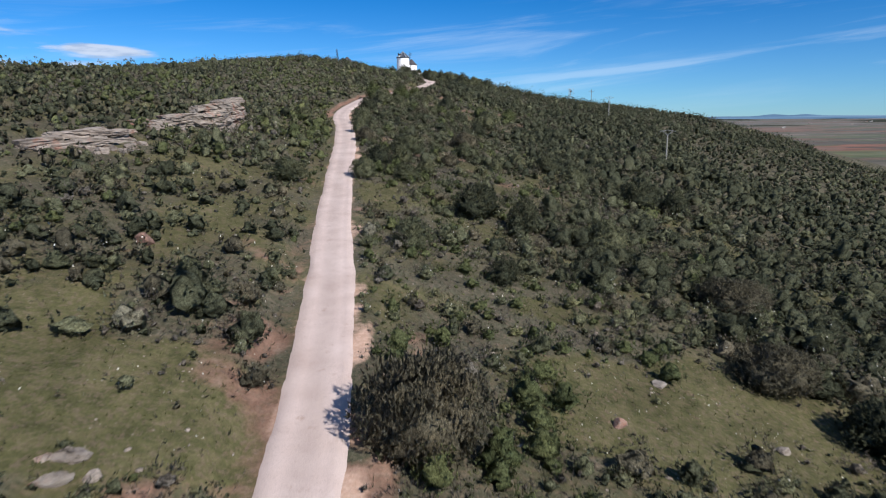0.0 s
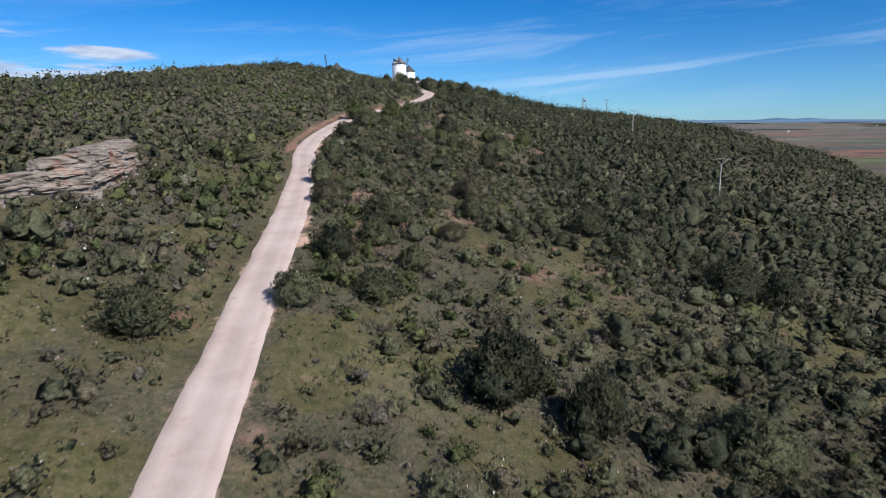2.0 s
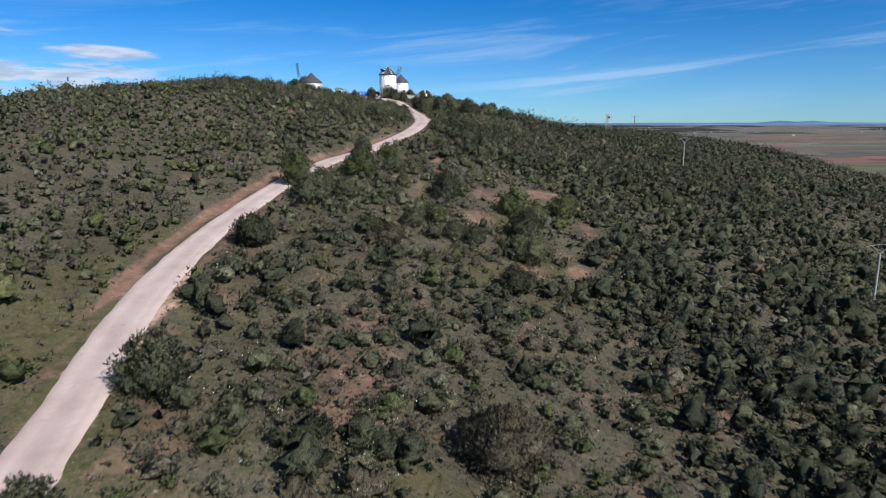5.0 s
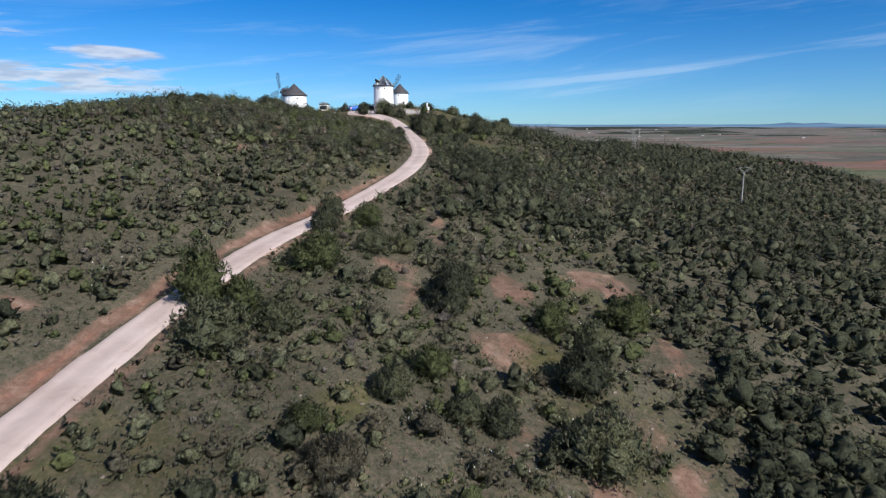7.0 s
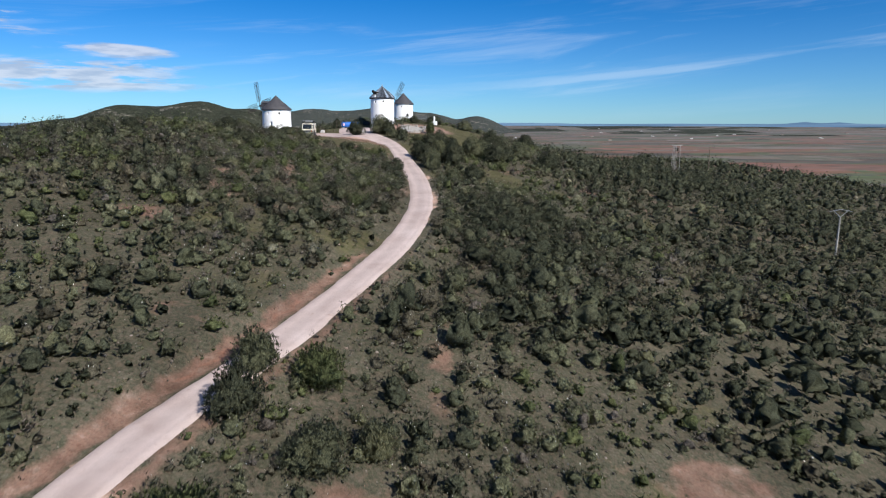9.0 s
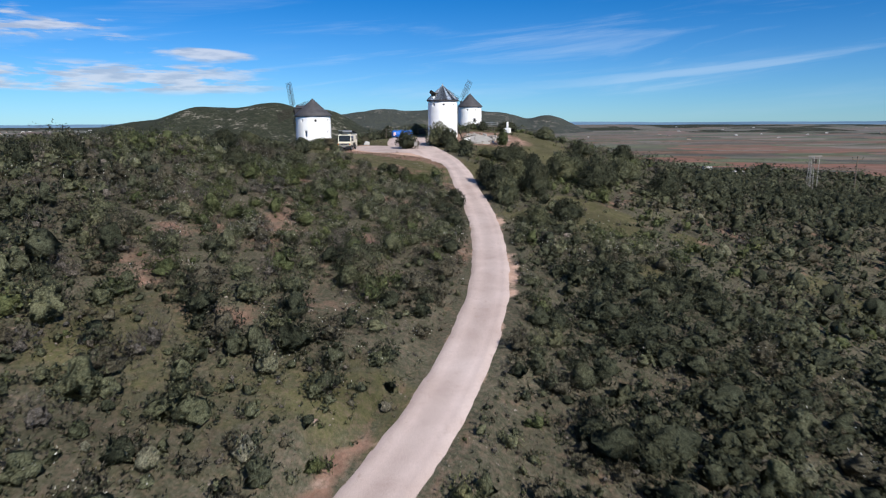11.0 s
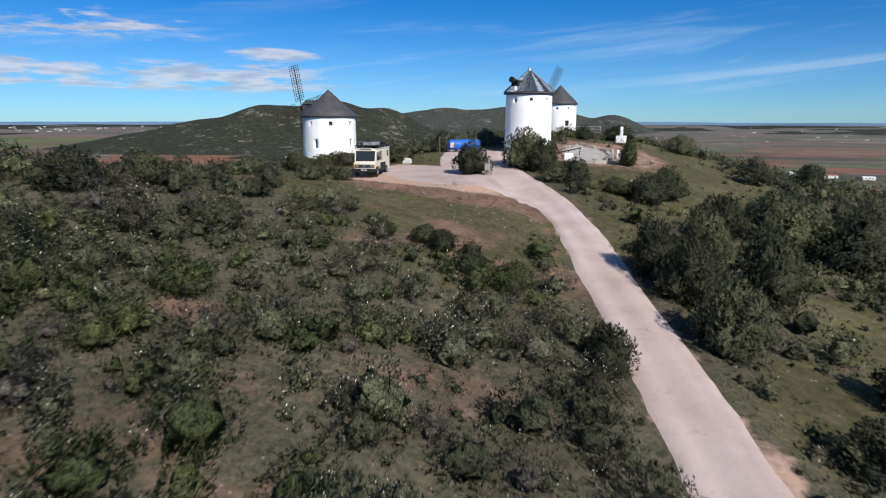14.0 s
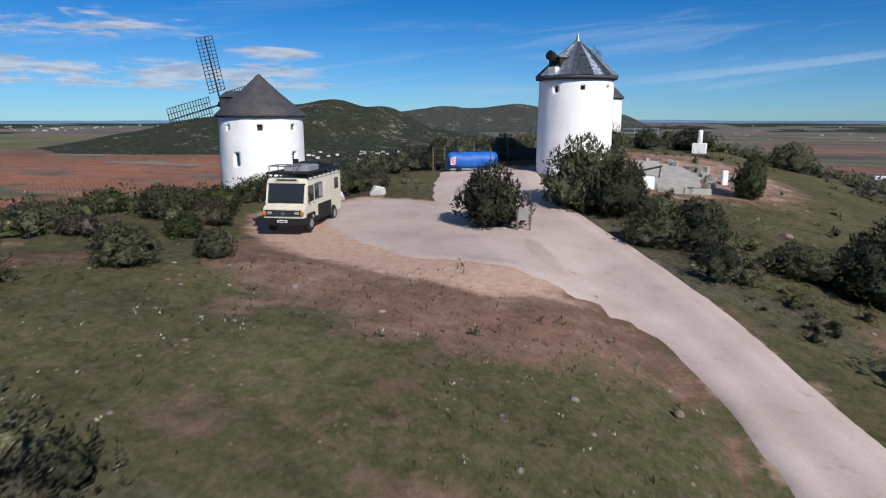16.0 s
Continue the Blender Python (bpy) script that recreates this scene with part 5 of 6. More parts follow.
drum = part("axle", tubes(((1.0, 0, top_b + 1.05), (2.75, 0, top_b + 1.62), 0.24, 0.27), ((2.75, 0, top_b + 1.62), (3.1, 0, top_b + 1.74), 0.36, 0.34), sides=16), BLACK, mill_b, "black axle stump")
drum.matrix_local = pose(0, 0, 0, 0, 0, hole_b)
chock = part("axle_block", boxes(((2.62, 0.1, top_b + 0.66), (0.6, 0.75, 0.46)), bevel=0.03), WHITE_PAINT, mill_b, "white block under the axle")
chock.matrix_local = pose(0, 0, 0, 0, 0, hole_b)

# the mill behind
CX, CY, CZ = -14.6, 335.5, land(-14.6, 335.5) - 0.3
fc = facing(CX, CY)
top_c = 40.45 - CZ
mill_c = mill_tower("windmill", CX, CY, CZ, 2.9, top_c, [(fc - 8, top_c - 0.7, 0.36, 0.36), (fc + 35, top_c - 0.7, 0.36, 0.36), (fc + 30, top_c - 3.2, 0.6, 0.9), (fc + 42, 1.2, 1.0, 1.9)],
                    "whitewashed windmill with grey cone roof and lattice sails, behind the others", SHADOWED, 17)
cone_roof(mill_c, 3.1, top_c, 43.75 - CZ, SLATE, "grey slate cone")
rot_c = part("sail_cross", boxes(((0, 0, 0), (0.4, 0.3, 0.4)), bevel=0.04), DARK_WOOD, mill_c)
rot_c.matrix_local = pose(0, 0, 0, 0, 0, 130) @ pose(3.9, 0, top_c + 1.3, 0, 0, -90)
ax_c = part("axle", tubes(((0.8, 0, top_c + 1.2), (3.95, 0, top_c + 1.3), 0.2, 0.18), sides=12), DARK_WOOD, mill_c)
ax_c.matrix_local = pose(0, 0, 0, 0, 0, 130)
for q in range(4):
    lattice_sail(rot_c, 5.9, 1.6, 28 + 90 * q)


def mill_deck():
    """Raised landing with steps and a rail beside the mill behind."""
    x, y = -9.8, 331.5
    deck = thing("wooden_landing", pose(x, y, land(x, y), 0, 0, 8), "grey raised landing with rail beside the mill", "landing")
    part("deck", boxes(((0, 0, 0.95), (4.4, 2.2, 0.12))), CONCRETE, deck)
    for px, py in ((-2.0, -1.0), (0, -1.0), (2.0, -1.0), (-2.0, 1.0), (2.0, 1.0)):
        part("post", boxes(((px, py, 0.40), (0.14, 0.14, 1.1))), POST, deck)
    for z in (1.45, 1.9):
        part("rail", boxes(((0, -1.05, z), (4.4, 0.06, 0.07))), GALV, deck)
    for px in (-2.1, -0.7, 0.7, 2.1):
        part("baluster", boxes(((px, -1.05, 1.45), (0.06, 0.06, 0.95))), GALV, deck)


mill_deck()


def fallen_sail():
    """Old sail timbers leaning beside the middle mill."""
    x, y = -12.9, 299.0
    s = thing("sail_timbers", pose(x, y, land(x, y), 0, 0, 20), "dark old sail timbers leaning by the mill", "timber")
    part("spar", tubes(((0, 0, 0), (-0.9, 0.5, 2.6), 0.09, 0.07), sides=7), DARK_WOOD, s)
    part("spar", tubes(((-0.4, 0, 0.1), (2.6, -0.4, 0.75), 0.08, 0.07), sides=7), DARK_WOOD, s)
    part("prop", tubes(((2.4, -0.4, -0.1), (2.5, -0.35, 0.8), 0.05), sides=6), DARK_WOOD, s)
    part("prop", tubes(((1.0, -0.2, -0.1), (1.1, -0.2, 0.5), 0.05), sides=6), DARK_WOOD, s)


fallen_sail()


# ---- the van ----
def extrude_side(profile, half, bevel=0.0):
    """A body from a side outline of (y, z) points, as wide as 2 * half."""
    bm = bmesh.new()
    a = [bm.verts.new((-half, y, z)) for y, z in profile]
    b = [bm.verts.new((half, y, z)) for y, z in profile]
    bm.faces.new(a[::-1])
    bm.faces.new(b)
    n = len(profile)
    for i in range(n):
        bm.faces.new((a[i], a[(i + 1) % n], b[(i + 1) % n], b[i]))
    bmesh.ops.recalc_face_normals(bm, faces=bm.faces[:])
    if bevel:
        bmesh.ops.bevel(bm, geom=bm.edges[:], offset=bevel, segments=3, affect="EDGES", profile=0.6)
    return bm


def build_van():
    x, y = -30.45, 280.9
    van = thing("camper_van", pose(x, y, land(x, y) + 0.02, 0, 0, 4), "cream high-roofed camper van with black bumper and loaded roof rack", "van")
    # the front is at -y
    out = [(-2.92, 0.62), (-2.98, 1.28), (-2.62, 1.42), (-2.30, 2.52), (-2.18, 2.66), (2.86, 2.70), (2.92, 2.55), (2.92, 0.50), (2.05, 0.50), (1.85, 0.86), (1.35, 0.86), (1.15, 0.50), (-1.55, 0.50), (-1.72, 0.90), (-2.32, 0.90), (-2.50, 0.55)]
    body = part("body", extrude_side(out, 1.05, 0.05), CREAM, van, "cream painted body", True)
    shield = part("windscreen", boxes(((0, -2.480, 1.955), (1.84, 0.05, 0.92), (-16.2, 0, 0)), bevel=0.02), GLASS, van, "dark windscreen")
    part("screen_rubber", boxes(((0, -2.467, 1.955), (1.94, 0.04, 1.00), (-16.2, 0, 0)), bevel=0.02), BLACK, van)
    part("wiper", tubes(((-0.7, -2.66, 1.48), (0.1, -2.60, 1.66), 0.012), ((0.1, -2.66, 1.48), (0.8, -2.60, 1.62), 0.012), sides=5), BLACK, van)
    part("grille", boxes(((0, -2.975, 1.04), (1.90, 0.06, 0.28)), bevel=0.015), BLACK, van, "black grille with chrome bars")
    for z in (0.95, 1.03, 1.11):
        part("grille_bar", boxes(((0, -3.012, z), (1.1, 0.02, 0.018))), CHROME, van)
    for sx in (-1, 1):
        part("headlight", boxes(((sx * 0.70, -3.005, 1.04), (0.24, 0.05, 0.15)), bevel=0.03), LAMP_GLASS, van, "clear headlight")
        part("indicator", boxes(((sx * 0.965, -2.985, 1.03), (0.17, 0.07, 0.19)), bevel=0.02), ORANGE, van, "orange indicator")
        part("fog_light", boxes(((sx * 0.72, -3.09, 0.60), (0.16, 0.04, 0.10)), bevel=0.02), LAMP_GLASS, van)
        mirror = part("mirror", boxes(((sx * 1.26, -2.35, 1.75), (0.10, 0.16, 0.34)), bevel=0.03), BLACK, van, "black wing mirror")
        part("mirror_arm", tubes(((sx * 1.03, -2.33, 1.50), (sx * 1.26, -2.33, 1.66), 0.02), ((sx * 1.03, -2.33, 1.98), (sx * 1.26, -2.33, 1.86), 0.02), sides=6), BLACK, mirror)
        part("cab_window", boxes(((sx * 1.04, -1.86, 1.92), (0.04, 0.78, 0.80)), bevel=0.015), GLASS, van)
        part("side_window", boxes(((sx * 1.04, -0.78, 1.94), (0.05, 1.15, 0.78)), bevel=0.015), GLASS, van)
        part("window_frame", boxes(((sx * 1.035, -0.78, 1.94), (0.045, 1.24, 0.87)), bevel=0.01), GREY_PLASTIC, van)
        part("rear_window", boxes(((sx * 1.04, 2.10, 2.05), (0.05, 0.62, 0.62)), bevel=0.015), GLASS, van)
        part("sill", boxes(((sx * 1.03, -0.20, 0.56), (0.07, 2.6, 0.26)), bevel=0.02), BLACK, van)
        part("side_locker", boxes(((sx * 1.045, 0.10, 0.93), (0.05, 2.1, 0.62)), bevel=0.015), BLACK, van, "dark grey locker panel")
        part("door_handle", boxes(((sx * 1.065, -1.55, 1.42), (0.03, 0.16, 0.04)), bevel=0.008), BLACK, van)
        part("gutter", boxes(((sx * 1.045, 0.3, 2.60), (0.05, 5.0, 0.04))), GREY_PLASTIC, van)
        for wy in (-2.02, 1.60):
            wheel = part("wheel", turned([(0.20, -0.14), (0.36, -0.14), (0.425, -0.10), (0.43, 0.0), (0.425, 0.10), (0.36, 0.14), (0.20, 0.14)], 28), BLACK, van, "black tyre", True)
            wheel.matrix_local = pose(sx * 0.95, wy, 0.42, 0, 90, 0)
            rim = part("rim", turned([(0.23, -0.146), (0.22, 0.146)], 20), GREY_PLASTIC, wheel, "grey steel rim")
    part("bumper", boxes(((0, -3.03, 0.62), (2.16, 0.20, 0.34)), ((-1.04, -2.78, 0.62), (0.12, 0.55, 0.34)), ((1.04, -2.78, 0.62), (0.12, 0.55, 0.34)), bevel=0.04), BLACK, van, "black bumper")
    part("badge", turned([(0.10, -0.01), (0.10, 0.01)], 16), CHROME, van).matrix_local = pose(0, -3.02, 1.03, 90, 0, 0)
    for sx in (-1, 1):
        part("wheel_arch", boxes(((sx * 1.06, -2.02, 0.90), (0.10, 1.02, 0.12)), ((sx * 1.06, -1.52, 0.72), (0.10, 0.12, 0.40)), ((sx * 1.06, -2.52, 0.72), (0.10, 0.12, 0.40)), bevel=0.03), BLACK, van)
        part("curtain", boxes(((sx * 1.068, -0.52, 1.94), (0.006, 0.50, 0.66)), bevel=0.002), GREY_PLASTIC, van, "pale curtain in the side window")
        part("pillar", boxes(((sx * 0.985, -2.50, 1.90), (0.10, 0.06, 0.96), (-16.2, 0, 0)), bevel=0.02), CREAM, van)
    part("dashboard", boxes(((0, -2.33, 1.50), (1.7, 0.30, 0.14)), bevel=0.03), GREY_PLASTIC, van)
    part("seat", boxes(((-0.45, -1.75, 1.75), (0.5, 0.15, 0.75)), ((0.45, -1.75, 1.75), (0.5, 0.15, 0.75)), bevel=0.05), GREY_PLASTIC, van)
    plate = part("number_plate", boxes(((0, -3.14, 0.66), (0.52, 0.02, 0.12))), WHITE_PAINT, van, "white number plate")
    part("plate_bar", boxes(((0, -3.152, 0.66), (0.40, 0.006, 0.05))), BLACK, plate)
    sign = part("roof_sign", boxes(((0, -2.30, 2.60), (1.25, 0.10, 0.18)), bevel=0.02), CREAM, van, "destination board above the windscreen")
    part("sign_bar", boxes(((0, -2.354, 2.60), (1.05, 0.008, 0.08))), BLACK, sign)
    rack = part("roof_rack", boxes(((0, 0.30, 2.93), (2.2, 5.2, 0.06)), bevel=0.015), BLACK, van, "black roof rack")
    for k in range(8):
        part("rack_bar", boxes(((0, -2.2 + 0.68 * k, 2.88), (2.22, 0.07, 0.06))), BLACK, rack)
        for sx in (-1, 1):
            part("rack_foot", boxes(((sx * 1.06, -2.2 + 0.68 * k, 2.76), (0.05, 0.07, 0.32), (0, sx * 14, 0))), BLACK, rack)
    hoop = []
    for px in (-0.95, 0.35):
        hoop += [((px, -2.2, 2.94), (px, -2.2, 3.26), 0.028), ((px, -1.1, 2.94), (px, -1.1, 3.26), 0.028), ((px, -2.2, 3.26), (px, -1.1, 3.26), 0.028)]
    hoop += [((-0.95, -2.2, 3.26), (0.35, -2.2, 3.26), 0.028), ((-0.95, -1.1, 3.26), (0.35, -1.1, 3.26), 0.028)]
    part("rail", tubes(*hoop, sides=6), CHROME, rack, "tubular rack rail")
    roof_box = part("roof_box", boxes(((0.1, -0.55, 3.06), (1.3, 1.6, 0.34)), bevel=0.05), GREY_PLASTIC, van, "grey aluminium roof box")
    part("luggage", boxes(((-0.2, 1.2, 3.08), (1.1, 1.4, 0.36), (0, 0, 6)), ((0.5, 2.1, 3.02), (0.7, 0.5, 0.28), (0, 0, -9)), bevel=0.08), BLACK, van, "black wrapped luggage")
    part("roof_vent", boxes(((-0.5, 0.2, 3.30), (0.22, 0.30, 0.34)), bevel=0.03), BLACK, van)
    carrier = part("bicycle_carrier", tubes(((-0.7, 3.0, 0.7), (-0.7, 3.45, 0.7), 0.025), ((0.7, 3.0, 0.7), (0.7, 3.45, 0.7), 0.025), ((-0.8, 3.45, 0.7), (0.8, 3.45, 0.7), 0.025), sides=6), BLACK, van, "rear carrier with a spare wheel")
    spare = part("spare_wheel", turned([(0.2, -0.09), (0.33, -0.09), (0.36, 0.0), (0.33, 0.09), (0.2, 0.09)], 22), BLACK, carrier, "", True)
    spare.matrix_local = pose(0.55, 3.15, 1.05, 90, 0, 0)


build_van()


# ---- the yard ----
def boulder(x, y, size, squash, material, label, seed, name="boulder"):
    me = mesh_from(name, lump(seed, squash, 3), material)
    ob = new(name, me)
    ob.matrix_world = pose(x, y, land(x, y) + size * squash * 0.45, 0, 0, seed * 37) @ Matrix.Diagonal((size, size * 0.85, size, 1))
    return tagged(ob, label, "boulder")


boulder(-29.6, 290.4, 0.75, 0.75, WHITE_PAINT, "whitewashed boulder at the edge of the yard", 5)
boulder(-31.6, 288.6, 0.55, 0.8, WHITE_PAINT, "small whitewashed boulder behind the van", 8)


def blue_tank():
    """A long tank under a blue sheet, on a low frame."""
    x, y = -24.9, 300.4
    tank = thing("water_tank_trailer", pose(x, y, land(x, y), 0, 0, 24), "long tank under a bright blue tarpaulin", "trailer")
    bm = bmesh.new()
    n, rings = 22, 14
    prev = None
    for i in range(rings + 1):
        px = -2.0 + 4.0 * i / rings
        end = 0.86 if i in (0, rings) else 1.0
        ring = []
        for j in range(n):
            a = 2 * math.pi * j / n
            sag = 0.04 * noise.noise(Vector((px * 1.4, math.cos(a) * 2, math.sin(a) * 2)))
            r = (0.70 + sag) * end
            ring.append(bm.verts.new((px, r * 0.95 * math.cos(a), 0.86 + r * math.sin(a))))
        if prev:
            for j in range(n):
                bm.faces.new((prev[j], prev[(j + 1) % n], ring[(j + 1) % n], ring[j]))
        else:
            bm.faces.new(ring)
        prev = ring
    bm.faces.new(prev[::-1])
    bmesh.ops.recalc_face_normals(bm, faces=bm.faces[:])
    part("tarpaulin", bm, TARP, tank, "bright blue tarpaulin", True)
    part("frame", boxes(((0, -0.5, 0.22), (3.9, 0.1, 0.12)), ((0, 0.5, 0.22), (3.9, 0.1, 0.12)), ((-1.9, 0, 0.22), (0.1, 1.1, 0.12)), ((1.9, 0, 0.22), (0.1, 1.1, 0.12))), GREY_PLASTIC, tank)
    for px in (-1.2, 1.2):
        for py in (-0.62, 0.62):
            w = part("wheel", turned([(0.08, -0.08), (0.20, -0.08), (0.22, 0.0), (0.20, 0.08), (0.08, 0.08)], 18), BLACK, tank, "", True)
            w.matrix_local = pose(px, py, 0.21, 90, 0, 0)
    board = part("warning_board", boxes(((-1.72, -0.80, 0.90), (0.42, 0.03, 0.62))), WHITE_PAINT, tank, "red and white striped board")
    for k in range(3):
        part("stripe", boxes(((-1.72, -0.822, 0.72 + 0.19 * k), (0.44, 0.012, 0.075), (0, 28, 0))), RED, board)


blue_tank()


def fence():
    """Bare posts with wire round the works, and a dark mesh fence behind."""
    posts = [(-28.1, 300.2), (-27.2, 300.5), (-28.6, 303.0), (-25.7, 299.6), (-23.2, 299.2), (-25.5, 304.6), (-22.6, 305.0)]
    f = thing("post_fence", pose(-26, 302, land(-26, 302)), "bare weathered posts with wire round the works", "fence")
    tops = []
    for px, py in posts:
        z = land(px, py) - land(-26, 302)
        part("post", tubes(((px + 26, py - 302, z - 0.2), (px + 26, py - 302 + 0.03, z + 2.0), 0.055, 0.045), sides=8), POST, f)
        tops.append((px + 26, py - 302, z))
    for a, b in zip(tops, tops[1:]):
        for h in (0.7, 1.3, 1.8):
            part("wire", tubes(((a[0], a[1], a[2] + h), (b[0], b[1], b[2] + h), 0.007), sides=4), GALV, f)
    g = thing("mesh_fence", pose(-19.8, 304.5, land(-19.8, 304.5), 0, 0, -10), "low dark mesh fence beside the mill", "fence")
    for k in range(5):
        part("post", tubes(((-2.6 + 1.3 * k, 0, -0.3), (-2.6 + 1.3 * k, 0, 1.25), 0.045), sides=7), DARK_WOOD, g)
    for k in range(4):
        part("panel", boxes(((-1.95 + 1.3 * k, 0, 0.55), (1.24, 0.03, 0.95))), SHADOWED, g)


fence()


def sign_posts():
    x, y = -18.75, 280.4
    s = thing("sign_post", pose(x, y, land(x, y), 0, 0, -8), "two short posts with a small faded notice beside the bush", "sign")
    part("post", tubes(((-0.28, 0, -0.2), (-0.31, 0, 1.15), 0.05, 0.045), sides=8), POST, s)
    part("post", tubes(((0.30, 0.1, -0.2), (0.38, 0.1, 1.25), 0.05, 0.045), sides=8), POST, s)
    part("notice", boxes(((0.02, -0.06, 0.92), (0.50, 0.02, 0.62), (0, 4, 0)), bevel=0.004), CONCRETE, s, "faded green and white notice")


sign_posts()


def monument():
    x, y = -4.8, 318.2
    m = thing("monument", pose(x, y, land(x, y), 0, 0, -14), "white trig pillar on a square block", "monument")
    part("plinth", boxes(((0, 0, 0.40), (1.3, 1.3, 1.2)), bevel=0.03), WHITEWASH, m, "white square block")
    part("pillar", turned([(0.24, 0.95), (0.23, 2.25), (0.17, 2.3)], 20), WHITEWASH, m, "white round pillar", True)


monument()


def ruin():
    """Low remains of a round stone threshing floor, open and paved."""
    x, y = -9.7, 300.4
    z = land(x, y)
    r = thing("ruined_walls", pose(x, y, z), "low broken pale stone foundations round a paved floor", "ruin")
    slab = turned([(3.0, -0.3), (3.0, 0.12), (2.9, 0.14)], 40, 0.04)
    bmesh.ops.scale(slab, vec=(0.95, 1.55, 1.0), verts=slab.verts)
    floor = part("floor", slab, CONCRETE, r, "pale worn paving")
    floor.matrix_local = pose(0, 0, 0, math.degrees(math.atan((land(x, y + 3) - land(x, y - 3)) / 6)), -math.degrees(math.atan((land(x + 3, y) - land(x - 3, y)) / 6)), 0)
    rr = random.Random(4)
    for k in range(46):
        a = 2 * math.pi * k / 46
        if rr.random() < 0.22:
            continue
        d = 3.05 + rr.uniform(-0.15, 0.2)
        hgt = rr.uniform(0.18, 0.5)
        blk = part("stone_block", boxes(((0, 0, hgt / 2 - 0.1), (rr.uniform(0.35, 0.55), rr.uniform(0.3, 0.45), hgt + 0.2)), bevel=0.04), ROCK if rr.random() < 0.5 else CONCRETE, r)
        bx, by = 0.95 * d * math.cos(a), 1.55 * d * math.sin(a)
        blk.matrix_local = pose(bx, by, land(x + bx, y + by) - z, rr.uniform(-6, 6), rr.uniform(-6, 6), math.degrees(a) + rr.uniform(-14, 14))
    for px, py, w, d, h, t in ((-2.0, -4.2, 1.0, 0.7, 0.8, 10), (1.0, -4.6, 2.6, 0.35, 0.35, 12), (3.8, -0.8, 0.4, 0.4, 1.0, 5), (4.4, 0.8, 2.6, 0.3, 0.4, -20), (-1.6, 3.6, 2.4, 0.4, 0.35, 3), (2.6, 2.9, 1.6, 0.4, 0.5, -35), (5.1, -0.2, 0.35, 0.35, 0.9, 0)):
        blk = part("wall_stub", boxes(((0, 0, h / 2 - 0.15), (w, d, h + 0.3)), bevel=0.05), WHITEWASH if h > 0.6 else CONCRETE, r, "pale wall stub")
        blk.matrix_local = pose(px, py, land(x + px, y + py) - z, 0, 0, t)


ruin()


# ---- poles ----
def power_pole(x, y, top, turn):
    z = land(x, y)
    p = thing("utility_pole", pose(x, y, z, 0, 0, turn), "tall concrete power pole with Y-shaped steel arms", "pole", "power poles over the scrub")
    h = top - z
    bm = bmesh.new()
    tube(bm, (0, 0, -0.4), (0, 0, h - 1.2), 0.20, 0.13, 10)
    part("shaft", bm, CONCRETE, p, "pale concrete shaft")
    arms = [((0, 0, h - 1.25), (sx * 1.25, 0, h - 0.12), 0.06) for sx in (-1, 1)]
    part("arm", tubes(arms[0], sides=6), GALV, p)
    part("arm", tubes(arms[1], sides=6), GALV, p)
    part("crossbar", tubes(((-1.25, 0, h - 0.12), (0, 0, h + 0.06), 0.05), ((0, 0, h + 0.06), (1.25, 0, h - 0.12), 0.05), ((-1.25, 0, h - 0.12), (-2.0, 0, h - 0.30), 0.045), ((1.25, 0, h - 0.12), (2.0, 0, h - 0.30), 0.045), sides=6), GALV, p)
    for px, pz in ((-1.95, h - 0.62), (0, h - 0.35), (1.95, h - 0.62)):
        part("insulator", turned([(0.03, pz), (0.08, pz + 0.05), (0.05, pz + 0.12), (0.08, pz + 0.18), (0.03, pz + 0.32)], 8), DARK_WOOD, p)


power_pole(56.6, 159.0, 10.1, 4)
power_pole(65.4, 249.3, 21.2, 6)


def far_pole(x, y, height):
    z = land(x, y)
    p = thing("utility_pole", pose(x, y, z, 0, 0, 15), "wooden power pole with a cross-arm on the ridge", "pole", "power poles over the scrub")
    part("shaft", tubes(((0, 0, -0.4), (0, 0, height), 0.17, 0.11)), POST, p)
    part("crossbar", boxes(((0, 0, height - 0.8), (3.0, 0.12, 0.12))), POST, p)
    for sx in (-1.4, -0.1, 1.4):
        part("insulator", tubes(((sx, 0, height - 0.75), (sx * 1.05, 0, height - 0.2), 0.05), sides=6), DARK_WOOD, p)


far_pole(81.0, 345.5, 9.2)


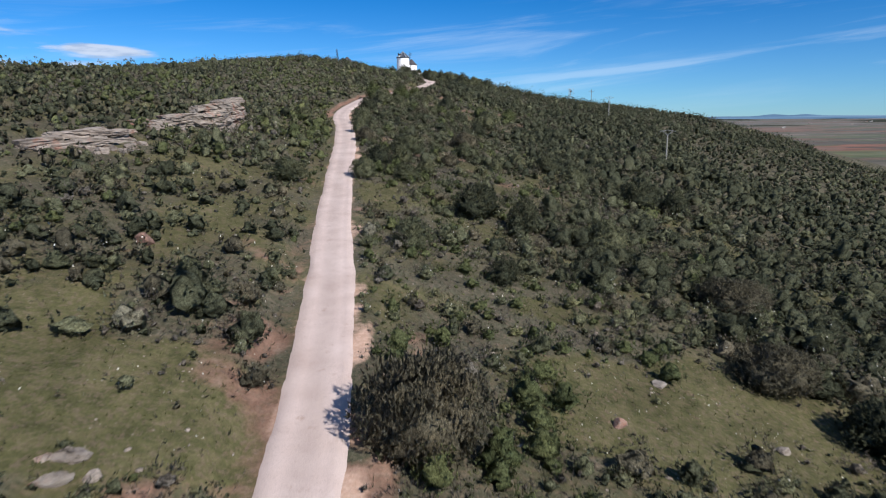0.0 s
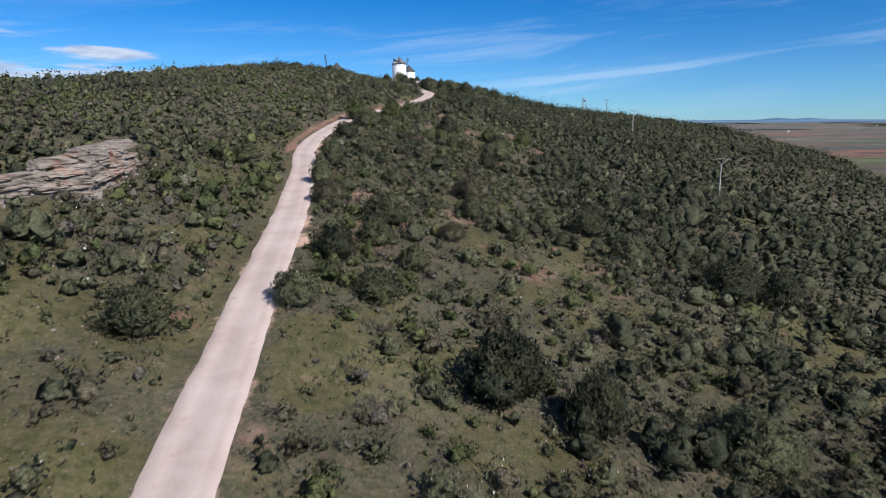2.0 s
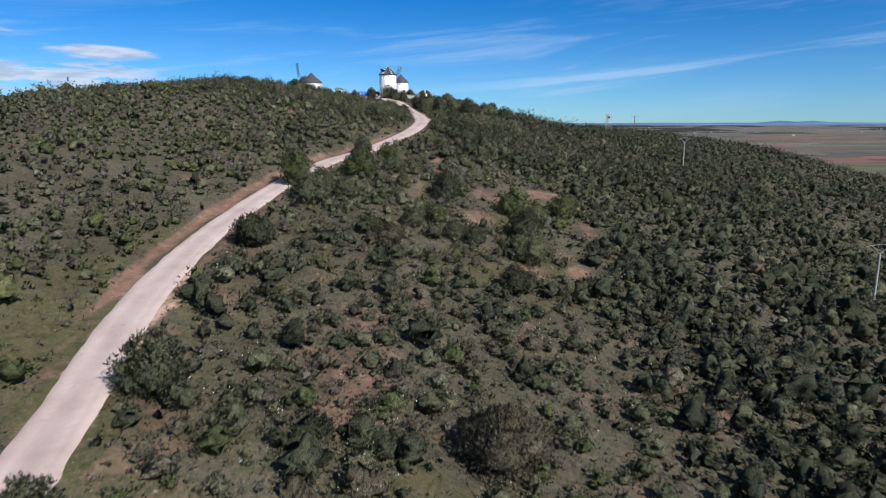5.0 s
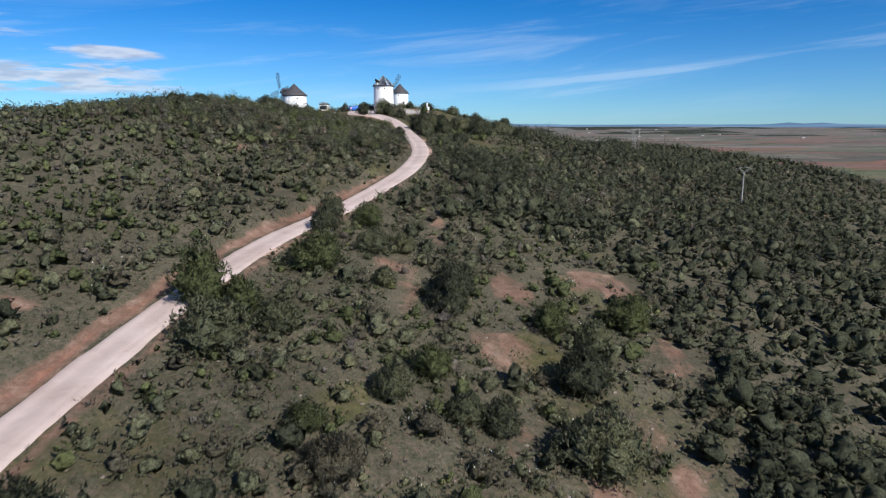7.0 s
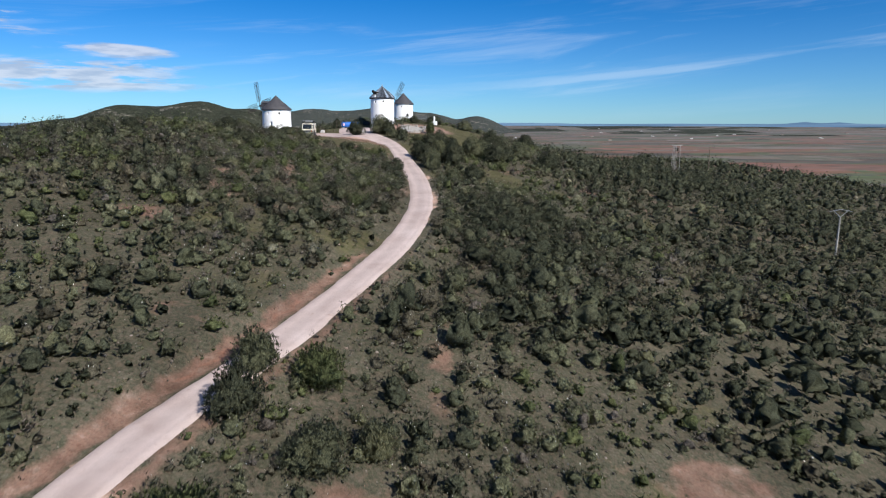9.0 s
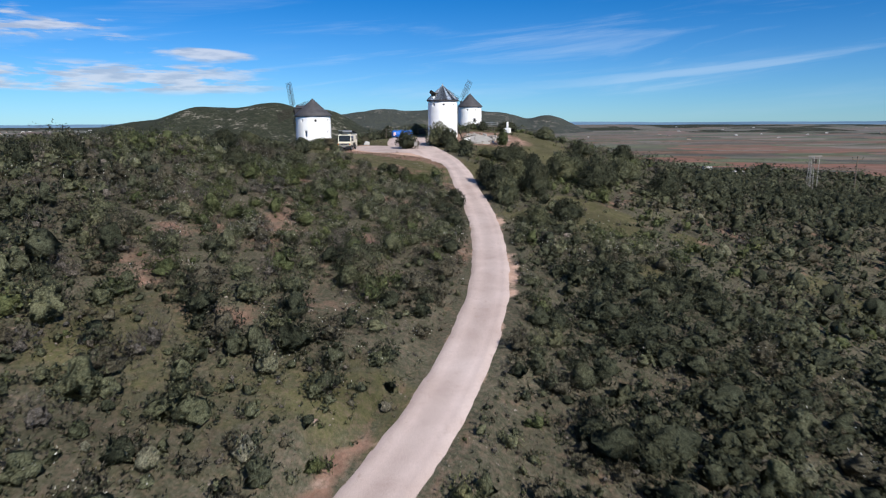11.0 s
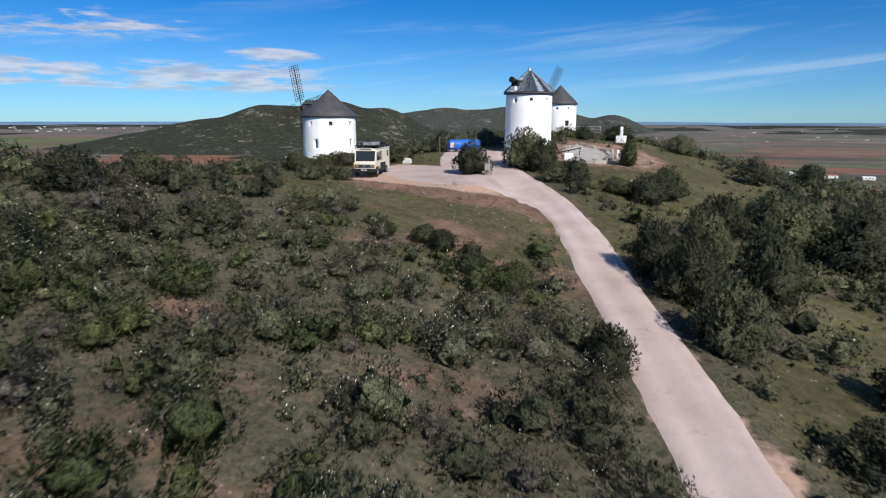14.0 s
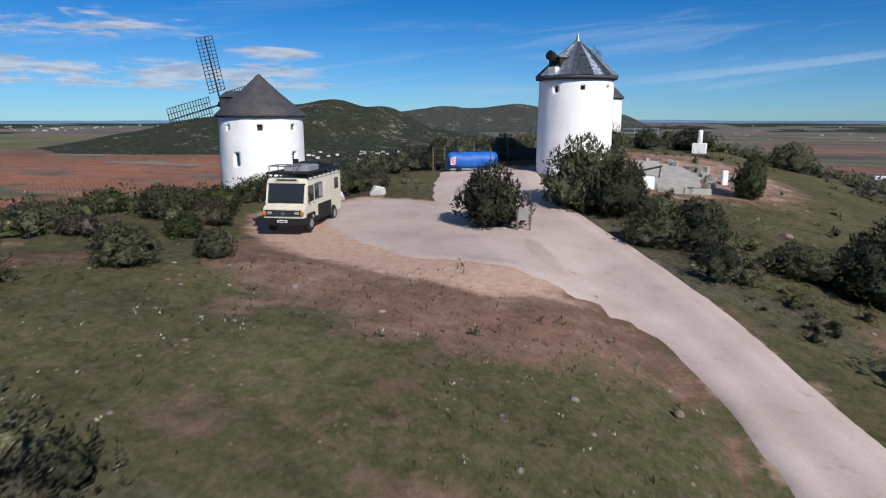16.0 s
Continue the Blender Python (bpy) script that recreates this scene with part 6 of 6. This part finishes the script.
def lattice_tower(x, y, height):
    """A four-legged steel mast with a transformer at its head."""
    z = land(x, y)
    t = thing("lattice_mast", pose(x, y, z, 0, 0, 12), "pale steel lattice mast carrying a transformer", "mast")
    w0, w1 = 0.55, 0.32
    feet = [(sx, sy) for sx in (-1, 1) for sy in (-1, 1)]
    for sx, sy in feet:
        part("leg", tubes(((sx * w0, sy * w0, -0.4), (sx * w1, sy * w1, height), 0.055), sides=5), CONCRETE, t)
    n = 9
    for k in range(n):
        a, b = k / n, (k + 1) / n
        wa, wb = w0 + (w1 - w0) * a, w0 + (w1 - w0) * b
        s = 1 if k % 2 else -1
        brace = bmesh.new()
        for sy in (-1, 1):
            tube(brace, (-s * wa, sy * wa, a * height), (s * wb, sy * wb, b * height), 0.03, None, 4)
            tube(brace, (sy * wa, -s * wa, a * height), (sy * wb, s * wb, b * height), 0.03, None, 4)
        part("brace", brace, CONCRETE, t)
    part("crossbar", boxes(((0.7, 0, height), (3.6, 0.14, 0.14))), CONCRETE, t)
    part("transformer", boxes(((0.75, 0, height - 1.2), (0.7, 0.8, 0.95)), bevel=0.06), DARK_WOOD, t, "dark transformer")
    part("post", tubes(((1.9, 0, -0.4), (1.9, 0, height), 0.07, 0.06), sides=6), CONCRETE, t)


lattice_tower(68.3, 340.5, 8.4)

# ---- trees and large bushes ----
def crown_mesh(name, seed, leaves, leaf, lobes, material):
    """A crown of unit size: rounded lobes of many small leaves."""
    global rng
    kept, rng = rng, np.random.default_rng(seed)
    cloud = leaf_cloud(np.zeros((1, 3)), np.ones(1), np.ones(1), leaves, leaf, lobes, 0.3, 4, 0.25 if material is LEAF_TWIG else 0.55, (18, 9), 0.80)
    cloud = (*cloud[:3], np.full(len(cloud[0]), 0.3 + 0.1 * (seed % 3)))
    rng = kept
    return leafy_mesh(name, cloud, material)


def trunk_mesh(name, seed):
    """A short trunk that forks into limbs, unit height."""
    r = random.Random(seed)
    bm = bmesh.new()
    stems = r.choice((2, 3))
    for s in range(stems):
        a = 6.28 * s / stems + r.uniform(-0.4, 0.4)
        base = Vector((0.05 * math.cos(a), 0.05 * math.sin(a), -0.06))
        mid = Vector((0.16 * math.cos(a), 0.16 * math.sin(a), 0.3))
        tube(bm, base, mid, 0.055, 0.04, 7)
        for q in range(3):
            b = a + r.uniform(-0.9, 0.9)
            tip = mid + Vector((0.36 * math.cos(b), 0.36 * math.sin(b), r.uniform(0.2, 0.42)))
            tube(bm, mid, tip, 0.035, 0.012, 6)
            end = tip + Vector((0.15 * math.cos(b + 0.5), 0.15 * math.sin(b + 0.5), 0.14))
            tube(bm, tip, end, 0.012, 0.005, 5)
    return mesh_from(name, bm, BARK)


CROWNS = {"oak": [crown_mesh("crown", 100 + k, 3700, 0.030, 22, LEAF_OAK) for k in range(3)],
          "grey": [crown_mesh("crown", 110 + k, 3700, 0.030, 22, LEAF_ROSE) for k in range(2)],
          "light": [crown_mesh("crown", 120 + k, 3700, 0.030, 22, LEAF_BROOM) for k in range(2)],
          "dusk": [crown_mesh("crown", 140, 7000, 0.025, 26, LEAF_DUSK)]}
TRUNKS = [trunk_mesh("trunk", 200 + k) for k in range(3)]
TREE_LABEL = {"oak": "dark green holm oak with dense small leaves", "grey": "grey-green evergreen oak bush", "dusk": "large dusky evergreen oak", "light": "fresh light green bushy tree"}
tree_count = 0


def tree(kind, x, y, radius, height, group="", label=""):
    global tree_count
    k = tree_count
    tree_count += 1
    ob = thing("tree" if height > 2.6 else "bush", pose(x, y, land(x, y), 0, 0, (k * 67) % 360), label or TREE_LABEL[kind], "tree" if height > 2.6 else "bush", group)
    trunk = new("trunk", TRUNKS[k % 3])
    trunk.parent = ob
    trunk.matrix_local = Matrix.Diagonal((radius, radius, height * 0.9, 1))
    crown = new("crown", CROWNS[kind][k % len(CROWNS[kind])])
    crown.parent = ob
    crown.matrix_local = Matrix.Diagonal((radius * 1.1, radius * 1.1, height, 1))


tree("dusk", -0.8, 22.4, 2.6, 4.2, label="large greyish evergreen oak leaning over the track")
tree("grey", -0.3, 23.4, 2.0, 3.2)
LOWER = [(-10.9, 92.4, 1.6, 2.3), (-12.6, 99.9, 1.3, 2.6), (-13.4, 110.6, 2.0, 3.0), (-15.1, 133.8, 1.9, 2.6), (-4.8, 90.4, 2.6, 3.0), (4.0, 111.1, 2.4, 2.9), (3.5, 101.2, 1.5, 2.6),
         (12.5, 105.0, 1.3, 2.4), (17.8, 106.4, 2.0, 2.9), (8.2, 95.9, 1.1, 1.6), (1.2, 91.0, 1.3, 1.7), (20.2, 97.2, 2.1, 2.9), (-22.5, 105.9, 1.9, 2.2), (7.7, 137.6, 1.7, 2.5)]
MIDDLE = [(-13.4, 155.5, 1.7, 2.5), (-11.2, 180.4, 1.5, 2.4), (-10.3, 153.9, 1.8, 2.3), (-10.8, 175.5, 1.7, 2.5), (-7.2, 180.5, 1.8, 2.5), (-6.0, 172.9, 1.7, 2.1), (-10.1, 165.6, 2.6, 3.0), (-3.1, 175.0, 1.2, 1.9),
          (-4.2, 165.3, 1.2, 1.7), (1.6, 163.0, 1.9, 3.0), (9.7, 163.3, 1.7, 2.5), (13.1, 161.3, 1.7, 2.3), (17.5, 166.9, 2.4, 3.0), (-13.5, 150.5, 2.5, 3.0), (-2.2, 149.0, 1.6, 2.0), (4.5, 148.0, 1.4, 1.9)]
UPPER = [(-3.9, 254.8, 1.9, 3.5), (-3.0, 249.4, 1.7, 3.2), (0.4, 257.6, 2.0, 3.6), (3.9, 248.1, 2.0, 2.4), (0.5, 242.0, 1.8, 2.1), (-2.4, 281.0, 2.0, 2.4), (0.2, 269.8, 2.2, 3.2), (4.7, 271.5, 3.0, 3.6), (9.3, 268.8, 3.2, 3.8),
         (-5.7, 257.6, 1.5, 3.0), (-2.0, 262.4, 1.9, 3.4), (9.9, 302.3, 2.2, 2.6), (19.4, 312.8, 2.4, 3.4), (15.0, 281.0, 2.8, 3.3), (20.0, 274.0, 3.0, 3.5), (7.0, 279.0, 2.4, 3.0)]
HILLTOP = [(-20.6, 281.6, 2.2, 2.9), (-16.0, 288.2, 2.6, 3.7), (-14.0, 286.6, 2.0, 3.0), (-12.4, 280.8, 1.6, 1.7), (-10.6, 281.0, 1.8, 1.8), (-5.0, 295.9, 1.3, 2.6), (-6.6, 278.6, 1.8, 1.4), (-4.4, 277.4, 2.0, 2.1), (-5.0, 322.0, 2.3, 2.3), (3.4, 316.8, 2.3, 2.4),
           (-10.1, 315.8, 1.3, 1.7), (-39.0, 282.0, 1.9, 1.35), (-36.4, 281.8, 1.5, 1.35), (-31.5, 268.3, 1.2, 1.3), (-29.9, 271.3, 0.9, 1.1), (-37.6, 289.0, 1.6, 1.6), (-40.5, 274.5, 1.5, 1.25), (-31.5, 293.4, 1.9, 1.4), (-28.6, 303.6, 1.2, 2.4), (-22.9, 306.3, 1.5, 2.0), (-35.5, 287.2, 1.3, 1.45), (-46.0, 284.0, 1.9, 1.5), (-37.7, 279.0, 1.5, 1.7), (-34.6, 278.7, 1.1, 1.3), (-33.4, 274.6, 1.0, 1.0), (-43.0, 276.3, 1.4, 1.2), (-37.8, 273.2, 0.9, 0.8)]
FOOT = [(3.8, 63.0, 2.8, 3.2), (8.1, 61.0, 1.9, 3.2), (16.3, 61.5, 2.5, 3.0), (28.8, 92.6, 3.4, 3.8), (35.1, 94.2, 2.4, 3.8), (-14.9, 62.2, 2.2, 2.2), (-2.5, 48.2, 1.8, 2.0), (4.6, 45.2, 1.6, 1.9), (24.0, 50.0, 3.0, 3.0), (20.5, 36.5, 2.6, 2.8), (23.5, 31.0, 2.6, 2.6), (-4.0, 72.0, 1.8, 2.2), (-7.6, 78.0, 1.8, 2.4), (-2.0, 80.0, 1.6, 2.0), (-8.4, 68.0, 1.5, 2.0), (-5.2, 84.0, 1.7, 2.3)]
CLEARING = [(-16.2, 156.2, 2.1, 3.6), (1.7, 167.2, 2.1, 2.6), (10.8, 155.4, 2.2, 3.2), (0.3, 152.8, 1.6, 2.0), (10.2, 146.8, 2.8, 3.2), (-4.2, 141.0, 1.6, 2.0), (-6.2, 143.8, 1.2, 1.2), (2.2, 148.0, 1.4, 2.0)]
RISE = [(-8.5, 245.8, 1.2, 2.0), (-24.3, 241.4, 1.2, 1.4), (-28.2, 250.0, 1.4, 1.4), (-35.9, 254.6, 2.0, 2.0), (-36.8, 249.5, 2.1, 2.1), (-18.4, 254.6, 1.0, 1.0), (-17.1, 253.6, 0.9, 1.1), (-20.6, 254.3, 0.9, 0.8), (-15.2, 251.9, 1.0, 1.2), (-12.9, 250.6, 1.2, 1.4), (-21.6, 255.6, 0.7, 0.6), (-26.0, 255.9, 0.9, 0.8), (-44.0, 232.0, 1.8, 2.2), (-50.5, 236.0, 2.0, 1.8), (-31.0, 240.0, 1.6, 1.6)]
for i, (x, y, r, h) in enumerate(FOOT):
    tree(("oak", "oak", "grey", "oak", "oak", "grey", "grey", "oak", "dusk", "dusk", "oak", "grey", "oak", "grey", "grey", "grey")[i], x, y, r, h, "oaks on the lower slope")
for i, (x, y, r, h) in enumerate(CLEARING):
    tree(("light", "oak", "oak", "light", "grey", "dusk", "light", "grey")[i], x, y, r, h, "oaks round the stony clearing")
for i, (x, y, r, h) in enumerate(RISE):
    tree(("oak", "light", "grey", "grey", "oak", "grey", "oak", "grey")[i % 8], x, y, r, h, "bushes below the crest")
for i, (x, y, r, h) in enumerate(LOWER):
    tree(("dusk", "grey", "grey", "oak", "grey")[i % 5], x, y, r, h, "oaks beside the lower track")
for i, (x, y, r, h) in enumerate(MIDDLE):
    tree(("light", "grey", "grey", "oak", "light", "grey")[i % 6], x, y, r, h, "oaks at the bend of the track")
for i, (x, y, r, h) in enumerate(UPPER):
    tree(("oak", "grey", "oak")[i % 3], x, y, r, h, "oaks beside the upper track")
for i, (x, y, r, h) in enumerate(HILLTOP):
    kinds = ("light", "grey", "dusk") if x < -31 else ("oak", "grey", "oak", "grey", "oak", "light", "grey", "oak")
    tree(kinds[i % len(kinds)], x, y, r, h, "bushes round the mills")


# ---- rocks ----
def crag(seed):
    """A jagged block of bedded rock: broken faces, stepped layers, rough all over."""
    bm = lump(seed, 0.75, 3)
    s = Vector((seed * 1.7, 0, 0))
    for v in bm.verts:
        step = round(v.co.z * 5.5 + 0.8 * noise.noise(v.co * 1.3 + s)) / 5.5
        v.co.z = v.co.z * 0.35 + step * 0.65
        ledge = 0.16 * noise.noise(Vector((0, 0, step * 9)) + s)
        v.co.x *= 1 + ledge
        v.co.y *= 1 + ledge
        v.co += 0.16 * noise.noise_vector(v.co * 2.6 + s)
    return bm


def outcrop(x, y, length, height, turn, seed, count, label):
    """A ledge of tilted rock beds, each block its own."""
    r = random.Random(seed)
    z = land(x, y)
    o = thing("rock_outcrop", pose(x, y, z, 0, 0, turn), label, "rock")
    meshes = [mesh_from("rock_block", crag(seed + k), ROCK) for k in range(5)]
    for k in range(count):
        u = (k + 0.5) / count
        px, py = (u - 0.5) * length + r.uniform(-0.5, 0.5), r.uniform(-0.9, 1.0)
        s = height * r.uniform(0.6, 1.0) * (1.15 - abs(u - 0.55))
        b = new("rock_block", meshes[k % 5])
        b.parent = o
        wx, wy = x + px * math.cos(radians(turn)) - py * math.sin(radians(turn)), y + px * math.sin(radians(turn)) + py * math.cos(radians(turn))
        b.matrix_local = pose(px, py, land(wx, wy) - z + 0.2 * s, r.uniform(-12, 12), r.uniform(-22, -6), r.uniform(-14, 14)) @ Matrix.Diagonal((s * r.uniform(1.3, 2.2), s * r.uniform(0.8, 1.2), s * r.uniform(0.8, 1.15), 1))


def split_block(seed):
    """A block split from its bed: straight breaks, chipped corners, rough faces."""
    r = random.Random(seed)
    bm = bmesh.new()
    bmesh.ops.create_cube(bm, size=2.0)
    bmesh.ops.subdivide_edges(bm, edges=bm.edges[:], cuts=4, use_grid_fill=True)
    skew = [r.uniform(-0.22, 0.22) for _ in range(4)]
    for v in bm.verts:
        corner = sum(abs(c) > 0.9 for c in v.co)
        v.co.x += skew[0] * v.co.z + skew[1] * v.co.y
        v.co.y += skew[2] * v.co.x * 0.5 + skew[3] * v.co.z
        v.co *= (1.0, 1.0, r.uniform(0.97, 1.0), r.uniform(0.88, 1.0))[corner]
        v.co += Vector((r.gauss(0, 0.03), r.gauss(0, 0.09), r.gauss(0, 0.07)))
    return bm


def ledge(line, heights, lean, bed, seed, label):
    """A broken rock face along a line on the ground: beds that step in and out, cracked into blocks, with a rough top."""
    way = np.array(line, float)
    run = np.concatenate([[0], np.cumsum(np.linalg.norm(np.diff(way, axis=0), axis=1))])
    u = np.arange(0, run[-1], 0.22)
    px, py = np.interp(u, run, way[:, 0]), np.interp(u, run, way[:, 1])
    tall = np.interp(u, np.linspace(0, run[-1], len(heights)), heights) * (1 + 0.16 * rough2(u, u * 0, 1.6, seed) + 0.10 * rough2(u, u * 0, 0.6, seed + 1))
    side = np.stack([np.gradient(py), -np.gradient(px)], 1)
    side /= np.linalg.norm(side, axis=1)[:, None]
    steps = 40
    rows = []
    for j in range(steps + 9):
        v = min(j / steps, 1.0)
        z = v * tall
        tier = np.floor((z + 0.10 * u + 0.25 * rough2(u, u * 0, 2.5, seed + 2)) / bed)
        block = np.floor(u / (0.9 + 1.6 * hashed(tier, tier * 0, seed)) + 7 * hashed(tier, tier * 0 + 1, seed))
        out = 0.70 * hashed(tier, tier * 0 + 2, seed) + 0.55 * hashed(block, tier, seed + 3) + 0.10 * rough2(u, z * 3, 0.5, seed + 4)
        back = lean * z + max(j - steps, 0) * 0.34
        top = np.where(v < 1, 0, -0.05 * max(j - steps, 0) ** 1.4 + 0.16 * rough2(u, u * 0 + back, 0.9, seed + 5))
        qx, qy = px + side[:, 0] * (out * 0.6 + 0.12 - back), py + side[:, 1] * (out * 0.6 + 0.12 - back)
        rows.append(np.c_[qx, qy, ground_z(px, py) - 0.35 + z * 1.08 + top])
    v = np.concatenate(rows)
    origin = np.array([px.mean(), py.mean(), 0])
    origin[2] = land(origin[0], origin[1])
    o = thing("rock_outcrop", pose(*origin), label, "rock")
    face = new("rock_face", mesh_of("rock_face", v - origin, grid_faces(len(u), steps + 9), ROCK))
    face.parent = o
    # beds of broken blocks, one upon the other, tilted along the ledge
    r = random.Random(seed)
    meshes = [mesh_from("rock_block", split_block(seed + k), ROCK) for k in range(7)]
    heading = np.degrees(np.arctan2(np.gradient(py), np.gradient(px)))
    k = 0
    level = -0.2
    while level < max(tall):
        thick = bed * r.choice((0.6, 0.8, 1.2, 1.7, 2.2))
        at = r.uniform(0, 0.8)
        jut = r.uniform(-0.14, 0.14)
        while at < u[-1]:
            wide = r.uniform(0.8, 2.4) * (0.7 + thick * 1.6)
            i = min(int((at + wide / 2) / 0.22), len(u) - 1)
            at += wide * r.uniform(0.92, 1.15)
            z = level + 0.15 * (at - u[-1] / 2) + 0.25 * noise.noise(Vector((at * 0.25, seed, 0)))
            if z < -0.3 or z > tall[i] - 0.05 or r.random() < 0.07:
                continue
            out = jut + r.uniform(-0.12, 0.14) - lean * max(z, 0)
            b = new("rock_block", meshes[k % 7])
            k += 1
            b.parent = o
            wx, wy = px[i] + side[i, 0] * out, py[i] + side[i, 1] * out
            b.matrix_local = pose(wx - origin[0], wy - origin[1], land(px[i], py[i]) - origin[2] + z + thick * 0.5, r.uniform(-5, 5), r.uniform(-8, -3), heading[i] + r.uniform(-9, 9)) @ Matrix.Diagonal((wide * 0.56, r.uniform(0.5, 0.75), thick * r.uniform(0.54, 0.64), 1))
        level += thick
    for k in range(16):
        i = r.randrange(len(u))
        off = r.uniform(0.7, 2.4)
        wx, wy, s = px[i] + side[i, 0] * off, py[i] + side[i, 1] * off, r.uniform(0.15, 0.5)
        b = new("rock_block", meshes[k % 7])
        b.parent = o
        b.matrix_local = pose(wx - origin[0], wy - origin[1], land(wx, wy) - origin[2] + 0.15 * s, r.uniform(-15, 15), r.uniform(-15, 15), r.uniform(0, 360)) @ Matrix.Diagonal((s * 1.4, s, s * 0.7, 1))


ledge([(-35.6, 72.6), (-32.9, 76.2), (-30.5, 79.2), (-28.0, 82.3), (-27.2, 88.5)], (0.3, 0.6, 1.1, 1.9, 2.6, 3.0, 2.9, 2.1), 0.22, 0.30, 31, "pale jagged rock outcrop with a rust-red streak above the track")
ledge([(-35.6, 53.5), (-33.6, 57.0), (-31.6, 60.5), (-30.7, 64.5)], (0.4, 0.8, 1.2, 1.3, 0.8), 1.5, 0.24, 47, "long ledge of reddish weathered rock among scrub")
outcrop(-11.7, 18.2, 2.0, 0.5, 20, 71, 4, "low pale rock showing through the turf")
boulder(-18.0, 37.4, 0.75, 0.75, RED_STONE, "reddish boulder among the rockroses", 12)
boulder(8.2, 27.6, 0.42, 0.7, ROCK, "pale grey boulder in the grass", 15)
boulder(-5.2, 286.5, 0.40, 0.6, ROCK, "pale rounded stone in the grass", 22)
for i, (x, y, s) in enumerate(((12.0, 96.5, 0.55), (10.6, 88.0, 0.35), (4.0, 155.0, 0.4), (8.8, 150.0, 0.45), (-24.0, 214.0, 0.5), (-20.0, 222.0, 0.25), (12.0, 33.0, 0.45), (15.5, 24.0, 0.5), (17.0, 29.0, 0.4), (3.6, 240.0, 0.5), (-14.5, 231.0, 0.5))):
    boulder(x, y, s, 0.6, ROCK, "pale weathered stone lying in the scrub", 80 + i)


# ---- the plain: far buildings ----
def far_house(x, y, w, d, h, turn, roof, label, walls=WHITE_PAINT):
    z = land(x, y)
    o = thing("farm_building", pose(x, y, z, 0, 0, turn), label, "building", "buildings on the plain")
    part("wall", boxes(((0, 0, h / 2 - 0.5), (w, d, h + 1))), walls, o)
    bm = bmesh.new()
    v = [bm.verts.new(p) for p in ((-w / 2 - 0.3, -d / 2 - 0.3, h), (w / 2 + 0.3, -d / 2 - 0.3, h), (w / 2 + 0.3, d / 2 + 0.3, h), (-w / 2 - 0.3, d / 2 + 0.3, h), (-w / 2 - 0.3, 0, h + d * 0.16), (w / 2 + 0.3, 0, h + d * 0.16))]
    for q in ((0, 1, 5, 4), (2, 3, 4, 5), (1, 2, 5), (3, 0, 4), (3, 2, 1, 0)):
        bm.faces.new([v[i] for i in q])
    part("roof", bm, roof, o)
    n = max(2, int(w / 8))
    for k in range(n):
        part("window", boxes(((-w / 2 + w * (k + 0.5) / n, -d / 2 - 0.02, h * 0.55), (1.6, 0.12, 1.4))), SHADOWED, o)


hr = random.Random(12)
for x, y, w, d, h, t in ((381, 1372, 22, 12, 4, 10), (430, 1350, 18, 10, 4, -5), (340, 1420, 14, 9, 4, 8)):
    far_house(x, y, w, d, h, t, TERRACOTTA if w > 20 else WHITE_PAINT, "long white farm shed with pale roof on the plain")
for x, y, w in ((543, 935, 36), (600, 950, 26)):
    far_house(x, y, w, 18, 6, 25, BLUE_ROOF, "long shed with pale blue metal roof below the hill")
for k in range(26):
    x, y = -617 + hr.gauss(0, 55), 1770 + hr.gauss(0, 120)
    far_house(x, y, hr.uniform(6, 10), hr.uniform(5, 8), hr.uniform(2.5, 4.5), hr.uniform(0, 90), TERRACOTTA if k % 3 else WHITE_PAINT, "small white village house in the valley")
for k in range(24):
    a, d = radians(hr.uniform(5, 40)), hr.uniform(2600, 4500)
    far_house(d * math.sin(a), 200 + d * math.cos(a), hr.uniform(7, 14), hr.uniform(6, 9), hr.uniform(2.5, 4), hr.uniform(-20, 20), TERRACOTTA if k % 2 else WHITE_PAINT, "pale building of a far town on the plain", CONCRETE)
for k in range(30):
    a, d = radians(hr.uniform(-48, -36)), hr.uniform(3700, 4500)
    far_house(d * math.sin(a), 200 + d * math.cos(a), hr.uniform(9, 20), hr.uniform(8, 12), hr.uniform(3, 5), hr.uniform(-40, 10), WHITE_PAINT if k % 3 else TERRACOTTA, "white block of a far town on the plain", CONCRETE)
